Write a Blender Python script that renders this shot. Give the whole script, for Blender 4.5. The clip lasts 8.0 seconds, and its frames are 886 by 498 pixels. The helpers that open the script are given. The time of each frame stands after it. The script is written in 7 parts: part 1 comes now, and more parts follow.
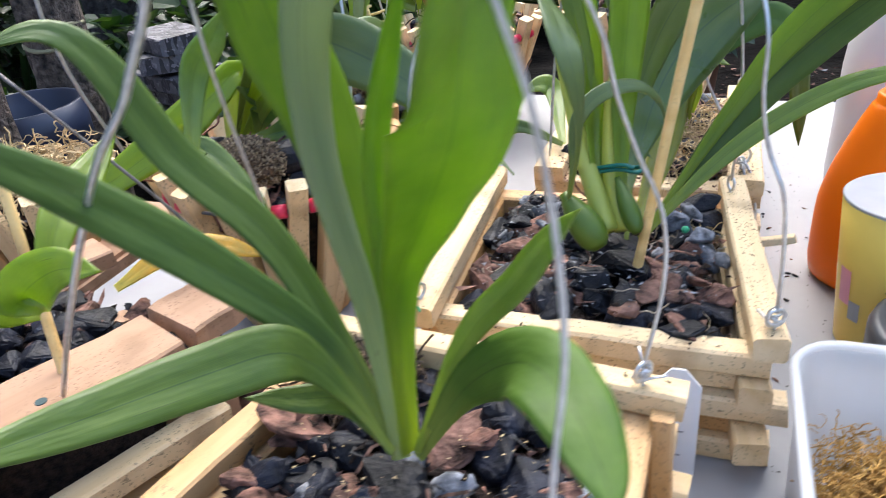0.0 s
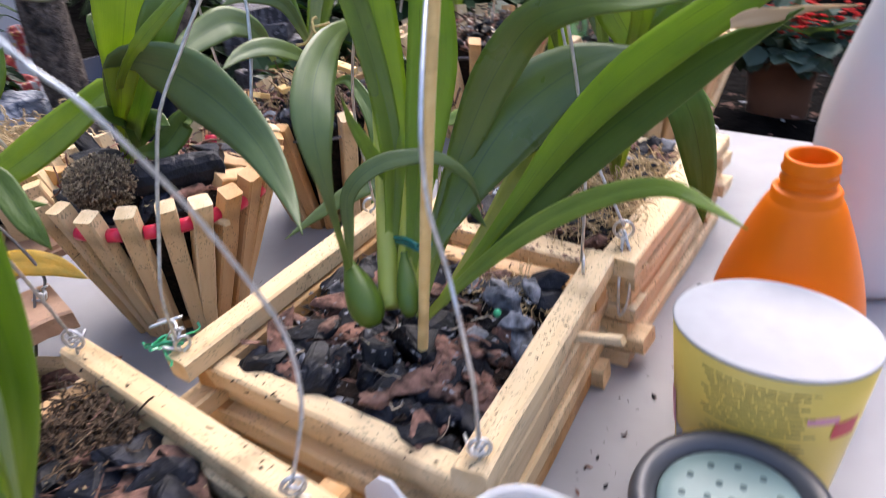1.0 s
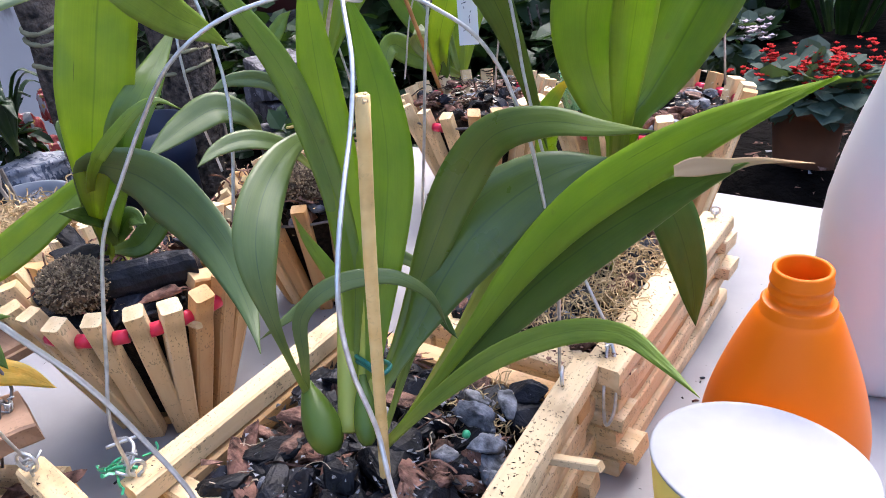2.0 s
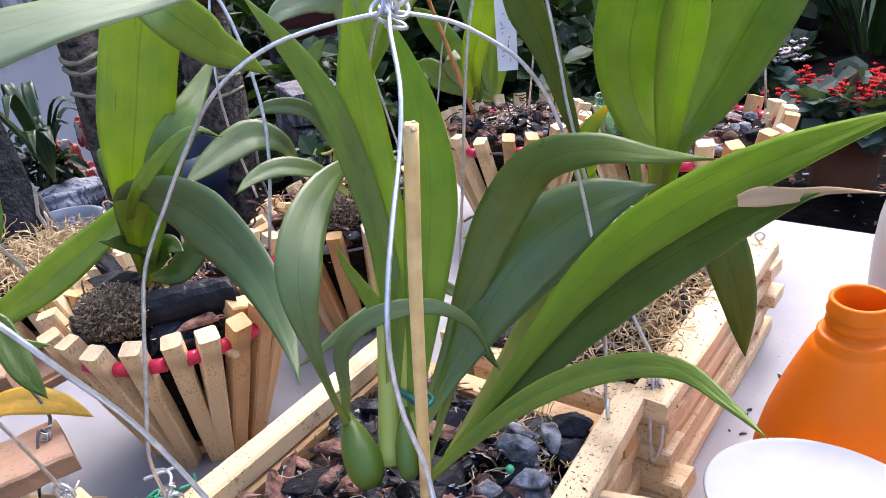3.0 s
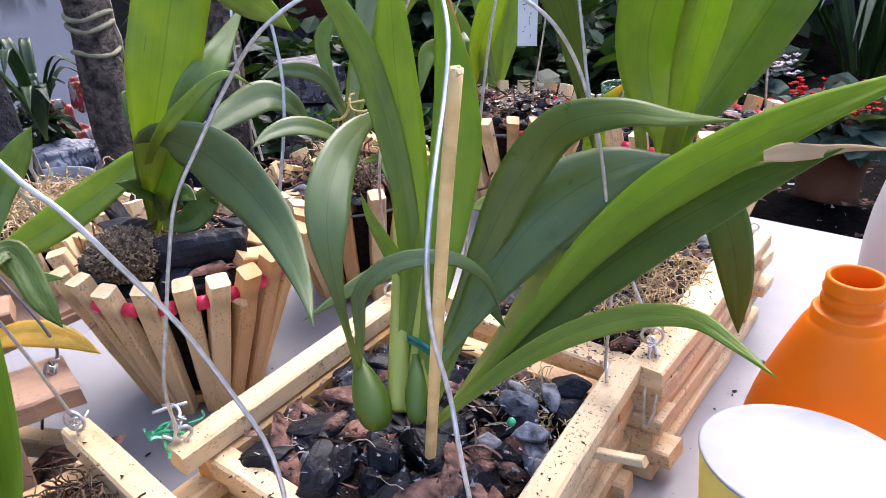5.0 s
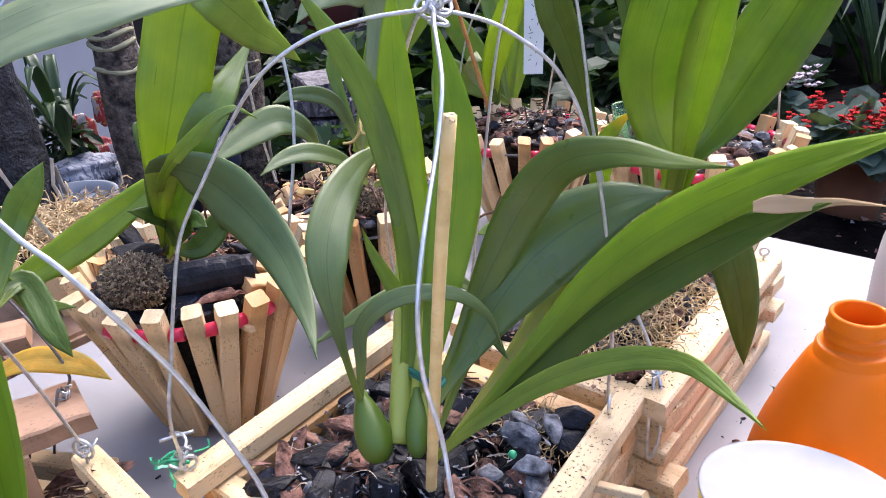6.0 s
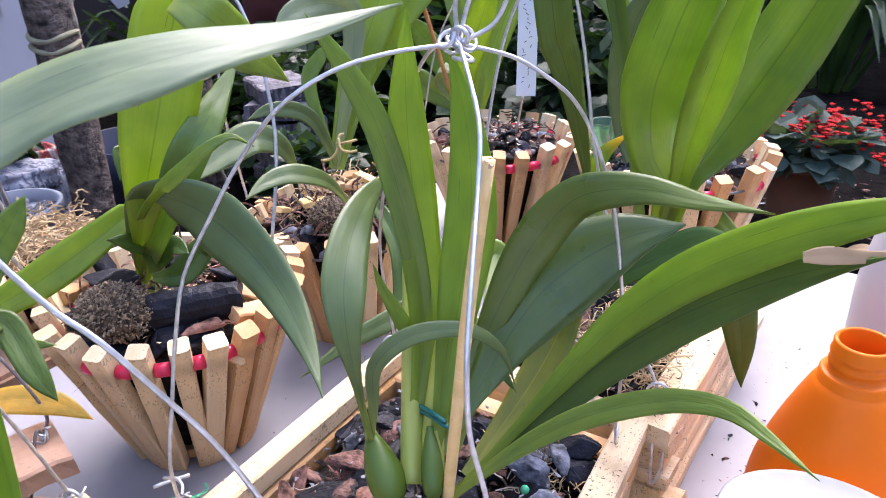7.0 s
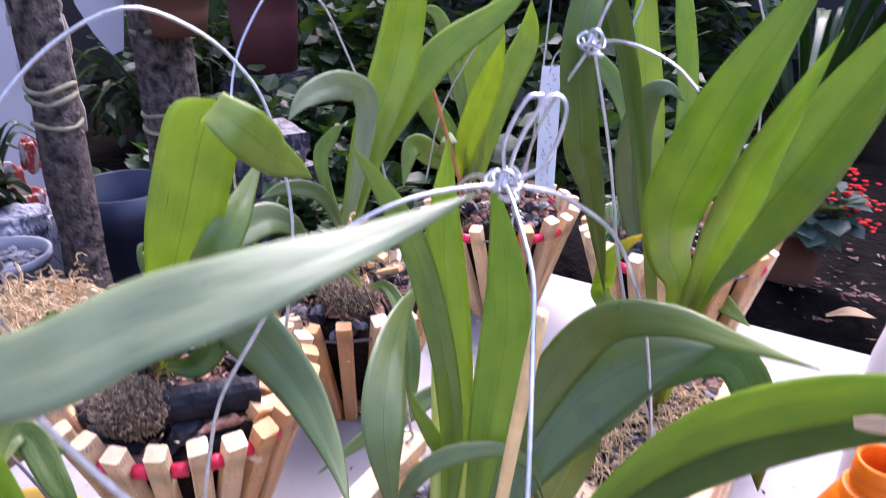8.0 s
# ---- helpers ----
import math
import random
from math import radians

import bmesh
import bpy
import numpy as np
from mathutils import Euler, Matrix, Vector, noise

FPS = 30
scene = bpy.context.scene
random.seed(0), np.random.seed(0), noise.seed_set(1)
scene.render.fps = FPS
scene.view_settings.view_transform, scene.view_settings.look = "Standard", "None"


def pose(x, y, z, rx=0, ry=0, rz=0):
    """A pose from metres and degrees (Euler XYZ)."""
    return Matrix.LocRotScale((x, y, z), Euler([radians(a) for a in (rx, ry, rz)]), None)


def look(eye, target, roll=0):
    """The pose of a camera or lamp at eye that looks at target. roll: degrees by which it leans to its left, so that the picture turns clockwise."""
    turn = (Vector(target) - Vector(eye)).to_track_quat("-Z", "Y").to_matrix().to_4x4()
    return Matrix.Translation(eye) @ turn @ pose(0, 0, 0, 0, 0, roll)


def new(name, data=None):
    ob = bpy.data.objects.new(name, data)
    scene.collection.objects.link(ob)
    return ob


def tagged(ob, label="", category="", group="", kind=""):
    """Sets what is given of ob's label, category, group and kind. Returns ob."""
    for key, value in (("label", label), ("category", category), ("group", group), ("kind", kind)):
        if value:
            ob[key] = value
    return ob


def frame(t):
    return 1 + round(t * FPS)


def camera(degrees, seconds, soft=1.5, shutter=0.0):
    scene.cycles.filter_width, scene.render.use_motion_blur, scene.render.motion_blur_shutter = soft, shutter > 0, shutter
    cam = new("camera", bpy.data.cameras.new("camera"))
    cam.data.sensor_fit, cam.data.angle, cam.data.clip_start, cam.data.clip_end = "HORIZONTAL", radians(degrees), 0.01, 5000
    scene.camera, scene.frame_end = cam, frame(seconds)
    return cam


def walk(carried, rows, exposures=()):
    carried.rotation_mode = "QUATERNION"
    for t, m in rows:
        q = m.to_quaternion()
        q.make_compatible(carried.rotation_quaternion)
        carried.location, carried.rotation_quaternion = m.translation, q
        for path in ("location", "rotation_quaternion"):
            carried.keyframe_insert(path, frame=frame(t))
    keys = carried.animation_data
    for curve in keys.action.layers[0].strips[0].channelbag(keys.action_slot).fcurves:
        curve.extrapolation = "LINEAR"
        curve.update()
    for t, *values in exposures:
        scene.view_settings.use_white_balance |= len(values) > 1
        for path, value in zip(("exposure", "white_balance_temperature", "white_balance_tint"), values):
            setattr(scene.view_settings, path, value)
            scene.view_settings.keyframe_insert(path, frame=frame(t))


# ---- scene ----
cam = camera(61.8, 8.0, soft=0.5, shutter=0.5)
# seconds, eye, target, roll
PATH = [
    (0, (0.131, -0.277, 0.272), (-0.518, 1.356, -0.684), -5.3),
    (0.2, (0.154, -0.266, 0.278), (-0.532, 1.346, -0.687), -5.4),
    (0.5, (0.212, -0.24, 0.289), (-0.52, 1.321, -0.726), -4.4),
    (0.7, (0.252, -0.211, 0.284), (-0.605, 1.288, -0.725), -5.9),
    (1, (0.278, -0.158, 0.292), (-0.723, 1.25, -0.715), -4.8),
    (1.2, (0.29, -0.134, 0.289), (-0.811, 1.256, -0.636), -5.6),
    (1.5, (0.291, -0.115, 0.31), (-0.809, 1.273, -0.618), -6.7),
    (2.8, (0.281, -0.105, 0.316), (-0.875, 1.269, -0.565), -7.8),
    (3, (0.279, -0.106, 0.315), (-0.895, 1.265, -0.547), -7.8),
    (3.5, (0.282, -0.109, 0.313), (-0.842, 1.304, -0.546), -6.1),
    (4, (0.286, -0.115, 0.31), (-0.813, 1.334, -0.522), -4.1),
    (4.5, (0.285, -0.125, 0.307), (-0.817, 1.311, -0.545), -2.6),
    (4.7, (0.275, -0.133, 0.303), (-0.832, 1.286, -0.568), -2.7),
    (5.8, (0.277, -0.126, 0.315), (-0.895, 1.247, -0.545), -4.2),
    (6, (0.281, -0.124, 0.317), (-0.892, 1.25, -0.541), -3.8),
    (6.5, (0.274, -0.127, 0.321), (-0.867, 1.284, -0.518), -2.4),
    (7, (0.247, -0.131, 0.33), (-0.796, 1.336, -0.543), -2.2),
    (7.5, (0.232, -0.144, 0.338), (-0.731, 1.394, -0.501), -1.7),
    (7.8, (0.22, -0.141, 0.354), (-0.756, 1.4, -0.466), -0.1),
    (8, (0.219, -0.133, 0.368), (-0.789, 1.396, -0.436), -0.5),
]
walk(cam, [(t, look(*row)) for t, *row in PATH], [(0.0, 2.04, 6150, 8), (1.0, 1.74, 6250, 17), (1.6, 1.92, 6100, 16), (3.0, 2.02, 6050, 19), (6.0, 2.06, 6100, 20), (7.0, 2.18, 5950, 25), (7.5, 2.3, 5900, 27), (8.0, 2.26, 5800, 36)])

# ---- light ----
world = bpy.data.worlds.new("world")
scene.world = world
world.use_nodes = True
sky = world.node_tree.nodes.new("ShaderNodeTexSky")
sky.sky_type, sky.sun_disc = "NISHITA", False
sky.sun_elevation, sky.sun_rotation = radians(55), radians(343)
sky.air_density, sky.dust_density = 1.0, 4.0
back = world.node_tree.nodes["Background"]
back.inputs["Strength"].default_value = 0.15
world.node_tree.links.new(sky.outputs["Color"], back.inputs["Color"])
sun = new("sun", bpy.data.lights.new("sun", "SUN"))
sun.data.energy, sun.data.angle, sun.data.color = 1.0, radians(60), (1.0, 0.97, 0.93)
sun.matrix_world = look((0, 0, 4), (0.8, -2.7, 0))


# ---- materials ----
def material(name):
    m = bpy.data.materials.new(name)
    m.use_nodes = True
    return m, m.node_tree.nodes, m.node_tree.links, m.node_tree.nodes["Principled BSDF"]


def ramp(nodes, links, source, stops):
    r = nodes.new("ShaderNodeValToRGB")
    while len(r.color_ramp.elements) < len(stops):
        r.color_ramp.elements.new(0.5)
    for e, (at, col) in zip(r.color_ramp.elements, stops):
        e.position, e.color = at, (*col, 1)
    links.new(source, r.inputs["Fac"])
    return r.outputs["Color"]


def texture(nodes, links, kind, scale, coords="Object", stretch=(1, 1, 1), detail=4.0):
    tc, mp, tx = nodes.new("ShaderNodeTexCoord"), nodes.new("ShaderNodeMapping"), nodes.new(kind)
    mp.inputs["Scale"].default_value = stretch
    source = nodes.new("ShaderNodeNewGeometry").outputs["Position"] if coords == "World" else tc.outputs[coords]
    links.new(source, mp.inputs["Vector"])
    links.new(mp.outputs["Vector"], tx.inputs["Vector"])
    tx.inputs["Scale"].default_value = scale
    if kind == "ShaderNodeTexNoise":
        tx.inputs["Detail"].default_value = detail
    return tx


def mixed(nodes, links, fac, a, b, how="MIX"):
    n = nodes.new("ShaderNodeMix")
    n.data_type, n.blend_type = "RGBA", how
    for key, v in ((0, fac), (6, a), (7, b)):
        if isinstance(v, (int, float)):
            n.inputs[key].default_value = v
        elif isinstance(v, tuple):
            n.inputs[key].default_value = (*v, 1)
        else:
            links.new(v, n.inputs[key])
    return n.outputs[2]


def bump(nodes, links, height, strength, distance, bsdf):
    b = nodes.new("ShaderNodeBump")
    b.inputs["Strength"].default_value, b.inputs["Distance"].default_value = strength, distance
    links.new(height, b.inputs["Height"])
    links.new(b.outputs["Normal"], bsdf.inputs["Normal"])


def island(nodes):
    return nodes.new("ShaderNodeNewGeometry").outputs["Random Per Island"]


def chance(nodes):
    return nodes.new("ShaderNodeObjectInfo").outputs["Random"]


def wood(name, pale, deep, fleck=0.35, rough=0.65, stain=None):
    """Sawn softwood: grain along local x, small dark flecks, each piece a little different."""
    m, n, l, p = material(name)
    grain = texture(n, l, "ShaderNodeTexNoise", 60, stretch=(0.12, 1.6, 1.6), detail=6)
    col = ramp(n, l, grain.outputs["Fac"], [(0.3, deep), (0.62, pale)])
    per = ramp(n, l, chance(n), [(0.0, (0.90, 0.84, 0.76)), (0.5, (1, 0.98, 0.95)), (1.0, (1.0, 0.93, 0.82))])
    col = mixed(n, l, 1.0, col, per, "MULTIPLY")
    if stain:
        big = texture(n, l, "ShaderNodeTexNoise", 22, stretch=(0.6, 1, 1))
        wet = ramp(n, l, big.outputs["Fac"], [(0.42, (0, 0, 0)), (0.62, (1, 1, 1))])
        col = mixed(n, l, wet, col, stain)
    fl = texture(n, l, "ShaderNodeTexNoise", 760, stretch=(0.6, 1, 1), detail=3)
    fm = ramp(n, l, fl.outputs["Fac"], [(0.59, (0, 0, 0)), (0.64, (fleck, fleck, fleck))])
    where = ramp(n, l, texture(n, l, "ShaderNodeTexNoise", 48, detail=3).outputs["Fac"], [(0.42, (0, 0, 0)), (0.6, (1, 1, 1))])
    col = mixed(n, l, mixed(n, l, 1.0, fm, where, "MULTIPLY"), col, (0.035, 0.025, 0.015))
    dirt = texture(n, l, "ShaderNodeTexNoise", 35, detail=5)
    dm = ramp(n, l, dirt.outputs["Fac"], [(0.56, (0, 0, 0)), (0.75, (0.45, 0.45, 0.45))])
    col = mixed(n, l, dm, col, (0.16, 0.09, 0.04))
    l.new(col, p.inputs["Base Color"])
    p.inputs["Roughness"].default_value = rough
    bump(n, l, grain.outputs["Fac"], 0.5, 0.0006, p)
    return m


def rough_stuff(name, a, b, scale, rough=0.8, relief=0.002, tint=None, gloss=0.5):
    m, n, l, p = material(name)
    t = texture(n, l, "ShaderNodeTexNoise", scale, "World", detail=7)
    col = ramp(n, l, t.outputs["Fac"], [(0.33, a), (0.68, b)])
    if tint:
        col = mixed(n, l, chance(n), col, mixed(n, l, 1.0, col, tint, "MULTIPLY"))
    l.new(col, p.inputs["Base Color"])
    p.inputs["Roughness"].default_value, p.inputs["Specular IOR Level"].default_value = rough, gloss
    t2 = texture(n, l, "ShaderNodeTexNoise", scale * 3, "World", detail=6)
    bump(n, l, t2.outputs["Fac"], 0.7, relief, p)
    return m


def foliage(name, a, b, vein=(0.1, 0.2, 0.03), rough=0.38, through_light=0.35, per_island=False, lines=True, tip=False, gloss=0.7, coat=0.25, relief=0.5):
    """A fleshy leaf: long parallel veins on the map, a paler midrib, gloss and some light shining through."""
    m, n, l, p = material(name)
    big = texture(n, l, "ShaderNodeTexNoise", 11, detail=3)
    col = ramp(n, l, big.outputs["Fac"], [(0.22, a), (0.78, b)])
    rnd = island(n) if per_island else chance(n)
    col = mixed(n, l, 1.0, col, ramp(n, l, rnd, [(0.0, (0.78, 0.85, 0.8)), (1.0, (1.15, 1.08, 0.9))]), "MULTIPLY")
    if lines:
        uv = texture(n, l, "ShaderNodeTexNoise", 1.0, coords="UV", stretch=(70, 2.2, 1), detail=3)
        veins = ramp(n, l, uv.outputs["Fac"], [(0.42, (0, 0, 0)), (0.62, (0.16, 0.16, 0.16))])
        col = mixed(n, l, veins, col, vein)
        sep = n.new("ShaderNodeSeparateXYZ")
        tc = n.new("ShaderNodeTexCoord")
        l.new(tc.outputs["UV"], sep.inputs[0])
        rib = ramp(n, l, sep.outputs[0], [(0.482, (0, 0, 0)), (0.494, (0.55, 0.55, 0.55)), (0.506, (0.55, 0.55, 0.55)), (0.518, (0, 0, 0))])
        col = mixed(n, l, rib, col, vein)
        col = mixed(n, l, ramp(n, l, sep.outputs[1], [(0.02, (0.55, 0.55, 0.55)), (0.20, (0, 0, 0))]), col, (0.36, 0.42, 0.09))
        along = texture(n, l, "ShaderNodeTexNoise", 1.0, coords="UV", stretch=(2, 8, 1), detail=4)
        col = mixed(n, l, 1.0, col, ramp(n, l, along.outputs["Fac"], [(0.3, (0.80, 0.85, 0.80)), (0.7, (1.12, 1.08, 1.03))]), "MULTIPLY")
        col = mixed(n, l, ramp(n, l, sep.outputs[0], [(0.0, (0.16, 0.16, 0.16)), (0.016, (0, 0, 0)), (0.984, (0, 0, 0)), (1.0, (0.16, 0.16, 0.16))]), col, (0.42, 0.46, 0.16))
        scar = texture(n, l, "ShaderNodeTexNoise", 1.0, coords="UV", stretch=(34, 5, 1), detail=1)
        col = mixed(n, l, ramp(n, l, scar.outputs["Fac"], [(0.74, (0, 0, 0)), (0.77, (0.55, 0.55, 0.55))]), col, (0.05, 0.07, 0.02))
        if tip:
            col = mixed(n, l, ramp(n, l, sep.outputs[1], [(0.80, (0, 0, 0)), (0.93, (0.9, 0.9, 0.9))]), col, (0.50, 0.40, 0.04))
        pleat = texture(n, l, "ShaderNodeTexNoise", 1.0, coords="UV", stretch=(4.5, 1.2, 1), detail=1)
        dent = texture(n, l, "ShaderNodeTexNoise", 1.0, coords="UV", stretch=(3, 9, 1), detail=2)
        total = None
        for tex, share in ((uv, 0.006), (pleat, 0.28), (dent, 0.55)):
            k = n.new("ShaderNodeMath")
            k.operation = "MULTIPLY_ADD"
            k.inputs[1].default_value, k.inputs[2].default_value = share, 0.0
            l.new(tex.outputs["Fac"], k.inputs[0])
            if total:
                l.new(total, k.inputs[2])
            total = k.outputs[0]
        bump(n, l, total, relief, 0.0030, p)
    spots = texture(n, l, "ShaderNodeTexNoise", 120, detail=3)
    sm = ramp(n, l, spots.outputs["Fac"], [(0.70, (0, 0, 0)), (0.76, (0.25, 0.25, 0.25))])
    col = mixed(n, l, sm, col, (0.10, 0.09, 0.03))
    l.new(col, p.inputs["Base Color"])
    p.inputs["Specular IOR Level"].default_value = gloss
    p.inputs["Coat Weight"].default_value, p.inputs["Coat Roughness"].default_value = coat, 0.32
    gl = ramp(n, l, texture(n, l, "ShaderNodeTexNoise", 55).outputs["Fac"], [(0.3, (rough - 0.08,) * 3), (0.7, (rough + 0.14,) * 3)])
    l.new(gl, p.inputs["Roughness"])
    tr = n.new("ShaderNodeBsdfTranslucent")
    l.new(mixed(n, l, 1.0, col, (2.15, 2.05, 0.42), "MULTIPLY"), tr.inputs["Color"])
    mx = n.new("ShaderNodeMixShader")
    mx.inputs[0].default_value = through_light
    l.new(p.outputs[0], mx.inputs[1])
    l.new(tr.outputs[0], mx.inputs[2])
    l.new(mx.outputs[0], n["Material Output"].inputs["Surface"])
    return m


def plain(name, col, rough=0.5, metal=0.0, vary=0.12, scale=40, relief=0.0):
    m, n, l, p = material(name)
    t = texture(n, l, "ShaderNodeTexNoise", scale, detail=5)
    dark = tuple(c * (1 - vary) for c in col)
    l.new(ramp(n, l, t.outputs["Fac"], [(0.3, dark), (0.7, col)]), p.inputs["Base Color"])
    p.inputs["Roughness"].default_value, p.inputs["Metallic"].default_value = rough, metal
    if relief:
        bump(n, l, t.outputs["Fac"], 0.5, relief, p)
    return m


PALE, DEEP = (0.74, 0.60, 0.39), (0.62, 0.455, 0.25)
pine = wood("pine_stick", PALE, DEEP, 0.55)
pine_clean = wood("pine_slat", (0.80, 0.645, 0.405), (0.66, 0.475, 0.255), 0.5)
pine_wet = wood("wet_pine", (0.64, 0.43, 0.23), (0.50, 0.31, 0.14), 0.5, stain=(0.50, 0.25, 0.07))
plank_brown = wood("brown_plank", (0.44, 0.275, 0.18), (0.33, 0.195, 0.115), 0.4)
bamboo = wood("bamboo_stick", (0.84, 0.62, 0.27), (0.72, 0.48, 0.18), 0.2)
bamboo_orange = wood("orange_cane", (0.46, 0.21, 0.06), (0.32, 0.13, 0.035), 0.2)
charcoal = rough_stuff("charcoal", (0.0015, 0.0015, 0.002), (0.011, 0.012, 0.016), 110, 0.5, 0.0012, (1.8, 1.9, 2.3), 0.22)
bark = rough_stuff("pine_bark", (0.012, 0.006, 0.004), (0.235, 0.135, 0.102), 130, 0.85, 0.0018, (1.5, 1.3, 1.25), 0.3)
pumice = rough_stuff("grey_stone", (0.06, 0.062, 0.068), (0.38, 0.38, 0.40), 170, 0.8, 0.0012, (0.55, 0.60, 0.68), 0.3)
soil = rough_stuff("dark_mix", (0.003, 0.002, 0.002), (0.030, 0.019, 0.014), 260, 0.9, 0.003, None, 0.2)
fern_root = rough_stuff("fern_root", (0.02, 0.012, 0.007), (0.16, 0.10, 0.055), 300, 0.9, 0.0015)
moss = rough_stuff("dry_sphagnum", (0.34, 0.24, 0.11), (0.62, 0.47, 0.26), 80, 0.85, 0.0005)
coir = rough_stuff("coir_fibre", (0.22, 0.11, 0.02), (0.50, 0.29, 0.07), 90, 0.85, 0.0005)
root = rough_stuff("pale_root", (0.25, 0.19, 0.13), (0.55, 0.46, 0.34), 90, 0.6, 0.0003)

leaf_bright = foliage("leaf_bright", (0.185, 0.285, 0.020), (0.255, 0.355, 0.032), (0.12, 0.20, 0.02), 0.38, 0.48, gloss=0.55, coat=0.2)
leaf_deep = foliage("leaf_deep", (0.145, 0.230, 0.020), (0.200, 0.292, 0.032), (0.07, 0.12, 0.02), 0.36, 0.46, gloss=0.65, coat=0.3)
leaf_mid = foliage("leaf_mid", (0.145, 0.235, 0.034), (0.200, 0.295, 0.050), (0.09, 0.15, 0.02), 0.37, 0.38, gloss=0.65, coat=0.25)
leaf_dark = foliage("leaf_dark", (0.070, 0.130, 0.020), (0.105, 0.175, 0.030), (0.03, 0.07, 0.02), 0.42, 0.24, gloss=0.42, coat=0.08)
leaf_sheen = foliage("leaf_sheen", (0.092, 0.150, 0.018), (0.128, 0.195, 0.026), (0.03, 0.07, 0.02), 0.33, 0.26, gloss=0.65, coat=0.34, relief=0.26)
leaf_near = foliage("leaf_near", (0.148, 0.240, 0.020), (0.205, 0.305, 0.030), (0.10, 0.18, 0.02), 0.40, 0.52, gloss=0.45, coat=0.12)
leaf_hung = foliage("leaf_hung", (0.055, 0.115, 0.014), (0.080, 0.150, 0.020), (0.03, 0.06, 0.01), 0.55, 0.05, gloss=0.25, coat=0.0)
leaf_blue = foliage("leaf_blue", (0.082, 0.138, 0.036), (0.115, 0.176, 0.050), (0.03, 0.07, 0.03), 0.44, 0.20, gloss=0.6, coat=0.2, relief=0.18)
# pale greyish base colour stands in for sky reflected off the leaf
leaf_painted_sheen = foliage("leaf_painted_sheen", (0.205, 0.265, 0.150), (0.275, 0.335, 0.205), (0.15, 0.20, 0.10), 0.5, 0.32, gloss=0.7, coat=0.25)
leaf_yellow = foliage("leaf_yellow", (0.16, 0.23, 0.02), (0.36, 0.33, 0.03), (0.42, 0.38, 0.06), 0.42, 0.40)
leaf_tipped = foliage("leaf_yellow_tip", (0.165, 0.240, 0.036), (0.225, 0.31, 0.056), (0.09, 0.16, 0.02), 0.33, 0.45, tip=True)
leaf_withered = foliage("withered_leaf", (0.34, 0.22, 0.12), (0.60, 0.44, 0.29), rough=0.7, through_light=0.10, lines=False, gloss=0.3, coat=0.0)
leaf_gold = foliage("leaf_gold", (0.55, 0.36, 0.03), (0.72, 0.50, 0.06), (0.75, 0.56, 0.12), 0.45, 0.4)
bulb_green = foliage("pseudobulb", (0.066, 0.130, 0.012), (0.105, 0.180, 0.020), (0.18, 0.24, 0.06), 0.40, 0.14, lines=False, gloss=0.5, coat=0.1)
stem_green = foliage("pale_stem", (0.40, 0.46, 0.08), (0.52, 0.56, 0.14), (0.50, 0.50, 0.22), 0.45, 0.25, lines=False)
shrub_leaf = foliage("shrub_leaf", (0.012, 0.036, 0.014), (0.030, 0.068, 0.026), rough=0.5, through_light=0.25, per_island=True, lines=False, gloss=0.3)
shrub_blue = foliage("blue_leaf", (0.030, 0.058, 0.050), (0.070, 0.110, 0.098), rough=0.65, through_light=0.2, per_island=True, lines=False, gloss=0.3, coat=0.0)
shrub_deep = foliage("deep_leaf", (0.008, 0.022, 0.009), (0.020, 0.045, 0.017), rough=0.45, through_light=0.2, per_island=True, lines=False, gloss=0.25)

wire_metal = plain("galvanised_wire", (0.74, 0.75, 0.76), 0.32, 0.8, 0.3, 300)
old_wire = plain("dull_wire", (0.22, 0.20, 0.19), 0.5, 0.7, 0.4, 300)
white_table = plain("white_sheet", (0.300, 0.298, 0.308), 0.55, 0, 0.14, 25, 0.0004)
red_plastic = plain("red_plastic", (0.72, 0.025, 0.085), 0.28, 0, 0.15, 200)
green_tie = plain("green_tie", (0.01, 0.16, 0.13), 0.45, 0, 0.3, 200)
green_bag = plain("green_plastic", (0.05, 0.42, 0.20), 0.3, 0, 0.3, 200)
tag_white = plain("white_tag", (0.78, 0.80, 0.84), 0.4, 0, 0.06, 60)
ink = plain("ink", (0.10, 0.11, 0.16), 0.6)
bottle_white = plain("white_plastic", (0.60, 0.595, 0.615), 0.38, 0, 0.04, 15, 0.0003)
jar_dark = plain("dark_cap", (0.018, 0.019, 0.022), 0.3, 0, 0.3, 60)
jar_grey = plain("grey_cap_rim", (0.055, 0.056, 0.062), 0.32, 0, 0.2, 60)
jar_mint = plain("mint_cap", (0.145, 0.215, 0.205), 0.4, 0, 0.08, 40)
hole_dark = plain("dark_hole", (0.05, 0.085, 0.085), 0.8)
label_red = plain("label_red", (0.62, 0.05, 0.06), 0.45)
label_pink = plain("label_pink", (0.80, 0.35, 0.42), 0.45)
label_ink = plain("label_ink", (0.40, 0.29, 0.085), 0.5)


def plastic_orange():
    m, n, l, p = material("orange_plastic")
    t = texture(n, l, "ShaderNodeTexNoise", 14, detail=3)
    l.new(ramp(n, l, t.outputs["Fac"], [(0.3, (0.73, 0.140, 0.0)), (0.7, (0.79, 0.165, 0.0))]), p.inputs["Base Color"])
    p.inputs["Roughness"].default_value, p.inputs["Specular IOR Level"].default_value = 0.42, 0.25
    bump(n, l, texture(n, l, "ShaderNodeTexNoise", 45, detail=2).outputs["Fac"], 0.12, 0.001, p)
    return m


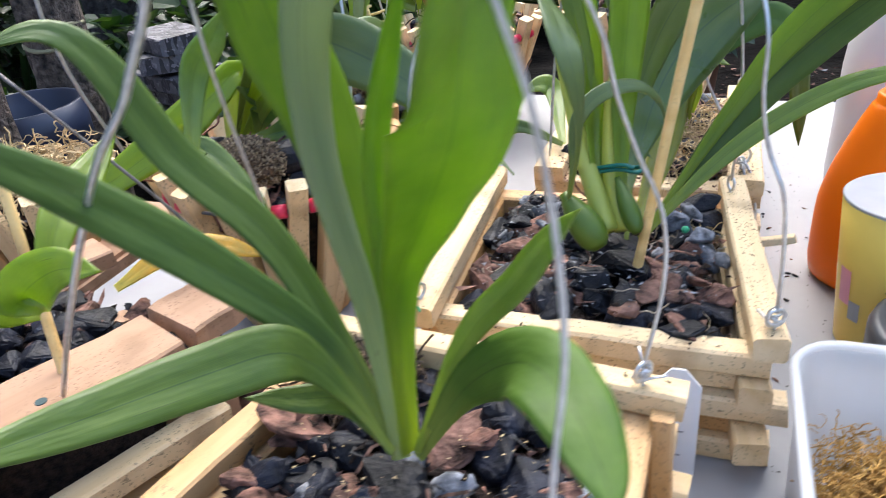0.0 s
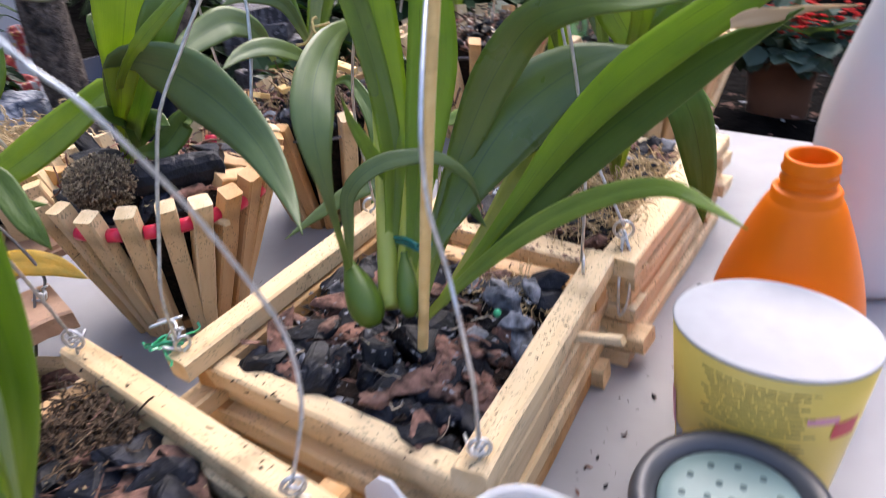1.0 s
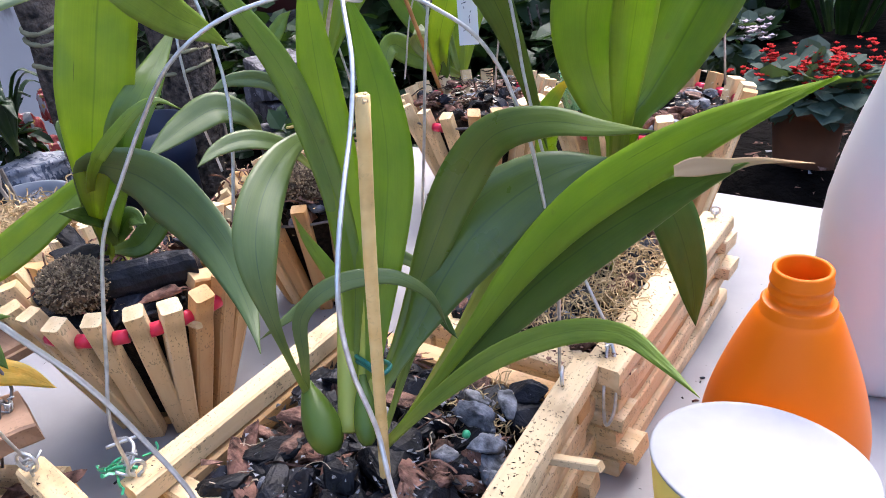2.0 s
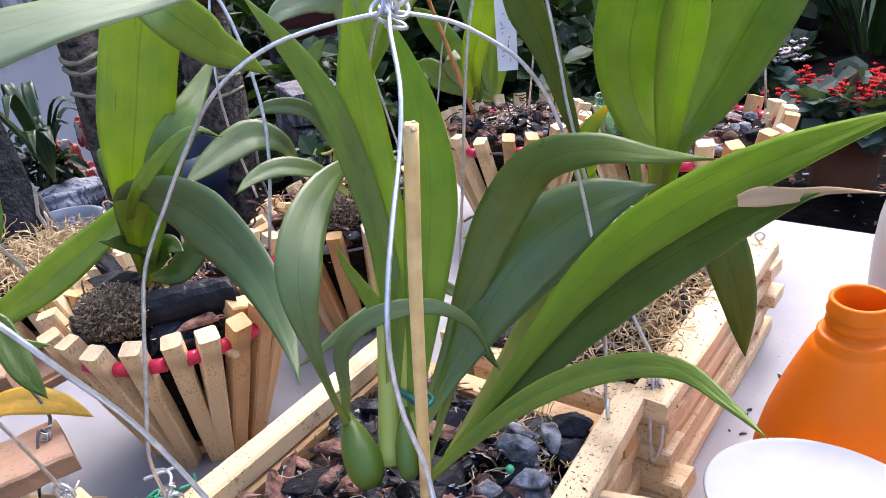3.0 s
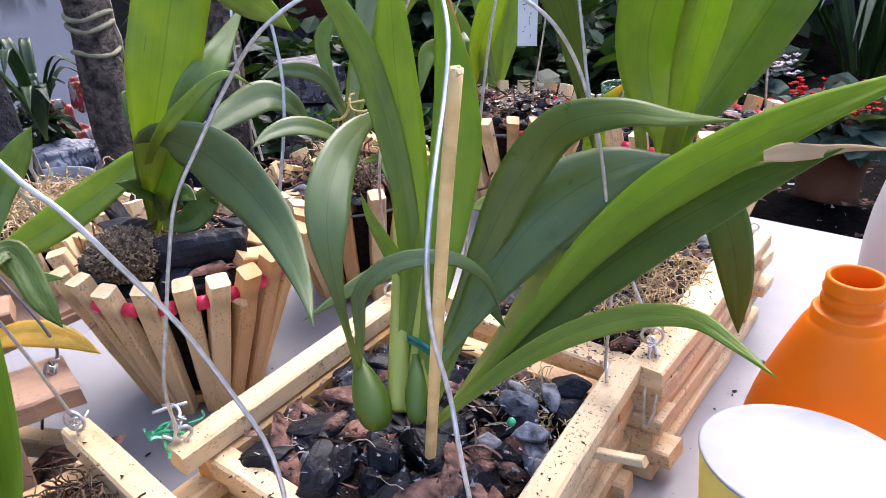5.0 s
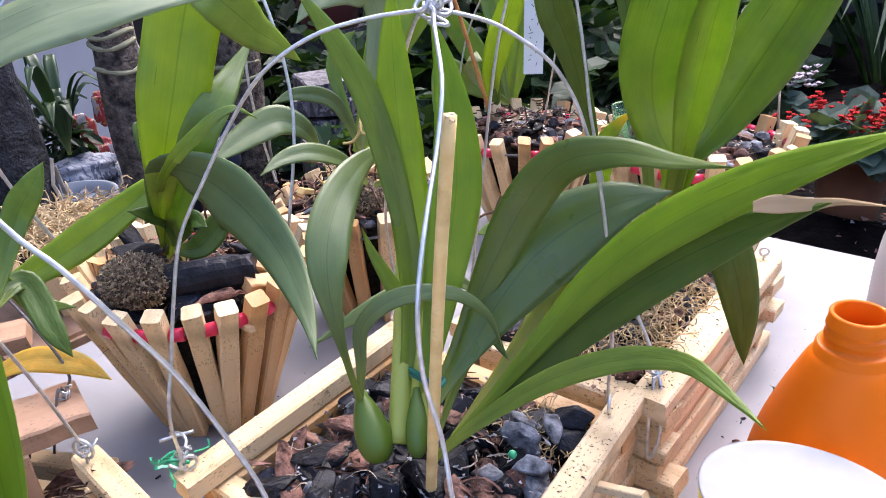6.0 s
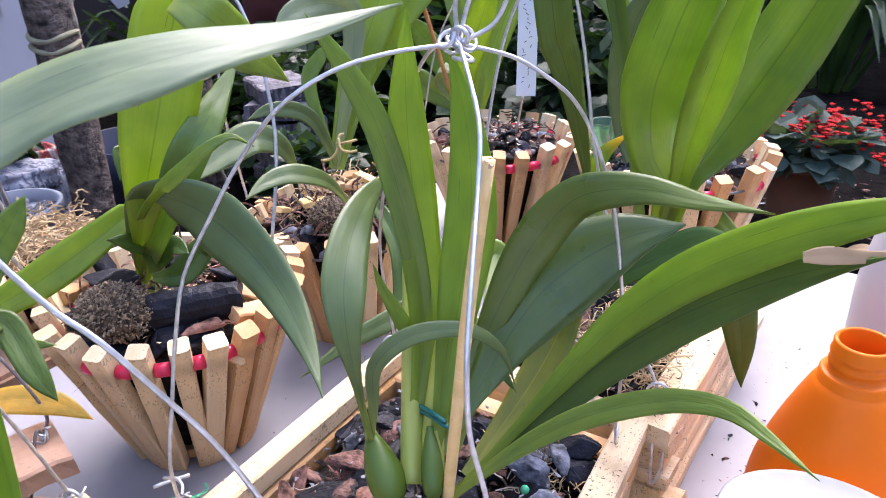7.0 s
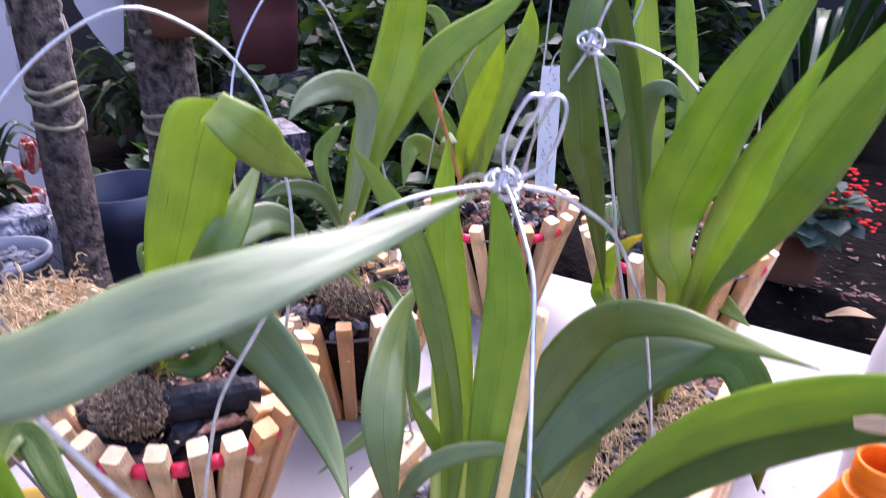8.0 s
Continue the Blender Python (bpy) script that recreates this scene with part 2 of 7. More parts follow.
def clear_tub():
    m, n, l, p = material("milky_plastic")
    t = texture(n, l, "ShaderNodeTexNoise", 30, detail=4)
    l.new(ramp(n, l, t.outputs["Fac"], [(0.3, (0.74, 0.75, 0.76)), (0.7, (0.82, 0.83, 0.84))]), p.inputs["Base Color"])
    p.inputs["Roughness"].default_value = 0.25
    tr = n.new("ShaderNodeBsdfTranslucent")
    tr.inputs["Color"].default_value = (0.85, 0.87, 0.9, 1)
    mx = n.new("ShaderNodeMixShader")
    mx.inputs[0].default_value = 0.45
    l.new(p.outputs[0], mx.inputs[1])
    l.new(tr.outputs[0], mx.inputs[2])
    cl = n.new("ShaderNodeBsdfTransparent")
    m2 = n.new("ShaderNodeMixShader")
    m2.inputs[0].default_value = 0.36
    l.new(mx.outputs[0], m2.inputs[1])
    l.new(cl.outputs[0], m2.inputs[2])
    l.new(m2.outputs[0], n["Material Output"].inputs["Surface"])
    return m


orange_plastic = plastic_orange()
tub_plastic = clear_tub()
def tinted_clear(name, col):
    m, n, l, p = material(name)
    p.inputs["Base Color"].default_value = (*col, 1)
    p.inputs["Transmission Weight"].default_value, p.inputs["Roughness"].default_value, p.inputs["IOR"].default_value = 0.92, 0.12, 1.2
    return m


cup_green = tinted_clear("clear_green_plastic", (0.55, 0.85, 0.66))
pack_yellow = plain("yellow_print", (0.84, 0.60, 0.12), 0.36, 0, 0.12, 25)
pack_white = plain("white_card", (0.345, 0.35, 0.365), 0.5, 0, 0.08, 90)
trunk_bark = rough_stuff("tree_bark", (0.014, 0.011, 0.009), (0.23, 0.18, 0.145), 62, 0.9, 0.02)
black_bark = rough_stuff("black_bark", (0.006, 0.006, 0.007), (0.055, 0.056, 0.062), 70, 0.9, 0.02)
# nearly black soil colour with very little gloss
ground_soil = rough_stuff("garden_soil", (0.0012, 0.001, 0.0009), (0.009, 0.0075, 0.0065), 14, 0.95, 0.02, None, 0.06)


def stained_wall():
    m, n, l, p = material("white_wall")
    t = texture(n, l, "ShaderNodeTexNoise", 3, detail=6)
    col = ramp(n, l, t.outputs["Fac"], [(0.3, (0.46, 0.455, 0.475)), (0.7, (0.58, 0.575, 0.595))])
    drip = texture(n, l, "ShaderNodeTexNoise", 16, stretch=(1, 1, 0.3), detail=6)
    where = texture(n, l, "ShaderNodeTexNoise", 2.2, detail=3)
    mask = mixed(n, l, 1.0, ramp(n, l, drip.outputs["Fac"], [(0.50, (0, 0, 0)), (0.58, (1, 1, 1))]), ramp(n, l, where.outputs["Fac"], [(0.42, (0, 0, 0)), (0.58, (1, 1, 1))]), "MULTIPLY")
    l.new(mixed(n, l, mask, col, (0.05, 0.045, 0.045)), p.inputs["Base Color"])
    p.inputs["Roughness"].default_value = 0.85
    return m


wall_white = stained_wall()
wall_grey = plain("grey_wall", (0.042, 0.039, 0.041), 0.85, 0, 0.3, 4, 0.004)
terracotta = plain("terracotta", (0.17, 0.072, 0.036), 0.75, 0, 0.3, 18, 0.002)
maroon_pot = plain("maroon_pot", (0.13, 0.035, 0.035), 0.55, 0, 0.3, 10)
navy_pot = plain("navy_plastic", (0.020, 0.030, 0.065), 0.4, 0, 0.3, 12)
bucket_grey = plain("grey_bucket", (0.30, 0.33, 0.38), 0.5, 0, 0.25, 12)
pebble_blue = rough_stuff("blue_grey_gravel", (0.10, 0.12, 0.15), (0.36, 0.40, 0.46), 40, 0.7, 0.002)
petal_red = plain("red_petal", (0.60, 0.020, 0.014), 0.9, 0, 0.3, 60)
petal_pink = plain("pale_petal", (0.62, 0.52, 0.54), 0.5, 0, 0.2, 60)


def printed(name, ground, inks, rough=0.5):
    """Printed paper: blocks and strokes of ink on a ground colour."""
    m, n, l, p = material(name)
    col = ground
    for k, (ink_, scale, edge) in enumerate(inks):
        t = texture(n, l, "ShaderNodeTexNoise", scale, stretch=(1, 1.7, 0.6 + k), detail=1.5)
        col = mixed(n, l, ramp(n, l, t.outputs["Fac"], [(edge, (0, 0, 0)), (edge + 0.03, (1, 1, 1))]), col, ink_)
    l.new(col, p.inputs["Base Color"])
    p.inputs["Roughness"].default_value = rough
    bump(n, l, texture(n, l, "ShaderNodeTexNoise", 60, detail=4).outputs["Fac"], 0.8, 0.006, p)
    return m


print_red = printed("red_print", (0.30, 0.29, 0.29), [((0.27, 0.022, 0.020), 60, 0.43), ((0.40, 0.24, 0.05), 95, 0.62)])
print_pale = printed("pale_print", (0.30, 0.32, 0.37), [((0.09, 0.11, 0.16), 60, 0.54), ((0.42, 0.43, 0.46), 90, 0.60)])
paper_grey = printed("newsprint", (0.12, 0.115, 0.13), [((0.035, 0.033, 0.04), 55, 0.50), ((0.20, 0.19, 0.21), 80, 0.62)])
aerial_root = rough_stuff("aerial_root", (0.30, 0.24, 0.18), (0.5, 0.44, 0.36), 60, 0.8, 0.0008)
# surface of the two unseen walls that only shape the sky light
screen_plain = plain("screen_surface", (0.30, 0.28, 0.26), 0.85, 0, 0.2, 4, 0.003)
yellow_root = rough_stuff("yellow_root", (0.45, 0.33, 0.10), (0.62, 0.48, 0.18), 90, 0.6, 0.0003)
cord_olive = plain("olive_cord", (0.36, 0.34, 0.20), 0.8, 0, 0.3, 60)


# ---- shared builders ----


def mesh_from(name, bm, mat=None, smooth=False):
    me = bpy.data.meshes.new(name)
    bmesh.ops.recalc_face_normals(bm, faces=bm.faces)
    bm.to_mesh(me)
    bm.free()
    if mat:
        me.materials.append(mat)
    if smooth:
        me.polygons.foreach_set("use_smooth", [True] * len(me.polygons))
    return me


def part(name, bm, mat, parent=None, label="", smooth=False):
    """One mesh object under a thing or part; a ready mesh may be given in place of a bmesh."""
    me = bm if isinstance(bm, bpy.types.Mesh) else mesh_from(name, bm, mat, smooth)
    ob = new(name, me)
    if parent:
        ob.parent = parent
        ob.matrix_parent_inverse = parent.matrix_basis.inverted()
    if label:
        ob["label"] = label
    return ob


def thing(name, at, label, category, group="", kind=""):
    ob = new(name)
    ob.empty_display_size = 0.02
    ob.location = at
    return tagged(ob, label, category, group, kind)


def smooth_line(points, n):
    """n + 1 points on a smooth curve through the given ones."""
    P = [Vector(p) for p in points]
    P = [P[0] * 2 - P[1]] + P + [P[-1] * 2 - P[-2]]
    out, spans = [], len(P) - 3
    for k in range(n + 1):
        x = k / n * spans
        i = min(int(x), spans - 1)
        f = x - i
        a, b, c, d = P[i:i + 4]
        out.append(0.5 * (2 * b + (c - a) * f + (2 * a - 5 * b + 4 * c - d) * f * f + (3 * b - a - 3 * c + d) * f ** 3))
    return out


def add_tube(bm, line, radius, sides=6, taper=None):
    rings, last = [], None
    for k, p in enumerate(line):
        d = (line[min(k + 1, len(line) - 1)] - line[max(k - 1, 0)]).normalized()
        if last is None:
            last = d.orthogonal().normalized()
        last = (last - d * last.dot(d)).normalized()
        w = d.cross(last)
        r = radius * (taper(k / (len(line) - 1)) if taper else 1)
        rings.append([bm.verts.new(p + r * (math.cos(a) * last + math.sin(a) * w)) for a in [2 * math.pi * i / sides for i in range(sides)]])
    for a, b in zip(rings, rings[1:]):
        for i in range(sides):
            bm.faces.new((a[i], a[(i + 1) % sides], b[(i + 1) % sides], b[i]))
    bm.faces.new(rings[0])
    bm.faces.new(rings[-1])


def tube(points, radius, n=24, sides=6, taper=None):
    bm = bmesh.new()
    add_tube(bm, smooth_line(points, n), radius, sides, taper)
    return bm


def lathe(profile, steps=40, squash=1.0):
    """A turned body from (radius, height) pairs; a radius of 0 closes it."""
    bm = bmesh.new()
    rings = []
    for r, z in profile:
        if r <= 0:
            rings.append([bm.verts.new((0, 0, z))])
        else:
            rings.append([bm.verts.new((r * math.cos(a), r * squash * math.sin(a), z)) for a in [2 * math.pi * i / steps for i in range(steps)]])
    for a, b in zip(rings, rings[1:]):
        for i in range(steps):
            j = (i + 1) % steps
            q = [a[i % len(a)], a[j % len(a)], b[j % len(b)], b[i % len(b)]]
            q = [v for k, v in enumerate(q) if v not in q[:k]]
            if len(q) > 2:
                bm.faces.new(q)
    return bm


def shift(bm, at):
    bmesh.ops.translate(bm, vec=Vector(at), verts=bm.verts)
    return bm


def stick_mesh(length, w, h, mat, seed, taper=1.0):
    """A sawn stick along x, with eased, slightly uneven edges."""
    r = random.Random(seed)
    bm = bmesh.new()
    e = min(w, h) * 0.11
    sect = [(-w / 2 + e, -h / 2), (w / 2 - e, -h / 2), (w / 2, -h / 2 + e), (w / 2, h / 2 - e), (w / 2 - e, h / 2), (-w / 2 + e, h / 2), (-w / 2, h / 2 - e), (-w / 2, -h / 2 + e)]
    rings, cuts = [], 6
    for k in range(cuts + 1):
        x = (k / cuts - 0.5) * length
        s = 1 + (taper - 1) * k / cuts
        dy, dz = r.uniform(-1, 1) * w * 0.025, r.uniform(-1, 1) * h * 0.025
        slant = (r.uniform(-1, 1) * 0.0008, r.uniform(-1, 1) * 0.0008) if k in (0, cuts) else (0, 0)
        rings.append([bm.verts.new((x + slant[0] * y / w * 2 + slant[1] * z / h * 2, y * s + dy + r.uniform(-1, 1) * w * 0.012, z * s + dz + r.uniform(-1, 1) * h * 0.012)) for y, z in sect])
    for a, b in zip(rings, rings[1:]):
        for i in range(8):
            bm.faces.new((a[i], a[(i + 1) % 8], b[(i + 1) % 8], b[i]))
    bm.faces.new(rings[0])
    bm.faces.new(rings[-1])
    return mesh_from("stick", bm, mat)


def lay(me, parent, p0, p1, up=(0, 0, 1), name="stick"):
    """An object of the mesh me, its x along p0 to p1 and its z as near up as can be."""
    a, b = Vector(p0), Vector(p1)
    x = (b - a).normalized()
    y = Vector(up).cross(x).normalized()
    z = x.cross(y)
    ob = new(name, me)
    m = Matrix((x, y, z)).transposed().to_4x4()
    m.translation = (a + b) / 2
    ob.parent = parent
    ob.matrix_parent_inverse = parent.matrix_basis.inverted()
    ob.matrix_basis = m
    return ob


# ---- growing mix ----
def rock_mesh(name, mat, seed, flat=1.0, sharp=0.3, rounded=False):
    """A broken lump: the hull of some random points, its faces cut once and roughened."""
    r = random.Random(seed)
    bm = bmesh.new()
    for _ in range(15):
        p = Vector((r.gauss(0, 1), r.gauss(0, 1), r.gauss(0, 1))).normalized() * r.uniform(0.8, 1.1)
        bm.verts.new((p.x * 1.15, p.y * 0.75, p.z * 0.62 * flat))
    bmesh.ops.convex_hull(bm, input=bm.verts)
    bmesh.ops.delete(bm, geom=[v for v in bm.verts if not v.link_faces], context="VERTS")
    bmesh.ops.bevel(bm, geom=list(bm.edges), offset=0.07, segments=1, affect="EDGES")
    bmesh.ops.triangulate(bm, faces=bm.faces)
    bmesh.ops.subdivide_edges(bm, edges=list(bm.edges), cuts=1, use_grid_fill=True)
    for _ in range(2 if rounded else 0):
        bmesh.ops.smooth_vert(bm, verts=bm.verts, factor=0.5, use_axis_x=True, use_axis_y=True, use_axis_z=True)
    for v in bm.verts:
        v.co *= 1 + sharp * (0.3 * noise.noise(v.co * 3 + Vector((seed, 0, 0))) + 0.22 * noise.noise(v.co * 8 + Vector((0, seed, 0))))
    return mesh_from(name, bm, mat, rounded)


ROCKS = {
    "charcoal_piece": [rock_mesh("charcoal_piece", charcoal, i, 1.0, 0.35) for i in range(8)],
    "bark_chip": [rock_mesh("bark_chip", bark, 20 + i, 0.6, 0.42) for i in range(8)],
    "grey_stone": [rock_mesh("grey_stone", pumice, 40 + i, 1.0, 0.45, True) for i in range(5)],
}


def rest_on(ob, parent):
    ob.parent = parent
    ob.matrix_parent_inverse = parent.matrix_basis.inverted()


def mix_fill(label, centre, inside, top, count, sizes, weights, seed, keep=None):
    """Loose growing mix in a basket: single pieces on a dark bed. inside(x, y) says where; top(x, y) how high."""
    r = random.Random(seed)
    t = thing("growing_mix", centre, label, "growing mix")
    names = list(ROCKS)
    span, made, tries = 0.13, 0, 0
    while made < count and tries < 6000:
        tries += 1
        x, y = centre[0] + r.uniform(-span, span), centre[1] + r.uniform(-span, span)
        if not inside(x, y) or (keep and not keep(x, y)):
            continue
        name = r.choices(names, weights)[0]
        s = r.triangular(sizes[0], sizes[1] * 1.1, sizes[0] * 1.5) * (1.0 if name != "grey_stone" else 0.8)
        ob = new(name, r.choice(ROCKS[name]))
        rest_on(ob, t)
        ob.matrix_basis = Matrix.LocRotScale((x, y, top(x, y) + r.uniform(-0.006, 0.004)), Euler((r.uniform(-0.6, 0.6), r.uniform(-0.6, 0.6), r.uniform(0, 6.3))), (s, s, s))
        made += 1
    bits = {bark: bmesh.new(), charcoal: bmesh.new(), soil: bmesh.new()}
    done = 0
    while done < count * 12:
        x, y = centre[0] + r.uniform(-span, span), centre[1] + r.uniform(-span, span)
        done += 1
        if not inside(x, y):
            continue
        bm = bits[r.choice((bark, bark, charcoal, charcoal, soil, soil))]
        c = Vector((x, y, top(x, y) + r.uniform(-0.002, 0.008)))
        s = r.uniform(0.0008, 0.0024)
        vs = [bm.verts.new(c + Vector((r.gauss(0, 1.3), r.gauss(0, 1), r.gauss(0, 0.6))) * s) for _ in range(4)]
        for k in ((0, 1, 2), (0, 2, 3), (0, 3, 1), (1, 3, 2)):
            bm.faces.new([vs[i] for i in k])
    for mat, bm in bits.items():
        tagged(part("crumb_litter", bm, mat, t), kind="stuff")
    return t


def strands(name, mat, count, seed, place, length, radius, parent=None, label="", lift=0.5, curl=0.5, category="moss"):
    """A tangle of fibres as one mesh; place(r) gives where a fibre starts."""
    r = random.Random(seed)
    bm = bmesh.new()
    for _ in range(count):
        p = Vector(place(r))
        d = Vector((r.gauss(0, 1), r.gauss(0, 1), abs(r.gauss(0, 1)) * lift)).normalized()
        line = [p.copy()]
        for _ in range(6):
            d = (d + curl * Vector((r.gauss(0, 1), r.gauss(0, 1), r.gauss(0, 0.7) - 0.25))).normalized()
            p = p + d * length * r.uniform(0.6, 1.3) / 6
            line.append(p.copy())
        add_tube(bm, line, radius * r.uniform(0.6, 1.3), 3)
    ob = part(name, bm, mat, parent, label)
    tagged(ob, kind="stuff")
    if not parent:
        tagged(ob, label, category, kind="stuff")
    return ob


# ---- leaves ----
def leaf_bm(points, width, fold=0.3, face=(0.35, -0.5, 0.8), wave=0.05, seed=0, base=0.30, peak=0.47, sharp=1.8, n=26, across=8, thick=0.0006, twist=0.0, slow=1.3):
    line = smooth_line(points, n)
    bm = bmesh.new()
    uv = bm.loops.layers.uv.new("map")
    o = Vector((seed * 3.1, seed * 1.7, 0))
    top, low, side = [], [], None
    for k, p in enumerate(line):
        s = k / n
        d = (line[min(k + 1, n)] - line[max(k - 1, 0)]).normalized()
        f = Vector(face)
        w = d.cross(f)
        if w.length < 0.25 and side is not None:
            w = side - d * side.dot(d)
        w.normalize()
        if side is not None:
            if w.dot(side) < 0:
                w = -w
            w = (w * 0.45 + side * 0.55)
            w = (w - d * w.dot(d)).normalized()
        side = w.copy()
        if twist:
            w = Matrix.Rotation(twist * s, 3, d) @ w
        nrm = w.cross(d).normalized()
        if s < peak:
            q = base + (1 - base) * math.sin(s / peak * math.pi / 2) ** slow
        else:
            q = max(0.015, 1 - ((s - peak) / (1 - peak)) ** sharp)
        half = width / 2 * q
        deep = fold * (0.45 + 0.9 * max(0, 1 - s * 1.4))
        rt, rl = [], []
        for j in range(across + 1):
            u = j / across * 2 - 1
            ruffle = wave * half * abs(u) ** 2 * noise.noise(Vector((s * 7, (u > 0) * 5, 0)) + o) * 2
            c = p + w * u * half * (1 - 0.12 * deep) + nrm * (deep * half * (abs(u) ** 1.15) - 0.07 * half * abs(u) ** 3 + ruffle)
            c -= nrm * (0.045 * half * math.exp(-(u * 7) ** 2))
            t = thick * (1 - 0.75 * abs(u))
            rt.append(bm.verts.new(c + nrm * t))
            rl.append(bm.verts.new(c - nrm * t))
        top.append(rt)
        low.append(rl)

    def quad(a, b, c, d, us):
        fc = bm.faces.new((a, b, c, d))
        fc.smooth = True
        for lp, q in zip(fc.loops, us):
            lp[uv].uv = q

    for k in range(n):
        for j in range(across):
            us = [(j / across, k / n), ((j + 1) / across, k / n), ((j + 1) / across, (k + 1) / n), (j / across, (k + 1) / n)]
            quad(top[k][j], top[k][j + 1], top[k + 1][j + 1], top[k + 1][j], us)
            quad(low[k + 1][j], low[k + 1][j + 1], low[k][j + 1], low[k][j], us[::-1])
        for j in (0, across):
            us = [(j / across, k / n), (j / across, k / n), (j / across, (k + 1) / n), (j / across, (k + 1) / n)]
            quad(top[k][j], low[k][j], low[k + 1][j], top[k + 1][j], us)
    return bm


LEAVES = [0]


def leaf(plant, points, width, mat, fold=0.3, tail=(), label="", **more):
    LEAVES[0] += 1
    if tail:
        more.setdefault("n", 40)
    bm = leaf_bm(list(points) + list(tail), width, fold, seed=LEAVES[0], **more)
    return part("leaf", bm, mat, plant, label)


def bulb(plant, foot, head, radius, mat):
    f, h = Vector(foot), Vector(head)
    line = [f.lerp(h, k / 12) for k in range(13)]
    bm = bmesh.new()
    add_tube(bm, line, radius, 14, lambda s: max(0.3, math.sin((0.10 + 0.86 * s ** 0.72) * math.pi) ** 0.8))
    return part("pseudobulb", bm, mat, plant, smooth=True)


# ---- baskets ----
def bed_box(basket, x0, x1, y0, y1, top):
    """The dark packed mix that fills a square basket."""
    bm = bmesh.new()
    bmesh.ops.create_cube(bm, size=1)
    bmesh.ops.subdivide_edges(bm, edges=bm.edges, cuts=6, use_grid_fill=True)
    for v in bm.verts:
        x, y = x0 + (v.co.x + 0.5) * (x1 - x0), y0 + (v.co.y + 0.5) * (y1 - y0)
        z = 0.003 + (v.co.z + 0.5) * (top - 0.003)
        v.co = Vector((x, y, z + (0.004 * noise.noise(Vector((x * 60, y * 60, 0))) if v.co.z > 0.49 else 0)))
    return part("mix_bed", bm, soil, basket, "dark packed growing mix")



def log_basket(at, sides, top, stick, label, mat, seed, layers=6):
    """Crossed sticks stacked up. sides: first pair, which lies on top, and second pair, each of two (start, end) in plan."""
    r = random.Random(seed)
    t = thing("stick_basket", (at[0], at[1], 0), label, "basket")
    w, h = stick
    gap = (top - h) / (layers - 1)
    for k in range(layers):
        for a, b in sides[k % 2]:
            a, b = Vector((*a, 0)), Vector((*b, 0))
            d = (b - a).normalized()
            j = Vector((-d.y, d.x, 0)) * r.uniform(-0.0038, 0.0038) * (k > 0)
            a, b = a + j + d * r.uniform(-0.009, 0.006) * (k > 0), b + j * r.uniform(-0.4, 1) + d * r.uniform(-0.006, 0.009) * (k > 0)
            z = top - h / 2 - gap * k
            me = stick_mesh((b - a).length, w * r.uniform(0.92, 1.06), min(h, gap * 0.97) * r.uniform(0.95, 1.0), mat if r.random() > 0.25 or k == 0 else pine_wet, r.random())
            lay(me, t, (a.x, a.y, z), (b.x, b.y, z))
        for a, b in sides[(k + 1) % 2] if k else ():
            a, b = Vector((*a, 0)), Vector((*b, 0))
            inward = (Vector((*at, 0)) - (a + b) / 2).normalized() * r.uniform(0.0022, 0.0048)
            d = (b - a).normalized() * w * 0.9
            a, b = a + inward + d, b + inward - d
            z = top - h / 2 - gap * k
            me = stick_mesh((b - a).length, w * 0.85, gap * 0.93, pine_wet if r.random() < 0.5 else mat, r.random())
            lay(me, t, (a.x, a.y, z), (b.x, b.y, z))
    return t


def screw_eye(at, parent, turn=0.0, size=0.0042):
    bm = bmesh.new()
    c = Vector(at) + Vector((0, 0, size * 1.5))
    u = Vector((math.cos(turn), math.sin(turn), 0))
    ring = [c + size * (math.sin(a) * u + -math.cos(a) * Vector((0, 0, 1))) for a in [i / 16 * 5.9 for i in range(17)]]
    add_tube(bm, [Vector(at) - Vector((0, 0, 0.004)), Vector(at)] + ring, 0.0009, 6)
    return part("screw_eye", bm, wire_metal, parent, "bright screw eye", smooth=True)


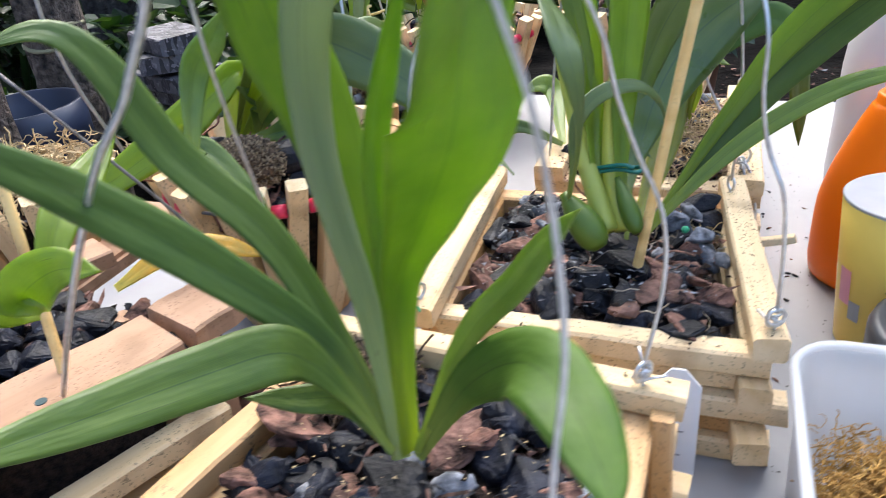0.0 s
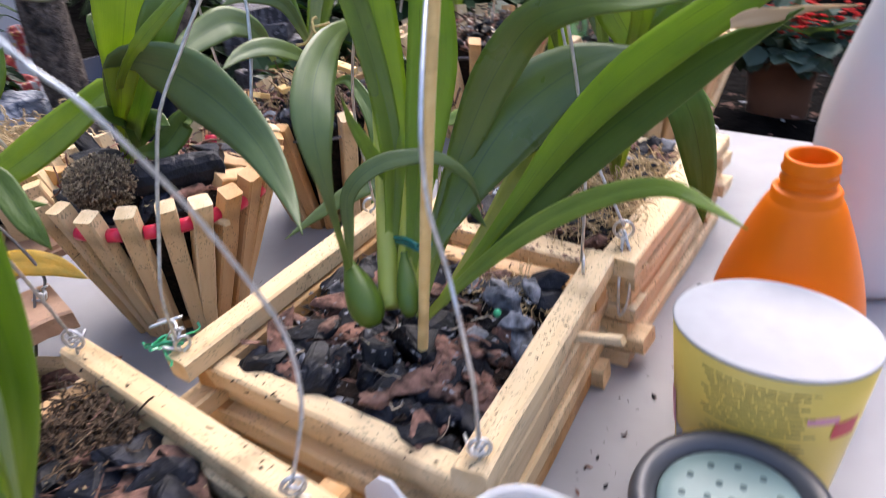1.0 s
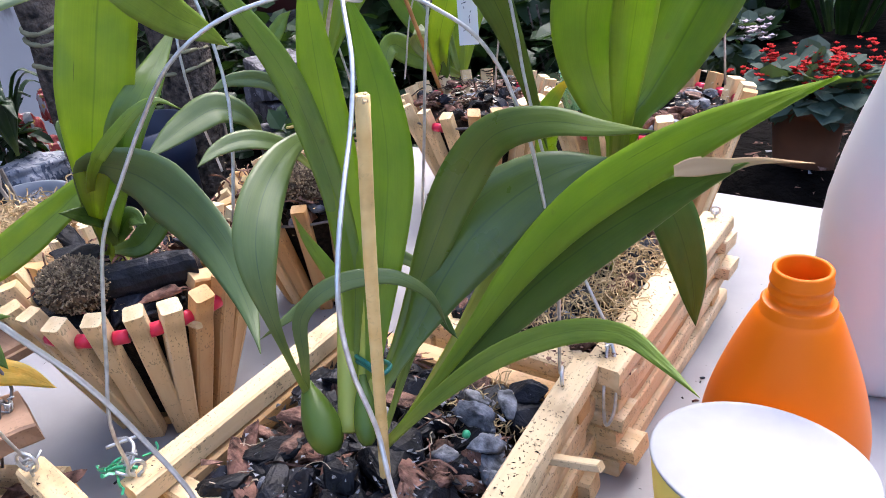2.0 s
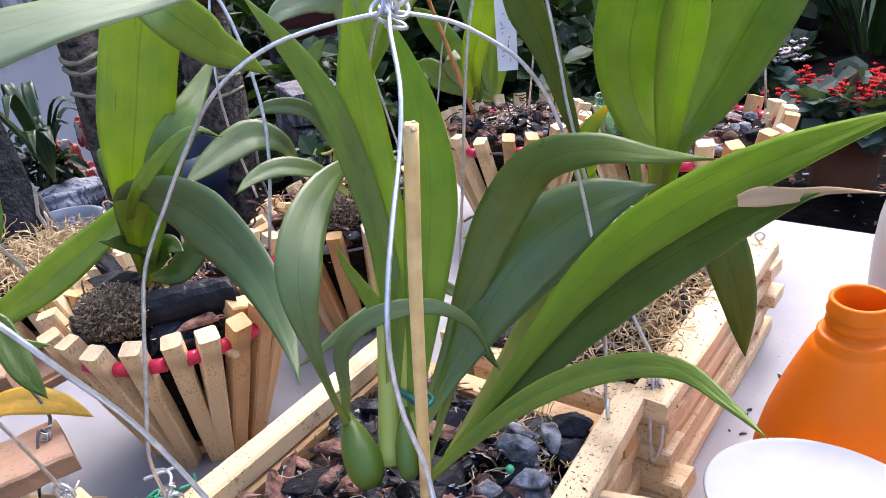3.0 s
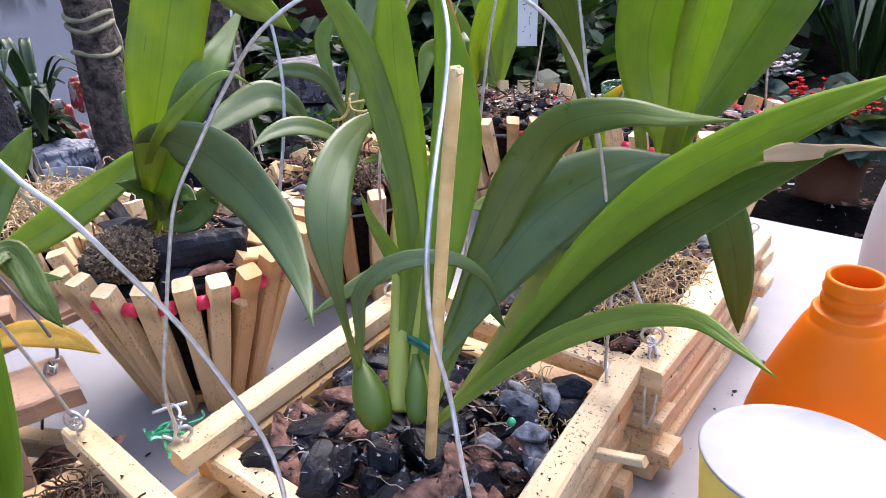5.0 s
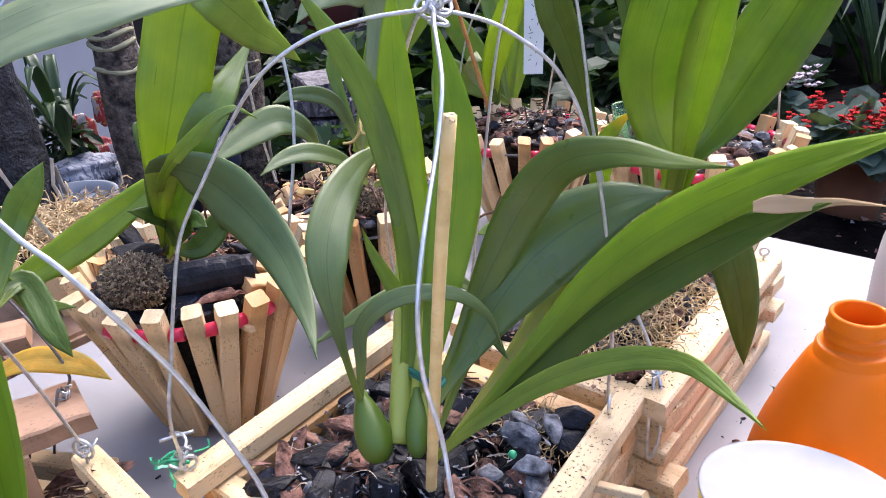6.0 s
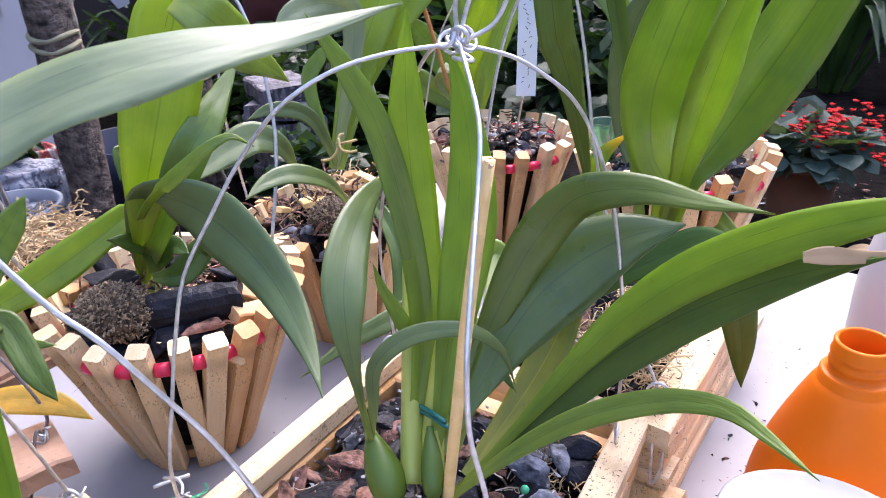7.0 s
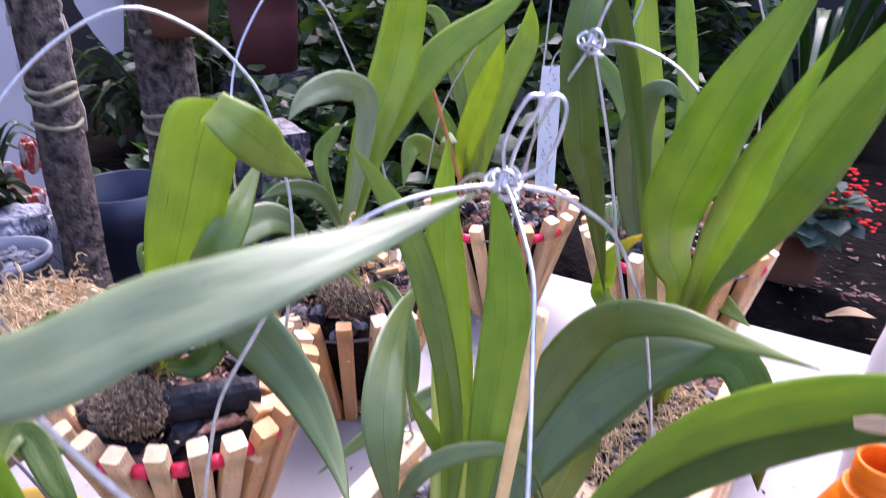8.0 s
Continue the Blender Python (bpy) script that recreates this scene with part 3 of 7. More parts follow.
def slat_basket(at, rim, foot, top, count, label, seed, width=0.0108, beads=True, start=0.0, angles=None, lean=(0.0, 0.0), wet=None):
    """A flared round basket of upright square slats, threaded near the rim with red tube pieces. lean: how far the foot stands off the rim's middle."""
    r = random.Random(seed)
    x0, y0 = at
    t = thing("slat_basket", (x0 + lean[0], y0 + lean[1], 0), label, "basket", "round slat baskets")
    length = math.hypot(top, rim - foot)
    kinds = [stick_mesh(length * r.uniform(0.985, 1.02), width * r.uniform(0.95, 1.08), width * r.uniform(0.85, 1.0), pine_wet if i % 4 == 3 else pine_clean, r.random(), 1.08) for i in range(8)]
    ring = []
    turns = [radians(a) for a in angles] if angles else [start + 2 * math.pi * (i + r.uniform(-0.12, 0.12)) / count for i in range(count)]
    count = len(turns)
    for i, a in enumerate(turns):
        out = Vector((math.cos(a), math.sin(a), 0))
        rr, ff = rim + r.uniform(-0.003, 0.003), foot + r.uniform(-0.001, 0.002)
        side = Vector((-out.y, out.x, 0)) * r.uniform(-0.0035, 0.0035)
        me = r.choice(kinds)
        if wet:
            me = kinds[3 if r.random() < 0.5 else 7] if wet[0] < math.degrees(a) < wet[1] else kinds[r.choice((0, 1, 2, 4, 5, 6))]
        lay(me, t, (x0 + lean[0] + out.x * ff + side.x, y0 + lean[1] + out.y * ff + side.y, 0.0012), (x0 + out.x * rr, y0 + out.y * rr, top + r.uniform(-0.004, 0.002)), up=out, name="slat")
        zz = top - 0.016
        f = zz / top
        q = foot + (rim - foot) * f + 0.001
        ring.append(Vector((x0 + lean[0] * (1 - f) + out.x * q, y0 + lean[1] * (1 - f) + out.y * q, zz)))
    if beads:
        for i in range(count):
            a, b = ring[i], ring[(i + 1) % count]
            p, q = a.lerp(b, 0.30), a.lerp(b, 0.70)
            if r.random() < 0.9:
                bm = bmesh.new()
                add_tube(bm, [p, p.lerp(q, 0.5), q], 0.0042, 10)
                part("tube_piece", bm, red_plastic, t, "glossy red plastic tube", smooth=True)
    bm = bmesh.new()
    add_tube(bm, ring + [ring[0]], 0.0011, 5)
    part("binding_wire", bm, old_wire, t, "dull binding wire")
    part("floor_disc", shift(lathe([(0, 0.004), (foot, 0.004), (foot, 0.010), (0, 0.010)], 24), (x0 + lean[0], y0 + lean[1], 0)), pine_wet, t)
    bed = top - 0.022
    rb = foot + (rim - foot) * bed / top - width * 0.75
    part("mix_bed", shift(lathe([(0, 0.012), (foot - width * 0.6, 0.012), (rb, bed), (rb * 0.7, bed + 0.006), (0, bed + 0.007)], 24), (x0, y0, 0)), soil, t, "dark packed growing mix")
    return t


def hanger(name, wires, label, radius=0.00088, knot=None, mat=None):
    t = thing(name, wires[0][0], label, "wire hanger")
    for pts in wires:
        part("wire", tube(pts, radius, 40, 7), mat or wire_metal, t, smooth=True)
    if knot:
        r = random.Random(3)
        bm = bmesh.new()
        k = Vector(knot)
        for i in range(5):
            ax = Vector((r.gauss(0, 1), r.gauss(0, 1), r.gauss(0, 1))).normalized()
            u = ax.orthogonal().normalized()
            v = ax.cross(u)
            s = r.uniform(0.0024, 0.0046)
            o = Vector((r.uniform(-1, 1), r.uniform(-1, 1), r.uniform(-1, 1))) * 0.004
            add_tube(bm, [k + o + s * (math.cos(a) * u + math.sin(a) * v) + ax * a * 0.0005 for a in [j / 14 * 7.5 for j in range(15)]], radius, 6)
        part("knot", bm, mat or wire_metal, t, "twisted wire knot", smooth=True)
    return t


# ---- setting ----
def slab(name, x0, x1, y0, y1, z0, z1, mat, label, kind="structure", category="", edge=0.0):
    bm = bmesh.new()
    bmesh.ops.create_cube(bm, size=1)
    for v in bm.verts:
        v.co = Vector((x0 if v.co.x < 0 else x1, y0 if v.co.y < 0 else y1, z0 if v.co.z < 0 else z1))
    if edge:
        bmesh.ops.bevel(bm, geom=list(bm.edges), offset=edge, segments=2, affect="EDGES")
    ob = part(name, bm, mat)
    return tagged(ob, label, category or name, kind=kind)


GROUND = -0.62


def ground_level(x, y):
    """The soil's height: a raised bed lies behind the table, higher towards its open side."""
    bed, side = max(0.0, min(1.0, (y - 0.66) / 0.3)), max(0.0, min(1.0, (x + 0.75) / 0.45))
    p = Vector((x, y, 0))
    return GROUND + (0.32 + 0.15 * side) * bed * bed * (3 - 2 * bed) + 0.04 * noise.noise(p * 1.7) + 0.02 * noise.noise(p * 6)


def ground_sheet():
    bm = bmesh.new()
    bmesh.ops.create_grid(bm, x_segments=200, y_segments=200, size=6)
    for v in bm.verts:
        v.co.z = ground_level(v.co.x, v.co.y)
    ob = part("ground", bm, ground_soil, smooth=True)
    return tagged(ob, "very dark garden soil behind the table", "ground", kind="structure")


def table():
    """A table with a white sheet top; its far edge runs slightly askew."""
    bm = bmesh.new()
    top = [(-0.302, -0.75), (0.75, -0.75), (0.75, 0.572), (-0.292, 0.578)]
    up = [bm.verts.new((x, y, 0)) for x, y in top]
    dn = [bm.verts.new((x, y, -0.022)) for x, y in top]
    bm.faces.new(up)
    bm.faces.new(dn[::-1])
    for i in range(4):
        bm.faces.new((up[i], dn[i], dn[(i + 1) % 4], up[(i + 1) % 4]))
    bmesh.ops.bevel(bm, geom=[e for e in bm.edges], offset=0.003, segments=2, affect="EDGES")
    t = thing("table", (0.1, 0, 0), "table covered with a smooth white sheet, lightly dirtied", "table", kind="structure")
    part("tabletop", bm, white_table, t)
    for x, y in ((-0.24, -0.68), (0.68, -0.68), (0.68, 0.50), (-0.22, 0.50)):
        me = stick_mesh(abs(GROUND) - 0.022, 0.05, 0.05, plank_brown, x)
        lay(me, t, (x, y, GROUND), (x, y, -0.022), up=(0, 1, 0), name="leg")
    return t


ground_sheet()
table()

# ---- the square basket in front of the bottle ----
basket_a = log_basket((0.08, 0.085), [[((0.006, -0.003), (-0.003, 0.172)), ((0.164, 0.006), (0.1465, 0.177))], [((0.000, 0.019), (0.172, 0.018)), ((-0.008, 0.160), (0.156, 0.162))]],
                      0.078, (0.0145, 0.0128), "square basket of crossed pale pine sticks, flecked with dirt", pine, 1)
screw_eye((0.165, 0.014, 0.077), basket_a, 0.5)
screw_eye((0.146, 0.154, 0.077), basket_a, 2.0)
screw_eye((0.005, 0.004, 0.077), basket_a, 1.2, 0.0038)
screw_eye((-0.002, 0.160, 0.077), basket_a, 1.0)
peg = stick_mesh(0.03, 0.0045, 0.0045, pine, 5)
lay(peg, basket_a, (0.152, 0.118, 0.062), (0.181, 0.123, 0.066), name="peg")
bed_box(basket_a, 0.016, 0.138, 0.029, 0.150, 0.055)


def in_a(x, y):
    return 0.018 < x < 0.152 - 0.1 * (y - 0.02) and 0.024 < y < 0.152


mix_fill("charcoal, bark chips and grey stones filling the square stick basket", (0.08, 0.085, 0.06), in_a, lambda x, y: 0.062 + 0.006 * noise.noise(Vector((x * 40, y * 40, 0))), 150, (0.0080, 0.0190), (7, 5.5, 1.4), 11)
strands("moss_tuft", moss, 120, 5, lambda r: (r.uniform(0.085, 0.14), r.uniform(0.120, 0.150), 0.066), 0.016, 0.00035, None, "pale dry moss caught among the bark", 0.6, 0.6)
for i, (x, y, s_) in enumerate(((0.118, 0.118, 0.012), (0.132, 0.108, 0.011), (0.126, 0.134, 0.010), (0.110, 0.131, 0.009))):
    stone = tagged(new("grey_stone", ROCKS["grey_stone"][i % 5]), "pale grey stone on the square basket's mix", "stone", "stones in the corner")
    stone.matrix_basis = Matrix.LocRotScale((x, y, 0.072), Euler((0.3 * i, 0.2, i)), (s_, s_, s_))
bead = part("bead", shift(lathe([(0, -0.0022), (0.0016, -0.0015), (0.0022, 0), (0.0016, 0.0015), (0, 0.0022)], 12), (0.1235, 0.101, 0.0775)), green_bag, smooth=True)
tagged(bead, "small green plastic bead on the mix", "bead")
for i, (x, y, z, a, sx, sy) in enumerate(((0.040, 0.052, 0.069, 0.5, 0.020, 0.013), (0.060, 0.034, 0.067, 2.1, 0.018, 0.011), (0.052, 0.095, 0.069, 1.1, 0.017, 0.011), (0.128, 0.146, 0.072, 0.2, 0.014, 0.010))):
    block = tagged(new("charcoal_lump", ROCKS["charcoal_piece"][(i * 3) % 8]), "large black charcoal block on the mix", "charcoal")
    block.matrix_basis = Matrix.LocRotScale((x, y, z), Euler((0.2, -0.25, a)), (sx, sy, 0.010))
for i, (x, y, z, a, sx, sy) in enumerate(((0.036, 0.078, 0.071, 0.3, 0.015, 0.013), (0.112, 0.048, 0.069, 1.3, 0.016, 0.011), (0.128, 0.062, 0.069, 2.4, 0.015, 0.010), (0.104, 0.030, 0.068, 0.9, 0.014, 0.010), (0.072, 0.112, 0.070, 0.4, 0.016, 0.009))):
    chip = tagged(new("bark_chip", ROCKS["bark_chip"][(i * 3) % 8]), "broad reddish brown bark chip on the mix", "bark chip", "bark chips on the mix")
    chip.matrix_basis = Matrix.LocRotScale((x, y, z), Euler((0.25, 0.15, a)), (sx, sy, 0.0085))
strands("loose_roots", root, 22, 6, lambda r: (r.uniform(0.03, 0.14), r.uniform(0.03, 0.145), 0.067), 0.022, 0.00035, None, "thin pale dry roots on the mix", 0.3, 0.4, "roots")

orchid_a = thing("orchid_plant", (0.075, 0.08, 0.07), "tall green orchid with long arching strap leaves in a square basket", "orchid")
leaf(orchid_a, [(0.0670, 0.0610, 0.1080), (0.0730, 0.0513, 0.1377), (0.0745, 0.0469, 0.1604), (0.0716, 0.0481, 0.1782), (0.0655, 0.0560, 0.1921), (0.0566, 0.0718, 0.2025), (0.0449, 0.0968, 0.2086), (0.0311, 0.1334, 0.2085)], 0.0190, leaf_blue, fold=0.15, base=0.16, peak=0.6, sharp=2.2, slow=4, face=(0.80, -0.55, 0.20))
leaf(orchid_a, [(0.0670, 0.0610, 0.1080), (0.0692, 0.0622, 0.1291), (0.0694, 0.0650, 0.1475), (0.0764, 0.0743, 0.1579), (0.0868, 0.0863, 0.1607), (0.0976, 0.0988, 0.1570), (0.1067, 0.1085, 0.1444), (0.1105, 0.1139, 0.1242)], 0.0086, leaf_blue, fold=0.15, base=0.3, n=36, face=(0.59, -0.53, 0.61))
leaf(orchid_a, [(0.0800, 0.0720, 0.0980), (0.0761, 0.0864, 0.1234), (0.0720, 0.0982, 0.1505), (0.0666, 0.1057, 0.1788), (0.0612, 0.1098, 0.2073), (0.0578, 0.1122, 0.2355), (0.0572, 0.1137, 0.2626), (0.0590, 0.1144, 0.2883)], 0.0205, leaf_bright, fold=0.3, base=0.3, slow=1.8, peak=0.6, face=(0.58, -0.66, 0.48))
leaf(orchid_a, [(0.0920, 0.0720, 0.0980), (0.0893, 0.0851, 0.1223), (0.0878, 0.0967, 0.1477), (0.0873, 0.1066, 0.1738), (0.0876, 0.1142, 0.2001), (0.0862, 0.1175, 0.2265), (0.0833, 0.1168, 0.2519), (0.0800, 0.1128, 0.2758)], 0.0235, leaf_bright, fold=0.25, base=0.24, slow=2, peak=0.56, sharp=1.5, face=(0.57, -0.64, 0.52))
leaf(orchid_a, [(0.0820, 0.0800, 0.1020), (0.0753, 0.0909, 0.1293), (0.0700, 0.1002, 0.1577), (0.0629, 0.1044, 0.1866), (0.0558, 0.1049, 0.2153), (0.0491, 0.1018, 0.2428), (0.0413, 0.0936, 0.2673), (0.0342, 0.0825, 0.2891)], 0.0130, leaf_mid, fold=0.3, n=40, sharp=2.6, peak=0.6, face=(0.56, -0.67, 0.49))
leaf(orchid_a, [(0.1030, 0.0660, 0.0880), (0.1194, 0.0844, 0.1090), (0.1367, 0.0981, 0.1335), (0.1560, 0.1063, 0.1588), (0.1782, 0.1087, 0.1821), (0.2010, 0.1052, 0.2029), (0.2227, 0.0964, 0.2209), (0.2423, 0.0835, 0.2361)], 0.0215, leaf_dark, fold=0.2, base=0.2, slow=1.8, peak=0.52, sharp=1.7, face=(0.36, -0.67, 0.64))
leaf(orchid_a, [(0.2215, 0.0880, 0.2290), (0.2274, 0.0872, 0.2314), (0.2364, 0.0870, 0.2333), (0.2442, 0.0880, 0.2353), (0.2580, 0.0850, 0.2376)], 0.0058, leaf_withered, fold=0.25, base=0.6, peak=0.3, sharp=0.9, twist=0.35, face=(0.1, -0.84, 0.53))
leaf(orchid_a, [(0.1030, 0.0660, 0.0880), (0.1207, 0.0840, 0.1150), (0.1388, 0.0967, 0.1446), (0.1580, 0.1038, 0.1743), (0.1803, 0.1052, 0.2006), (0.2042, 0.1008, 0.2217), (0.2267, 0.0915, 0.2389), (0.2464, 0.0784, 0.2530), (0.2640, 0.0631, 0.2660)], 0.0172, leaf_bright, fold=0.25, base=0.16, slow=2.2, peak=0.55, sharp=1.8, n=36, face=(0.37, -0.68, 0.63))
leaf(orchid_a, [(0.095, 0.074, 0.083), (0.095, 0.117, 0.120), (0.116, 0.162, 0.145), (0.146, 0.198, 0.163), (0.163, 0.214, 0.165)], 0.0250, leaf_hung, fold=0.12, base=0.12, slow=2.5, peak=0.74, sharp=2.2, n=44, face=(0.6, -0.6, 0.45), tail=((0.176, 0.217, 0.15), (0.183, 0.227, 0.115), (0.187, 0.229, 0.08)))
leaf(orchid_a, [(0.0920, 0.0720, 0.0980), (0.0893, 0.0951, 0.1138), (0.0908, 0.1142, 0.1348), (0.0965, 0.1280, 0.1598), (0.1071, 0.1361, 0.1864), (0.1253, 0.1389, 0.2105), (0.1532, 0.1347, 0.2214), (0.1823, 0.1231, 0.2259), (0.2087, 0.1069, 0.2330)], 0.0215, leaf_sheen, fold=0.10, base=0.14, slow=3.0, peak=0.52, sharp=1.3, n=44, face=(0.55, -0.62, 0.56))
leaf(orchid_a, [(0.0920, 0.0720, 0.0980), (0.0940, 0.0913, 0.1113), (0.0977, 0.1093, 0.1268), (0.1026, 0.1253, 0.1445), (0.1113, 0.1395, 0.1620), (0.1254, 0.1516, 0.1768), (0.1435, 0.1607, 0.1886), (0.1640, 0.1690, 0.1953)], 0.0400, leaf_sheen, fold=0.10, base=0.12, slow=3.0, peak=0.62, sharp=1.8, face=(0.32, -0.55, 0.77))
leaf(orchid_a, [(0.1030, 0.0660, 0.0880), (0.1189, 0.0743, 0.1072), (0.1356, 0.0810, 0.1251), (0.1533, 0.0856, 0.1411), (0.1720, 0.0876, 0.1544), (0.1909, 0.0871, 0.1650), (0.2092, 0.0827, 0.1713), (0.2252, 0.0732, 0.1719), (0.2400, 0.0625, 0.1722)], 0.0100, leaf_mid, fold=0.2, face=(0.28, -0.64, 0.71))
leaf(orchid_a, [(0.090, 0.092, 0.090), (0.083, 0.124, 0.113), (0.087, 0.132, 0.119), (0.102, 0.131, 0.105)], 0.0105, leaf_dark, fold=0.2, face=(0.46, -0.54, 0.7))
leaf(orchid_a, [(0.0800, 0.0720, 0.0980), (0.0735, 0.0900, 0.1200), (0.0676, 0.0985, 0.1394), (0.0640, 0.0940, 0.1513), (0.0612, 0.0898, 0.1632), (0.0576, 0.0870, 0.1741), (0.0566, 0.0840, 0.1862)], 0.0078, leaf_mid, fold=0.3, face=(0.53, -0.66, 0.53))
leaf(orchid_a, [(0.098, 0.090, 0.082), (0.106, 0.140, 0.108), (0.110, 0.166, 0.131), (0.116, 0.172, 0.156)], 0.0193, leaf_yellow, fold=0.3, face=(0.34, -0.73, 0.59))
bulb(orchid_a, (0.0850, 0.0530, 0.0880), (0.0640, 0.0640, 0.1120), 0.0086, bulb_green)
bulb(orchid_a, (0.1020, 0.0590, 0.0950), (0.0890, 0.0760, 0.1170), 0.0052, bulb_green)
part("stem", tube([(0.0870, 0.0640, 0.0920), (0.0780, 0.0770, 0.1080), (0.0680, 0.0910, 0.1270), (0.0580, 0.1050, 0.1530), (0.0480, 0.1170, 0.1770)], 0.0057, 22, 12, lambda s: 1 - 0.85 * s ** 2), stem_green, orchid_a, "pale yellow-green sheathed stem", smooth=True)
part("stem", tube([(0.0950, 0.0680, 0.0920), (0.0870, 0.0810, 0.1090), (0.0830, 0.0920, 0.1310), (0.0820, 0.1010, 0.1550), (0.0830, 0.1110, 0.1720)], 0.0055, 22, 12, lambda s: 1 - 0.85 * s ** 2), stem_green, orchid_a, "pale yellow-green sheathed stem", smooth=True)

stake = thing("bamboo_stake", (0.102, 0.066, 0.07), "thin split bamboo stake tied to the orchid", "stake")
part("cane", tube([(0.1005, 0.066, 0.060), (0.109, 0.0645, 0.12), (0.119, 0.063, 0.19), (0.1285, 0.0625, 0.2515)], 0.0026, 16, 9), bamboo, stake, smooth=True)
bm = bmesh.new()
for k in range(7):
    q = Vector((0.1285 + 0.0017 * math.cos(k * 0.9), 0.0625 + 0.0017 * math.sin(k * 0.9), 0.2495))
    add_tube(bm, [q, q + Vector((0.0002 * k, -0.0002, 0.0012 + 0.0006 * (k % 3)))], 0.0008, 5)
part("split_end", bm, pine, stake, "pale splintered end")
tie = thing("plant_tie", (0.098, 0.07, 0.134), "dark green twist tie round stake and stem", "plant tie")
part("loop", tube([(0.0700, 0.0880, 0.1120), (0.0880, 0.0790, 0.1200), (0.0990, 0.0770, 0.1200), (0.0990, 0.0840, 0.1200), (0.0850, 0.0910, 0.1140), (0.0700, 0.0930, 0.1090), (0.0700, 0.0890, 0.1140), (0.0900, 0.0780, 0.1230), (0.0970, 0.0770, 0.1220)], 0.0011, 40, 6), green_tie, tie, smooth=True)

KNOT = (0.0945, 0.0985, 0.2795)
hanger("wire_hanger", [
    [(0.165, 0.014, 0.086), (0.1640, 0.0140, 0.1150), (0.1607, 0.0132, 0.1413), (0.1533, 0.0186, 0.1582), (0.1490, 0.0172, 0.1800), (0.1482, 0.0174, 0.2016), (0.1442, 0.0255, 0.2175), (0.1379, 0.0383, 0.2313), (0.1299, 0.0540, 0.2452), (0.1231, 0.0662, 0.2616), (0.1080, 0.0820, 0.2760), KNOT],
    [(0.004, 0.002, 0.084), (0.0062, 0.0002, 0.1122), (0.0035, 0.0094, 0.1387), (0.0027, 0.0178, 0.1654), (0.0061, 0.0254, 0.1923), (0.0149, 0.0365, 0.2158), (0.0256, 0.0466, 0.2382), (0.0432, 0.0531, 0.2592), (0.0596, 0.0653, 0.2719), (0.0741, 0.0821, 0.2771), KNOT],
    [(0.146, 0.152, 0.086), (0.1460, 0.1530, 0.1400), (0.1390, 0.1500, 0.2000), (0.1323, 0.1476, 0.2256), (0.1271, 0.1447, 0.2405), (0.1221, 0.1363, 0.2543), (0.1144, 0.1269, 0.2644), (0.1065, 0.1162, 0.2725), KNOT],
    [(0.000, 0.162, 0.086), (-0.004, 0.160, 0.150), (0.020, 0.150, 0.220), (0.060, 0.125, 0.267), KNOT],
    [KNOT, (0.0990, 0.1000, 0.2960), (0.1080, 0.1040, 0.3120), (0.1140, 0.1060, 0.3080), (0.1080, 0.1030, 0.2880), KNOT],
    [KNOT, (0.0940, 0.0980, 0.2950), (0.1010, 0.1000, 0.3110), (0.1070, 0.1020, 0.3130)],
], "bright galvanised wire hanger twisted together above the basket", knot=KNOT)
bag = thing("plastic_scrap", (-0.004, 0.004, 0.078), "scrap of green plastic ribbon tied at the corner", "ribbon")
strands("ribbon_ends", green_bag, 9, 8, lambda r: (r.gauss(-0.004, 0.003), r.gauss(0.004, 0.003), 0.080), 0.014, 0.0007, bag, "", 0.8, 0.6)

part("loop", tube([(-0.002, 0.010, 0.079), (-0.009, 0.004, 0.082), (-0.010, -0.003, 0.079), (-0.003, 0.000, 0.083), (0.002, 0.006, 0.080)], 0.0009, 22, 6), green_bag, bag, "knotted ribbon loop", smooth=True)
hook = thing("wire_hook", (-0.010, 0.012, 0.080), "bent bright wire hook at the basket's corner", "hook")
part("shank", tube([(-0.024, 0.012, 0.081), (-0.017, 0.014, 0.083), (-0.011, 0.013, 0.082), (-0.006, 0.008, 0.080), (0.001, 0.004, 0.079), (0.003, 0.000, 0.081), (-0.001, -0.003, 0.083)], 0.0009, 26, 6), wire_metal, hook, smooth=True)
part("cross_bar", tube([(-0.022, 0.005, 0.082), (-0.018, 0.012, 0.0825), (-0.013, 0.019, 0.083)], 0.0010, 8, 6), wire_metal, hook, smooth=True)

# ---- the square basket behind it ----
basket_b = log_basket((0.09, 0.28), [[((0.1555, 0.178), (0.1530, 0.378)), ((0.030, 0.182), (0.030, 0.378))], [((0.022, 0.192), (0.168, 0.190)), ((0.022, 0.366), (0.164, 0.366))]],
                      0.076, (0.0205, 0.0118), "larger square basket of stacked pale pine sticks, dusty on top", pine, 2, 7)
screw_eye((0.152, 0.196, 0.076), basket_b, 0.4, 0.0055)
screw_eye((0.153, 0.370, 0.076), basket_b, 0.4, 0.003)
bed_box(basket_b, 0.044, 0.138, 0.206, 0.352, 0.060)
mix_fill("charcoal and bark in the stacked basket", (0.094, 0.286, 0.06), lambda x, y: 0.045 < x < 0.140 and 0.205 < y < 0.352, lambda x, y: 0.066, 130, (0.008, 0.016), (6, 3, 2), 12)
strands("sphagnum_moss", moss, 700, 15, lambda r: (r.uniform(0.085, 0.148), r.uniform(0.205, 0.315), r.uniform(0.066, 0.080)), 0.02, 0.0004, None, "pale dry sphagnum moss heaped in the basket", 0.6, 0.6)
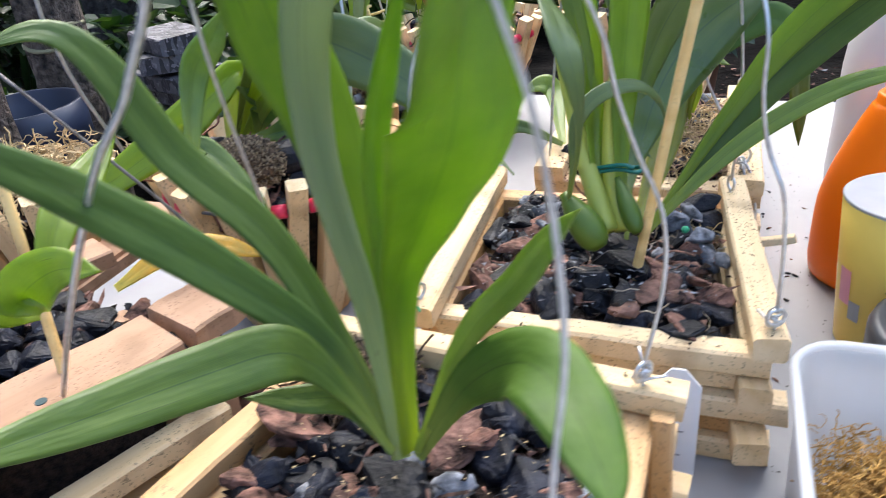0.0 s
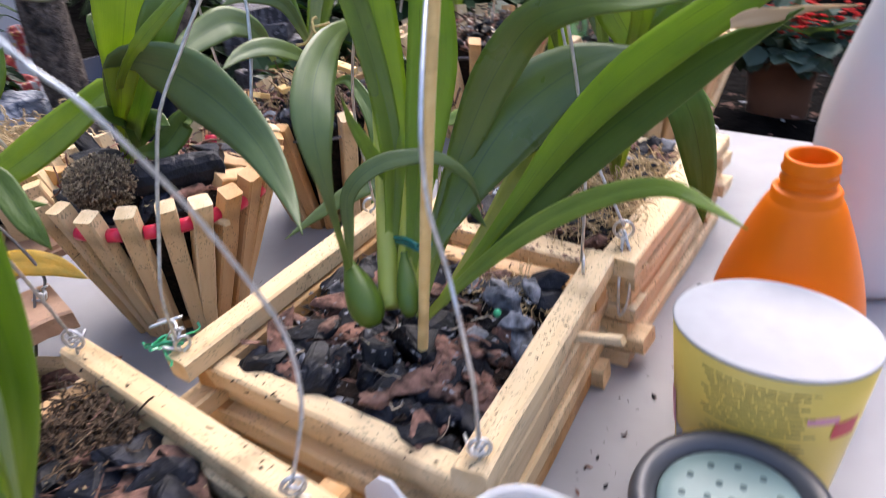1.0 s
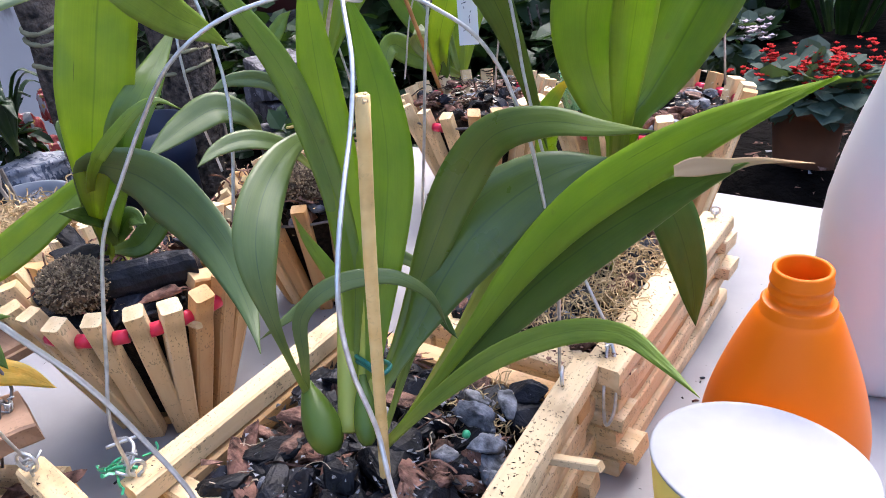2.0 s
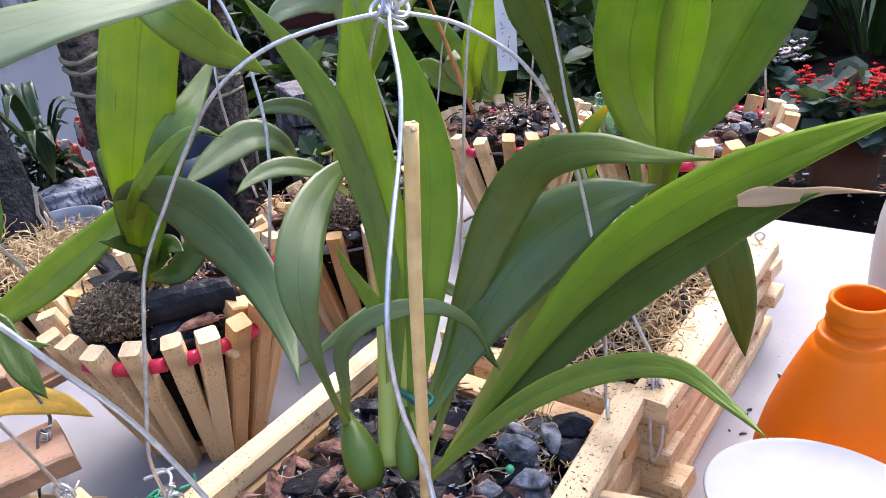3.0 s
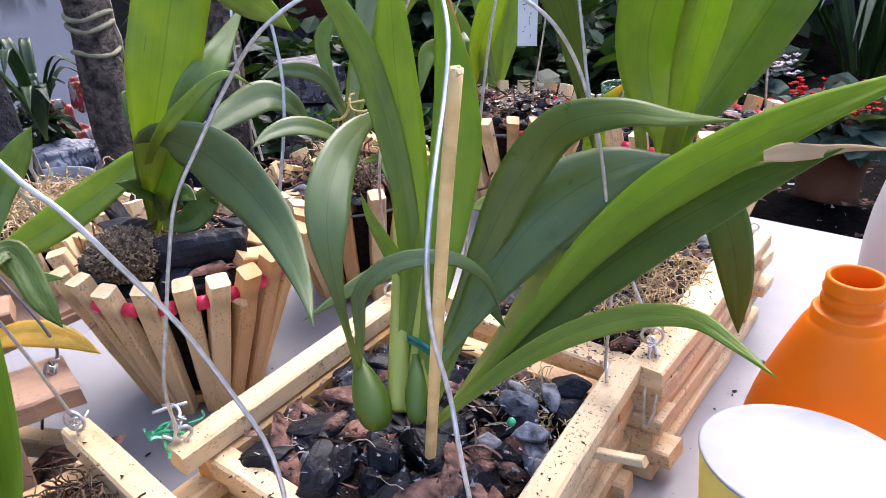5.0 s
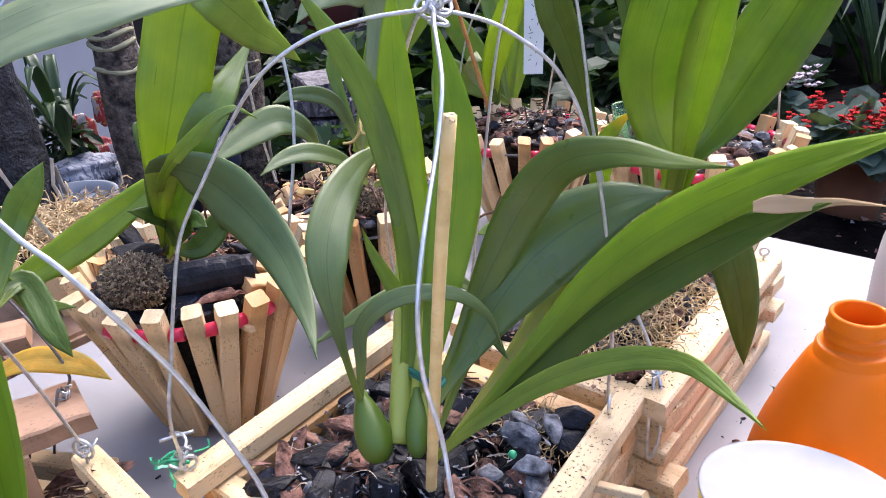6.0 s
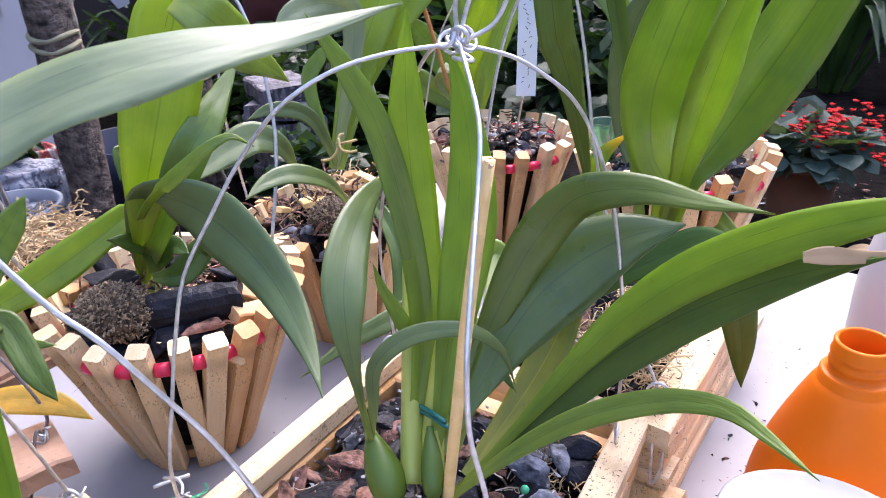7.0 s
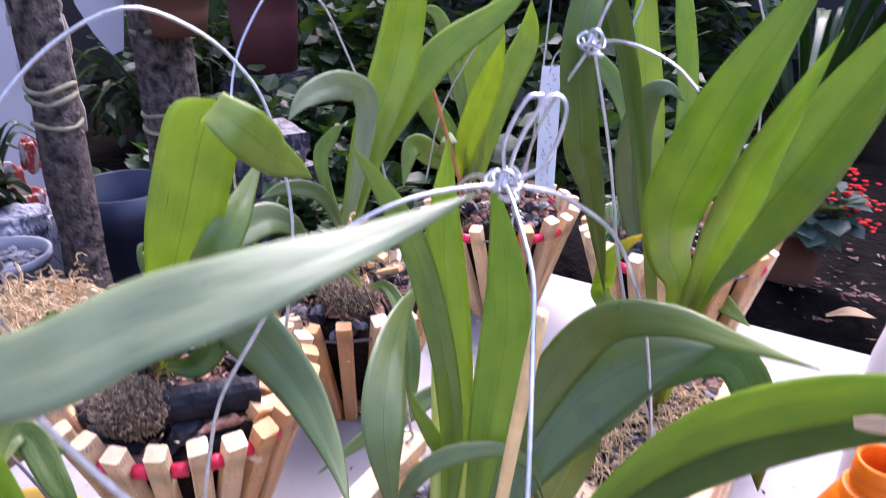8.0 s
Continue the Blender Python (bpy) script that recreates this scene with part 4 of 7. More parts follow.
orchid_b = thing("orchid_plant", (0.04, 0.22, 0.07), "small orchid with narrow grey-green leaves behind the square basket", "orchid")
leaf(orchid_b, [(0.035, 0.208, 0.082), (0.005, 0.197, 0.098), (-0.008, 0.167, 0.093), (-0.019, 0.143, 0.087), (-0.031, 0.111, 0.076)], 0.0134, leaf_blue, fold=0.2, face=(0.54, -0.65, 0.54))
leaf(orchid_b, [(0.035, 0.208, 0.082), (0.020, 0.252, 0.104), (0.011, 0.251, 0.111), (-0.000, 0.241, 0.108)], 0.0172, leaf_mid, fold=0.3, face=(0.38, -0.62, 0.68))
orchid_t = thing("orchid_plant", (0.112, 0.285, 0.066), "tall orchid with three broad upright leaves in the stacked basket", "orchid")
TALL = (0.112, 0.285, 0.066)
leaf(orchid_t, [TALL, (0.1110, 0.2920, 0.1150), (0.1144, 0.2950, 0.1578), (0.1109, 0.2760, 0.1850), (0.1152, 0.2528, 0.2130), (0.1214, 0.2376, 0.2368), (0.1299, 0.2271, 0.2573), (0.1370, 0.2206, 0.2750), (0.1500, 0.2120, 0.3030), (0.1640, 0.2060, 0.3300), (0.1810, 0.2010, 0.3600)], 0.0360, leaf_deep, fold=0.2, base=0.16, slow=1.5, peak=0.55, sharp=2.2, n=48, face=(0.42, -0.84, 0.34))
leaf(orchid_t, [TALL, (0.1180, 0.2760, 0.1200), (0.1319, 0.2585, 0.1755), (0.1374, 0.2498, 0.1975), (0.1440, 0.2381, 0.2186), (0.1511, 0.2263, 0.2378), (0.1569, 0.2175, 0.2546), (0.1621, 0.2105, 0.2697), (0.1740, 0.2000, 0.2990), (0.1870, 0.1930, 0.3300)], 0.0215, leaf_bright, fold=0.5, base=0.2, slow=1.6, peak=0.6, sharp=2.0, n=40, face=(0.30, -0.89, 0.36))
leaf(orchid_t, [TALL, (0.1200, 0.2760, 0.1200), (0.1323, 0.2658, 0.1733), (0.1405, 0.2746, 0.1901), (0.1494, 0.2796, 0.2073), (0.1583, 0.2808, 0.2252), (0.1669, 0.2810, 0.2421), (0.1749, 0.2815, 0.2580), (0.1900, 0.2800, 0.2900), (0.2080, 0.2770, 0.3250), (0.2260, 0.2740, 0.3600)], 0.0420, leaf_deep, fold=0.6, base=0.14, slow=1.6, peak=0.6, sharp=2.2, n=48, face=(0.10, -0.94, 0.34))
leaf(orchid_t, [TALL, (0.0900, 0.3000, 0.1800), (0.0720, 0.2850, 0.2900), (0.0690, 0.2400, 0.3450), (0.0715, 0.2120, 0.3150), (0.0721, 0.2206, 0.2657), (0.0707, 0.2341, 0.2475), (0.0701, 0.2476, 0.2278), (0.0684, 0.2721, 0.1833), (0.0680, 0.2900, 0.1420)], 0.0200, leaf_dark, fold=0.5, base=0.3, peak=0.6, sharp=1.6, n=48, face=(0.50, -0.80, 0.30), label="long drooping leaf folded along its middle")
BKNOT = (0.0805, 0.2084, 0.3160)
leaf(orchid_t, [TALL, (0.1180, 0.2800, 0.1100), (0.0634, 0.3024, 0.1314), (0.0653, 0.2928, 0.1515), (0.0707, 0.2846, 0.1700), (0.0826, 0.2788, 0.1858), (0.0966, 0.2733, 0.1987)], 0.0150, leaf_tipped, fold=0.3, base=0.2, face=(0.44, -0.71, 0.55))
hanger("wire_hanger", [[(0.152, 0.196, 0.086), (0.1250, 0.2030, 0.1350), (0.1033, 0.2095, 0.2040), (0.0966, 0.2119, 0.2363), (0.0910, 0.2116, 0.2675), BKNOT],
                       [BKNOT, (0.0805, 0.2499, 0.3109), (0.0914, 0.2638, 0.3050), (0.1106, 0.2472, 0.3010), (0.1332, 0.2034, 0.2997)],
                       [BKNOT, (0.0860, 0.2100, 0.3330), (0.0990, 0.2150, 0.3560), (0.1100, 0.2200, 0.3800)],
                       [(0.030, 0.190, 0.080), (0.0330, 0.2050, 0.1600), (0.0500, 0.2080, 0.2600), BKNOT],
                       [(0.152, 0.196, 0.084), (0.160, 0.188, 0.070), (0.163, 0.178, 0.050), (0.160, 0.174, 0.042), (0.158, 0.176, 0.060), (0.153, 0.192, 0.080)]],
       "bright wire hanger knotted above the stacked basket", 0.0009, knot=BKNOT)

# ---- round slat baskets ----
CX, CY = -0.1260, 0.1040
SLATS = [-103, -86, -69, -52, -36, -21.5, -8, 7, 20] + [36 + 16.9 * i for i in range(13)]
basket_c = slat_basket((CX, CY), 0.0765, 0.035, 0.115, 22, "flared round basket of pale slats threaded with red tube", 3, angles=SLATS, lean=(-0.007, -0.001), wet=(-15, 60))


def disc(cx, cy, rad):
    return lambda x, y: (x - cx) ** 2 + (y - cy) ** 2 < rad * rad


mix_fill("large charcoal lumps and bark in the round basket", (CX, CY, 0.1), disc(CX, CY, 0.056), lambda x, y: 0.100 + 0.006 * noise.noise(Vector((x * 40, y * 40, 3))), 80, (0.009, 0.017), (6, 4, 1), 13)
log1 = thing("charcoal_log", (-0.0985, 0.0925, 0.112), "long black charcoal log lying in the basket", "charcoal")
bm = bmesh.new()
add_tube(bm, [Vector((-0.1120, 0.0690, 0.1150)).lerp(Vector((-0.0720, 0.1120, 0.1190)), k / 16) for k in range(17)], 0.0105, 14)
for v in bm.verts:
    v.co += Vector((1, 1, 1)) * 0.0016 * noise.noise(v.co * 120) + Vector((0, 0, 1)) * 0.0022 * noise.noise(v.co * 40)
part("lump", bm, charcoal, log1)
for i, (x, y, z, a, s_) in enumerate(((-0.1885, 0.0925, 0.122, 0.3, 0.016), (-0.1635, 0.0825, 0.118, 1.2, 0.015), (-0.1035, 0.1375, 0.112, 0.4, 0.015), (-0.0835, 0.1325, 0.112, 2.0, 0.013))):
    c_ = tagged(new("charcoal_lump", ROCKS["charcoal_piece"][i]), "large black charcoal lump in the round basket", "charcoal")
    c_.matrix_basis = Matrix.LocRotScale((x, y, z), Euler((0.3, 0.9 if i == 0 else 0.2, a)), (s_ * 1.3, s_ * 0.7, s_ * 0.8))
for i, (x, y, z, a) in enumerate(((-0.0705, 0.1255, 0.112, 0.6), (-0.0645, 0.1115, 0.110, 1.4), (-0.1885, 0.0695, 0.108, 2.2))):
    c_ = part("wood_chip", stick_mesh(0.026, 0.012, 0.009, pine_wet, 300 + i), None)
    c_.matrix_basis = Matrix.LocRotScale((x, y, z), Euler((0.3, 0.25, a)), (1, 1, 1))
    tagged(c_, "orange-brown wet wood chip at the basket rim", "wood chip")
peg_c = part("peg", stick_mesh(0.022, 0.0036, 0.0036, pine, 311), None, basket_c)
peg_c.matrix_basis = Matrix.LocRotScale((-0.0605, 0.0855, 0.096), Euler((0, 0.1, 0.1)), (1, 1, 1))
bark1 = thing("bark_strip", (-0.0740, 0.0855, 0.11), "red-brown curl of bark lying by the rim", "bark")
ob = part("strip", rock_mesh("strip", bark, 78, 0.7, 0.35), None, bark1)
ob.matrix_basis = Matrix.LocRotScale((-0.0740, 0.0855, 0.111), Euler((0.3, -0.1, 1.02)), (0.019, 0.0065, 0.006))


def root_clump(at, size, label, seed, count=1900):
    """A ball of fern root: a lumpy core set with short pale bits."""
    r = random.Random(seed)
    t = thing("fern_root_clump", at, label, "fern root")
    bm = bmesh.new()
    bmesh.ops.create_icosphere(bm, subdivisions=4, radius=1)
    for v in bm.verts:
        p = v.co.copy()
        v.co = Vector(at) + Vector((p.x * size, p.y * size * 0.8, p.z * size * 0.62)) * (1 + 0.15 * noise.noise(p * 2.5 + Vector(at) * 90) + 0.08 * noise.noise(p * 9))
    part("core", bm, fern_root, t)
    bm = bmesh.new()
    for _ in range(count):
        d = Vector((r.gauss(0, 1), r.gauss(0, 1), r.gauss(0.3, 1))).normalized()
        p = Vector(at) + Vector((d.x * size, d.y * size * 0.8, d.z * size * 0.62)) * r.uniform(0.95, 1.08)
        q = p + (d + Vector((r.gauss(0, 0.5), r.gauss(0, 0.5), r.gauss(0, 0.5)))).normalized() * r.uniform(0.0010, 0.0028)
        add_tube(bm, [p, (p + q) / 2, q], r.uniform(0.00028, 0.0007), 4)
    tagged(part("fibre_nap", bm, fern_bits, t), kind="stuff")
    return t


fern_bits = rough_stuff("fern_bits", (0.035, 0.022, 0.013), (0.42, 0.32, 0.20), 320, 0.85, 0.0005)
root_clump((-0.121, 0.060, 0.119), 0.0225, "brown ball of fern root fibre beside the charcoal", 4)
orchid_c = thing("orchid_plant", (-0.155, 0.105, 0.1), "orchid with broad arching leaves in the round slat basket", "orchid")
leaf(orchid_c, [(-0.152, 0.100, 0.112), (-0.1300, 0.0890, 0.1450), (-0.1139, 0.0835, 0.1627), (-0.1031, 0.0847, 0.1883), (-0.0945, 0.0881, 0.2111), (-0.0911, 0.0945, 0.2314), (-0.0890, 0.1010, 0.2511), (-0.0860, 0.1073, 0.2702), (-0.0800, 0.1130, 0.2890)], 0.0395, leaf_bright, fold=0.12, base=0.12, slow=2.6, peak=0.66, sharp=12.0, n=44, face=(0.75, -0.5, 0.30))
leaf(orchid_c, [(-0.0660, 0.1000, 0.2890), (-0.0540, 0.1060, 0.2790), (-0.0545, 0.1180, 0.2680), (-0.0575, 0.1310, 0.2575), (-0.0640, 0.1500, 0.2465), (-0.0700, 0.1680, 0.2335)], 0.026, leaf_mid, fold=0.1, base=0.7, peak=0.3, sharp=2.0, n=24, label="tip of the leaf folded over", face=(0.6, -0.6, 0.45))
leaf(orchid_c, [(-0.152, 0.100, 0.112), (-0.1200, 0.0950, 0.1500), (-0.0900, 0.0950, 0.1900), (-0.0777, 0.0990, 0.2104), (-0.0770, 0.1130, 0.2242), (-0.0830, 0.1300, 0.2354), (-0.0899, 0.1516, 0.2500)], 0.0215, leaf_mid, fold=0.35, face=(0.74, -0.46, 0.49))
leaf(orchid_c, [(-0.150, 0.098, 0.120), (-0.1250, 0.0860, 0.1620), (-0.1020, 0.0838, 0.1859), (-0.0788, 0.0917, 0.1831), (-0.0561, 0.0942, 0.1742), (-0.0344, 0.0932, 0.1636), (-0.0138, 0.0892, 0.1525), (0.0052, 0.0820, 0.1414), (0.0229, 0.0728, 0.1311), (0.0392, 0.0614, 0.1216)], 0.0365, leaf_blue, fold=0.10, peak=0.45, sharp=1.05, base=0.15, slow=2.2, n=40, face=(0.85, -0.51, -0.13))
leaf(orchid_c, [(-0.150, 0.098, 0.120), (-0.1359, 0.0955, 0.1634), (-0.1443, 0.0764, 0.1551), (-0.1544, 0.0591, 0.1441), (-0.1675, 0.0429, 0.1325), (-0.1844, 0.0274, 0.1210), (-0.2053, 0.0124, 0.1091), (-0.222, -0.002, 0.101)], 0.0235, leaf_bright, fold=0.3, face=(0.78, -0.18, 0.61))
leaf(orchid_c, [(-0.135, 0.098, 0.124), (-0.128, 0.094, 0.145), (-0.126, 0.081, 0.153), (-0.119, 0.065, 0.163)], 0.0145, leaf_dark, fold=0.3, face=(0.63, -0.48, 0.61))
leaf(orchid_c, [(-0.135, 0.098, 0.124), (-0.122, 0.104, 0.142), (-0.107, 0.106, 0.140)], 0.0147, leaf_dark, fold=0.3, face=(0.71, -0.46, 0.53))
leaf(orchid_c, [(-0.148, 0.096, 0.125), (-0.1140, 0.0835, 0.1680), (-0.0800, 0.0730, 0.1930), (-0.0595, 0.0704, 0.2057), (-0.0442, 0.0729, 0.2168), (-0.0340, 0.0783, 0.2256), (-0.0275, 0.0870, 0.2295), (-0.0242, 0.0969, 0.2223)], 0.0078, leaf_mid, fold=0.3, face=(0.78, -0.31, 0.54))
leaf(orchid_c, [(-0.140, 0.099, 0.122), (-0.128, 0.093, 0.178), (-0.121, 0.086, 0.201), (-0.115, 0.081, 0.209), (-0.109, 0.075, 0.196)], 0.0105, leaf_dark, fold=0.3, face=(0.81, -0.28, 0.51))
leaf(orchid_c, [(-0.134, 0.096, 0.121), (-0.115, 0.103, 0.126), (-0.107, 0.117, 0.140), (-0.101, 0.116, 0.138)], 0.0175, leaf_dark, fold=0.3, face=(0.82, -0.37, 0.43))
part("stem", tube([(-0.160, 0.108, 0.090), (-0.162, 0.112, 0.120), (-0.160, 0.116, 0.150)], 0.0062, 12, 12), stem_green, orchid_c, "pale sheathed stem", smooth=True)
hanger("wire_hanger", [[(-0.200, 0.058, 0.112), (-0.205, 0.035, 0.18), (-0.2, 0.028, 0.238), (-0.2, 0.062, 0.276), (-0.191, 0.097, 0.308), (-0.174, 0.135, 0.326), (-0.158, 0.165, 0.314), (-0.144, 0.186, 0.291), (-0.130, 0.196, 0.258), (-0.112, 0.190, 0.19), (-0.100, 0.160, 0.112)]],
       "galvanised wire arch over the round basket", 0.0012)

FX, FY = -0.138, 0.271
slat_basket((FX, FY), 0.071, 0.036, 0.105, 19, "round slat basket filled with bark and fern root", 4, beads=False, start=0.1)
mix_fill("grey stones, bark and charcoal in the round basket", (FX, FY, 0.1), disc(FX, FY, 0.056), lambda x, y: 0.096 + 0.01 * noise.noise(Vector((x * 40, y * 40, 5))), 90, (0.007, 0.014), (4, 4, 3), 14)
root_clump((-0.112, 0.240, 0.112), 0.021, "brown ball of fern root on the bark", 5)
strands("sphagnum_moss", moss, 130, 17, lambda r: (r.uniform(-0.175, -0.130), r.uniform(0.240, 0.320), 0.106), 0.028, 0.0006, None, "dry yellow moss at the rim of the basket", 0.7, 0.6)
orchid_f = thing("orchid_plant", (-0.18, 0.31, 0.1), "orchid with upright and curling leaves in the middle basket", "orchid")
leaf(orchid_f, [(-0.1530, 0.2850, 0.1290), (-0.1590, 0.3290, 0.2010), (-0.1530, 0.3630, 0.2650), (-0.1440, 0.3760, 0.3350), (-0.1410, 0.3890, 0.3880)], 0.0391, leaf_bright, fold=0.35, face=(0.63, -0.63, 0.45))
leaf(orchid_f, [(-0.1530, 0.2850, 0.1290), (-0.1500, 0.3190, 0.2330), (-0.1590, 0.3030, 0.2550), (-0.1650, 0.2690, 0.2520), (-0.1670, 0.2490, 0.2380)], 0.0236, leaf_painted_sheen, fold=0.2, face=(0.6, -0.76, 0.25))
leaf(orchid_f, [(-0.1510, 0.2870, 0.1290), (-0.1610, 0.3390, 0.1940), (-0.1370, 0.3990, 0.2630), (-0.1070, 0.4460, 0.2960), (-0.0840, 0.4720, 0.3200)], 0.0312, leaf_bright, fold=0.3, face=(0.57, -0.75, 0.35))
leaf(orchid_f, [(-0.1520, 0.2870, 0.1320), (-0.1630, 0.2740, 0.1730), (-0.1770, 0.2500, 0.1840), (-0.1820, 0.2270, 0.1810)], 0.0136, leaf_blue, fold=0.3, face=(0.77, -0.55, 0.33))
leaf(orchid_f, [(-0.1520, 0.2870, 0.1320), (-0.1730, 0.2860, 0.1930), (-0.1690, 0.2970, 0.2150), (-0.1630, 0.3050, 0.2240)], 0.0130, leaf_mid, fold=0.3, face=(0.74, -0.59, 0.31))
leaf(orchid_f, [(-0.0920, 0.2320, 0.1300), (-0.0850, 0.2050, 0.1570), (-0.0860, 0.1780, 0.1710), (-0.0890, 0.1570, 0.1720), (-0.0880, 0.1380, 0.1670)], 0.0141, leaf_blue, fold=0.3, face=(0.64, -0.44, 0.63))
leaf(orchid_f, [(-0.0880, 0.2360, 0.1290), (-0.0720, 0.2380, 0.1310), (-0.0440, 0.2240, 0.1100), (-0.0300, 0.2050, 0.0810), (-0.0220, 0.1830, 0.0630)], 0.0118, leaf_dark, fold=0.3, face=(0.54, -0.59, 0.6))
leaf(orchid_f, [(-0.1566, 0.2466, 0.1366), (-0.1589, 0.2378, 0.1592), (-0.1649, 0.2191, 0.1720), (-0.1682, 0.1961, 0.1690), (-0.1689, 0.1742, 0.1626), (-0.1682, 0.1529, 0.1557)], 0.0260, leaf_blue, fold=0.25, base=0.2, slow=1.8, n=32, face=(0.64, -0.44, 0.63))
part("aerial_root", tube([(-0.1400, 0.2570, 0.1470), (-0.1340, 0.2610, 0.1480), (-0.1300, 0.2650, 0.1540), (-0.1310, 0.2700, 0.1640), (-0.1300, 0.2740, 0.1650)], 0.0011, 16, 6), yellow_root, orchid_f, "yellow root wound round the stem", smooth=True)
part("aerial_root", tube([(-0.1310, 0.2660, 0.1590), (-0.1240, 0.2710, 0.1600), (-0.1200, 0.2770, 0.1610)], 0.0011, 16, 6), yellow_root, orchid_f, "yellow root wound round the stem", smooth=True)
part("aerial_root", tube([(-0.1300, 0.2680, 0.1630), (-0.1260, 0.2650, 0.1560), (-0.1210, 0.2700, 0.1530), (-0.1190, 0.2750, 0.1530)], 0.0011, 16, 6), yellow_root, orchid_f, "yellow root wound round the stem", smooth=True)
hanger("wire_hanger", [[(-0.222, 0.248, 0.103), (-0.206, 0.226, 0.190), (-0.216, 0.243, 0.258), (-0.216, 0.265, 0.298), (-0.204, 0.294, 0.332), (-0.192, 0.319, 0.315), (-0.184, 0.335, 0.279), (-0.172, 0.350, 0.22), (-0.150, 0.358, 0.103)]], "thin wire arch over the middle basket", 0.0011)

GX, GY = -0.119, 0.486
slat_basket((GX, GY), 0.0745, 0.036, 0.112, 19, "round slat basket with red tube at the back of the table", 5, start=0.3)
mix_fill("dark bark and charcoal in the back basket", (GX, GY, 0.1), disc(GX, GY, 0.056), lambda x, y: 0.101 + 0.008 * noise.noise(Vector((x * 40, y * 40, 7))), 70, (0.007, 0.014), (4, 6, 2), 15)
orchid_g = thing("orchid_plant", (-0.19, 0.53, 0.1), "small orchid with upright leaves in the back basket", "orchid")
leaf(orchid_g, [(-0.196, 0.568, 0.098), (-0.214, 0.594, 0.184), (-0.212, 0.619, 0.253), (-0.205, 0.627, 0.296)], 0.0461, leaf_bright, fold=0.35, face=(0.38, -0.81, 0.45))
leaf(orchid_g, [(-0.199, 0.567, 0.098), (-0.232, 0.562, 0.148), (-0.253, 0.546, 0.188), (-0.262, 0.531, 0.208)], 0.0294, leaf_mid, fold=0.3, face=(0.5, -0.82, 0.28))
leaf(orchid_g, [(-0.196, 0.568, 0.098), (-0.228, 0.533, 0.128), (-0.246, 0.514, 0.143), (-0.243, 0.489, 0.103)], 0.0287, leaf_mid, fold=0.3, face=(0.52, -0.79, 0.32))
leaf(orchid_g, [(-0.194, 0.570, 0.098), (-0.187, 0.611, 0.191), (-0.174, 0.639, 0.247), (-0.172, 0.644, 0.291)], 0.0334, leaf_bright, fold=0.3, face=(0.49, -0.85, 0.19))
leaf(orchid_g, [(-0.196, 0.568, 0.098), (-0.228, 0.578, 0.205), (-0.249, 0.575, 0.273), (-0.265, 0.553, 0.286)], 0.0191, leaf_mid, fold=0.3, face=(0.63, -0.72, 0.28))
leaf(orchid_g, [(-0.185, 0.520, 0.105), (-0.1755, 0.5102, 0.1530), (-0.1613, 0.5129, 0.1943), (-0.1462, 0.5135, 0.2337), (-0.1318, 0.5114, 0.2714)], 0.0300, leaf_bright, fold=0.3, face=(0.45, -0.8, 0.4))
leaf(orchid_g, [(-0.190, 0.520, 0.120), (-0.196, 0.500, 0.150), (-0.186, 0.486, 0.168), (-0.166, 0.480, 0.166)], 0.0210, leaf_painted_sheen, fold=0.3, face=(0.3, -0.6, 0.75))
for foot, head in (((-0.196, 0.540, 0.100), (-0.200, 0.550, 0.165)), ((-0.184, 0.522, 0.100), (-0.178, 0.515, 0.160))):
    part("stem", tube([foot, (Vector(foot) + Vector(head)) / 2 + Vector((0.003, 0, 0)), head], 0.0058, 10, 10, lambda q: 1 - 0.5 * q), bulb_green, orchid_g, "short green stem", smooth=True)
cane_g = thing("cane", (-0.1577, 0.4781, 0.112), "thin orange-brown cane standing in the back basket", "stake")
part("shaft", tube([(-0.1560, 0.4781, 0.108), (-0.1805, 0.4782, 0.1793), (-0.1988, 0.4750, 0.2375), (-0.2130, 0.4740, 0.2850)], 0.0021, 14, 7), bamboo_orange, cane_g, smooth=True)
hanger("wire_hanger", [[(-0.10, 0.49, 0.112), (-0.085, 0.49, 0.20), (-0.08, 0.50, 0.31)], [(-0.22, 0.50, 0.112), (-0.20, 0.51, 0.20), (-0.14, 0.52, 0.29), (-0.08, 0.50, 0.31)]], "thin wire hanger above the back basket", 0.001)

HX, HY = 0.065, 0.467
slat_basket((HX, HY), 0.079, 0.040, 0.130, 20, "tall round slat basket at the far edge of the table", 6, start=0.2)
mix_fill("bark and charcoal in the tall basket", (HX, HY, 0.13), disc(HX, HY, 0.060), lambda x, y: 0.117 + 0.008 * noise.noise(Vector((x * 40, y * 40, 9))), 70, (0.007, 0.015), (4, 5, 3), 16)
orchid_h = thing("orchid_plant", (0.05, 0.49, 0.12), "orchid with narrow upright and drooping leaves in the tall basket", "orchid")
leaf(orchid_h, [(0.060, 0.440, 0.100), (0.0473, 0.4337, 0.1174), (0.0375, 0.4340, 0.1400), (0.0331, 0.4349, 0.1640), (0.0298, 0.4347, 0.1900), (0.0305, 0.4343, 0.2170), (0.0382, 0.4342, 0.2434), (0.0520, 0.4341, 0.2520), (0.0640, 0.4400, 0.2420)], 0.0300, leaf_blue, fold=0.3, n=40, face=(0.36, -0.78, 0.51))
leaf(orchid_h, [(0.049, 0.460, 0.064), (0.011, 0.532, 0.176), (-0.009, 0.552, 0.269), (-0.017, 0.564, 0.360)], 0.0323, leaf_bright, fold=0.3, face=(0.44, -0.87, 0.22))
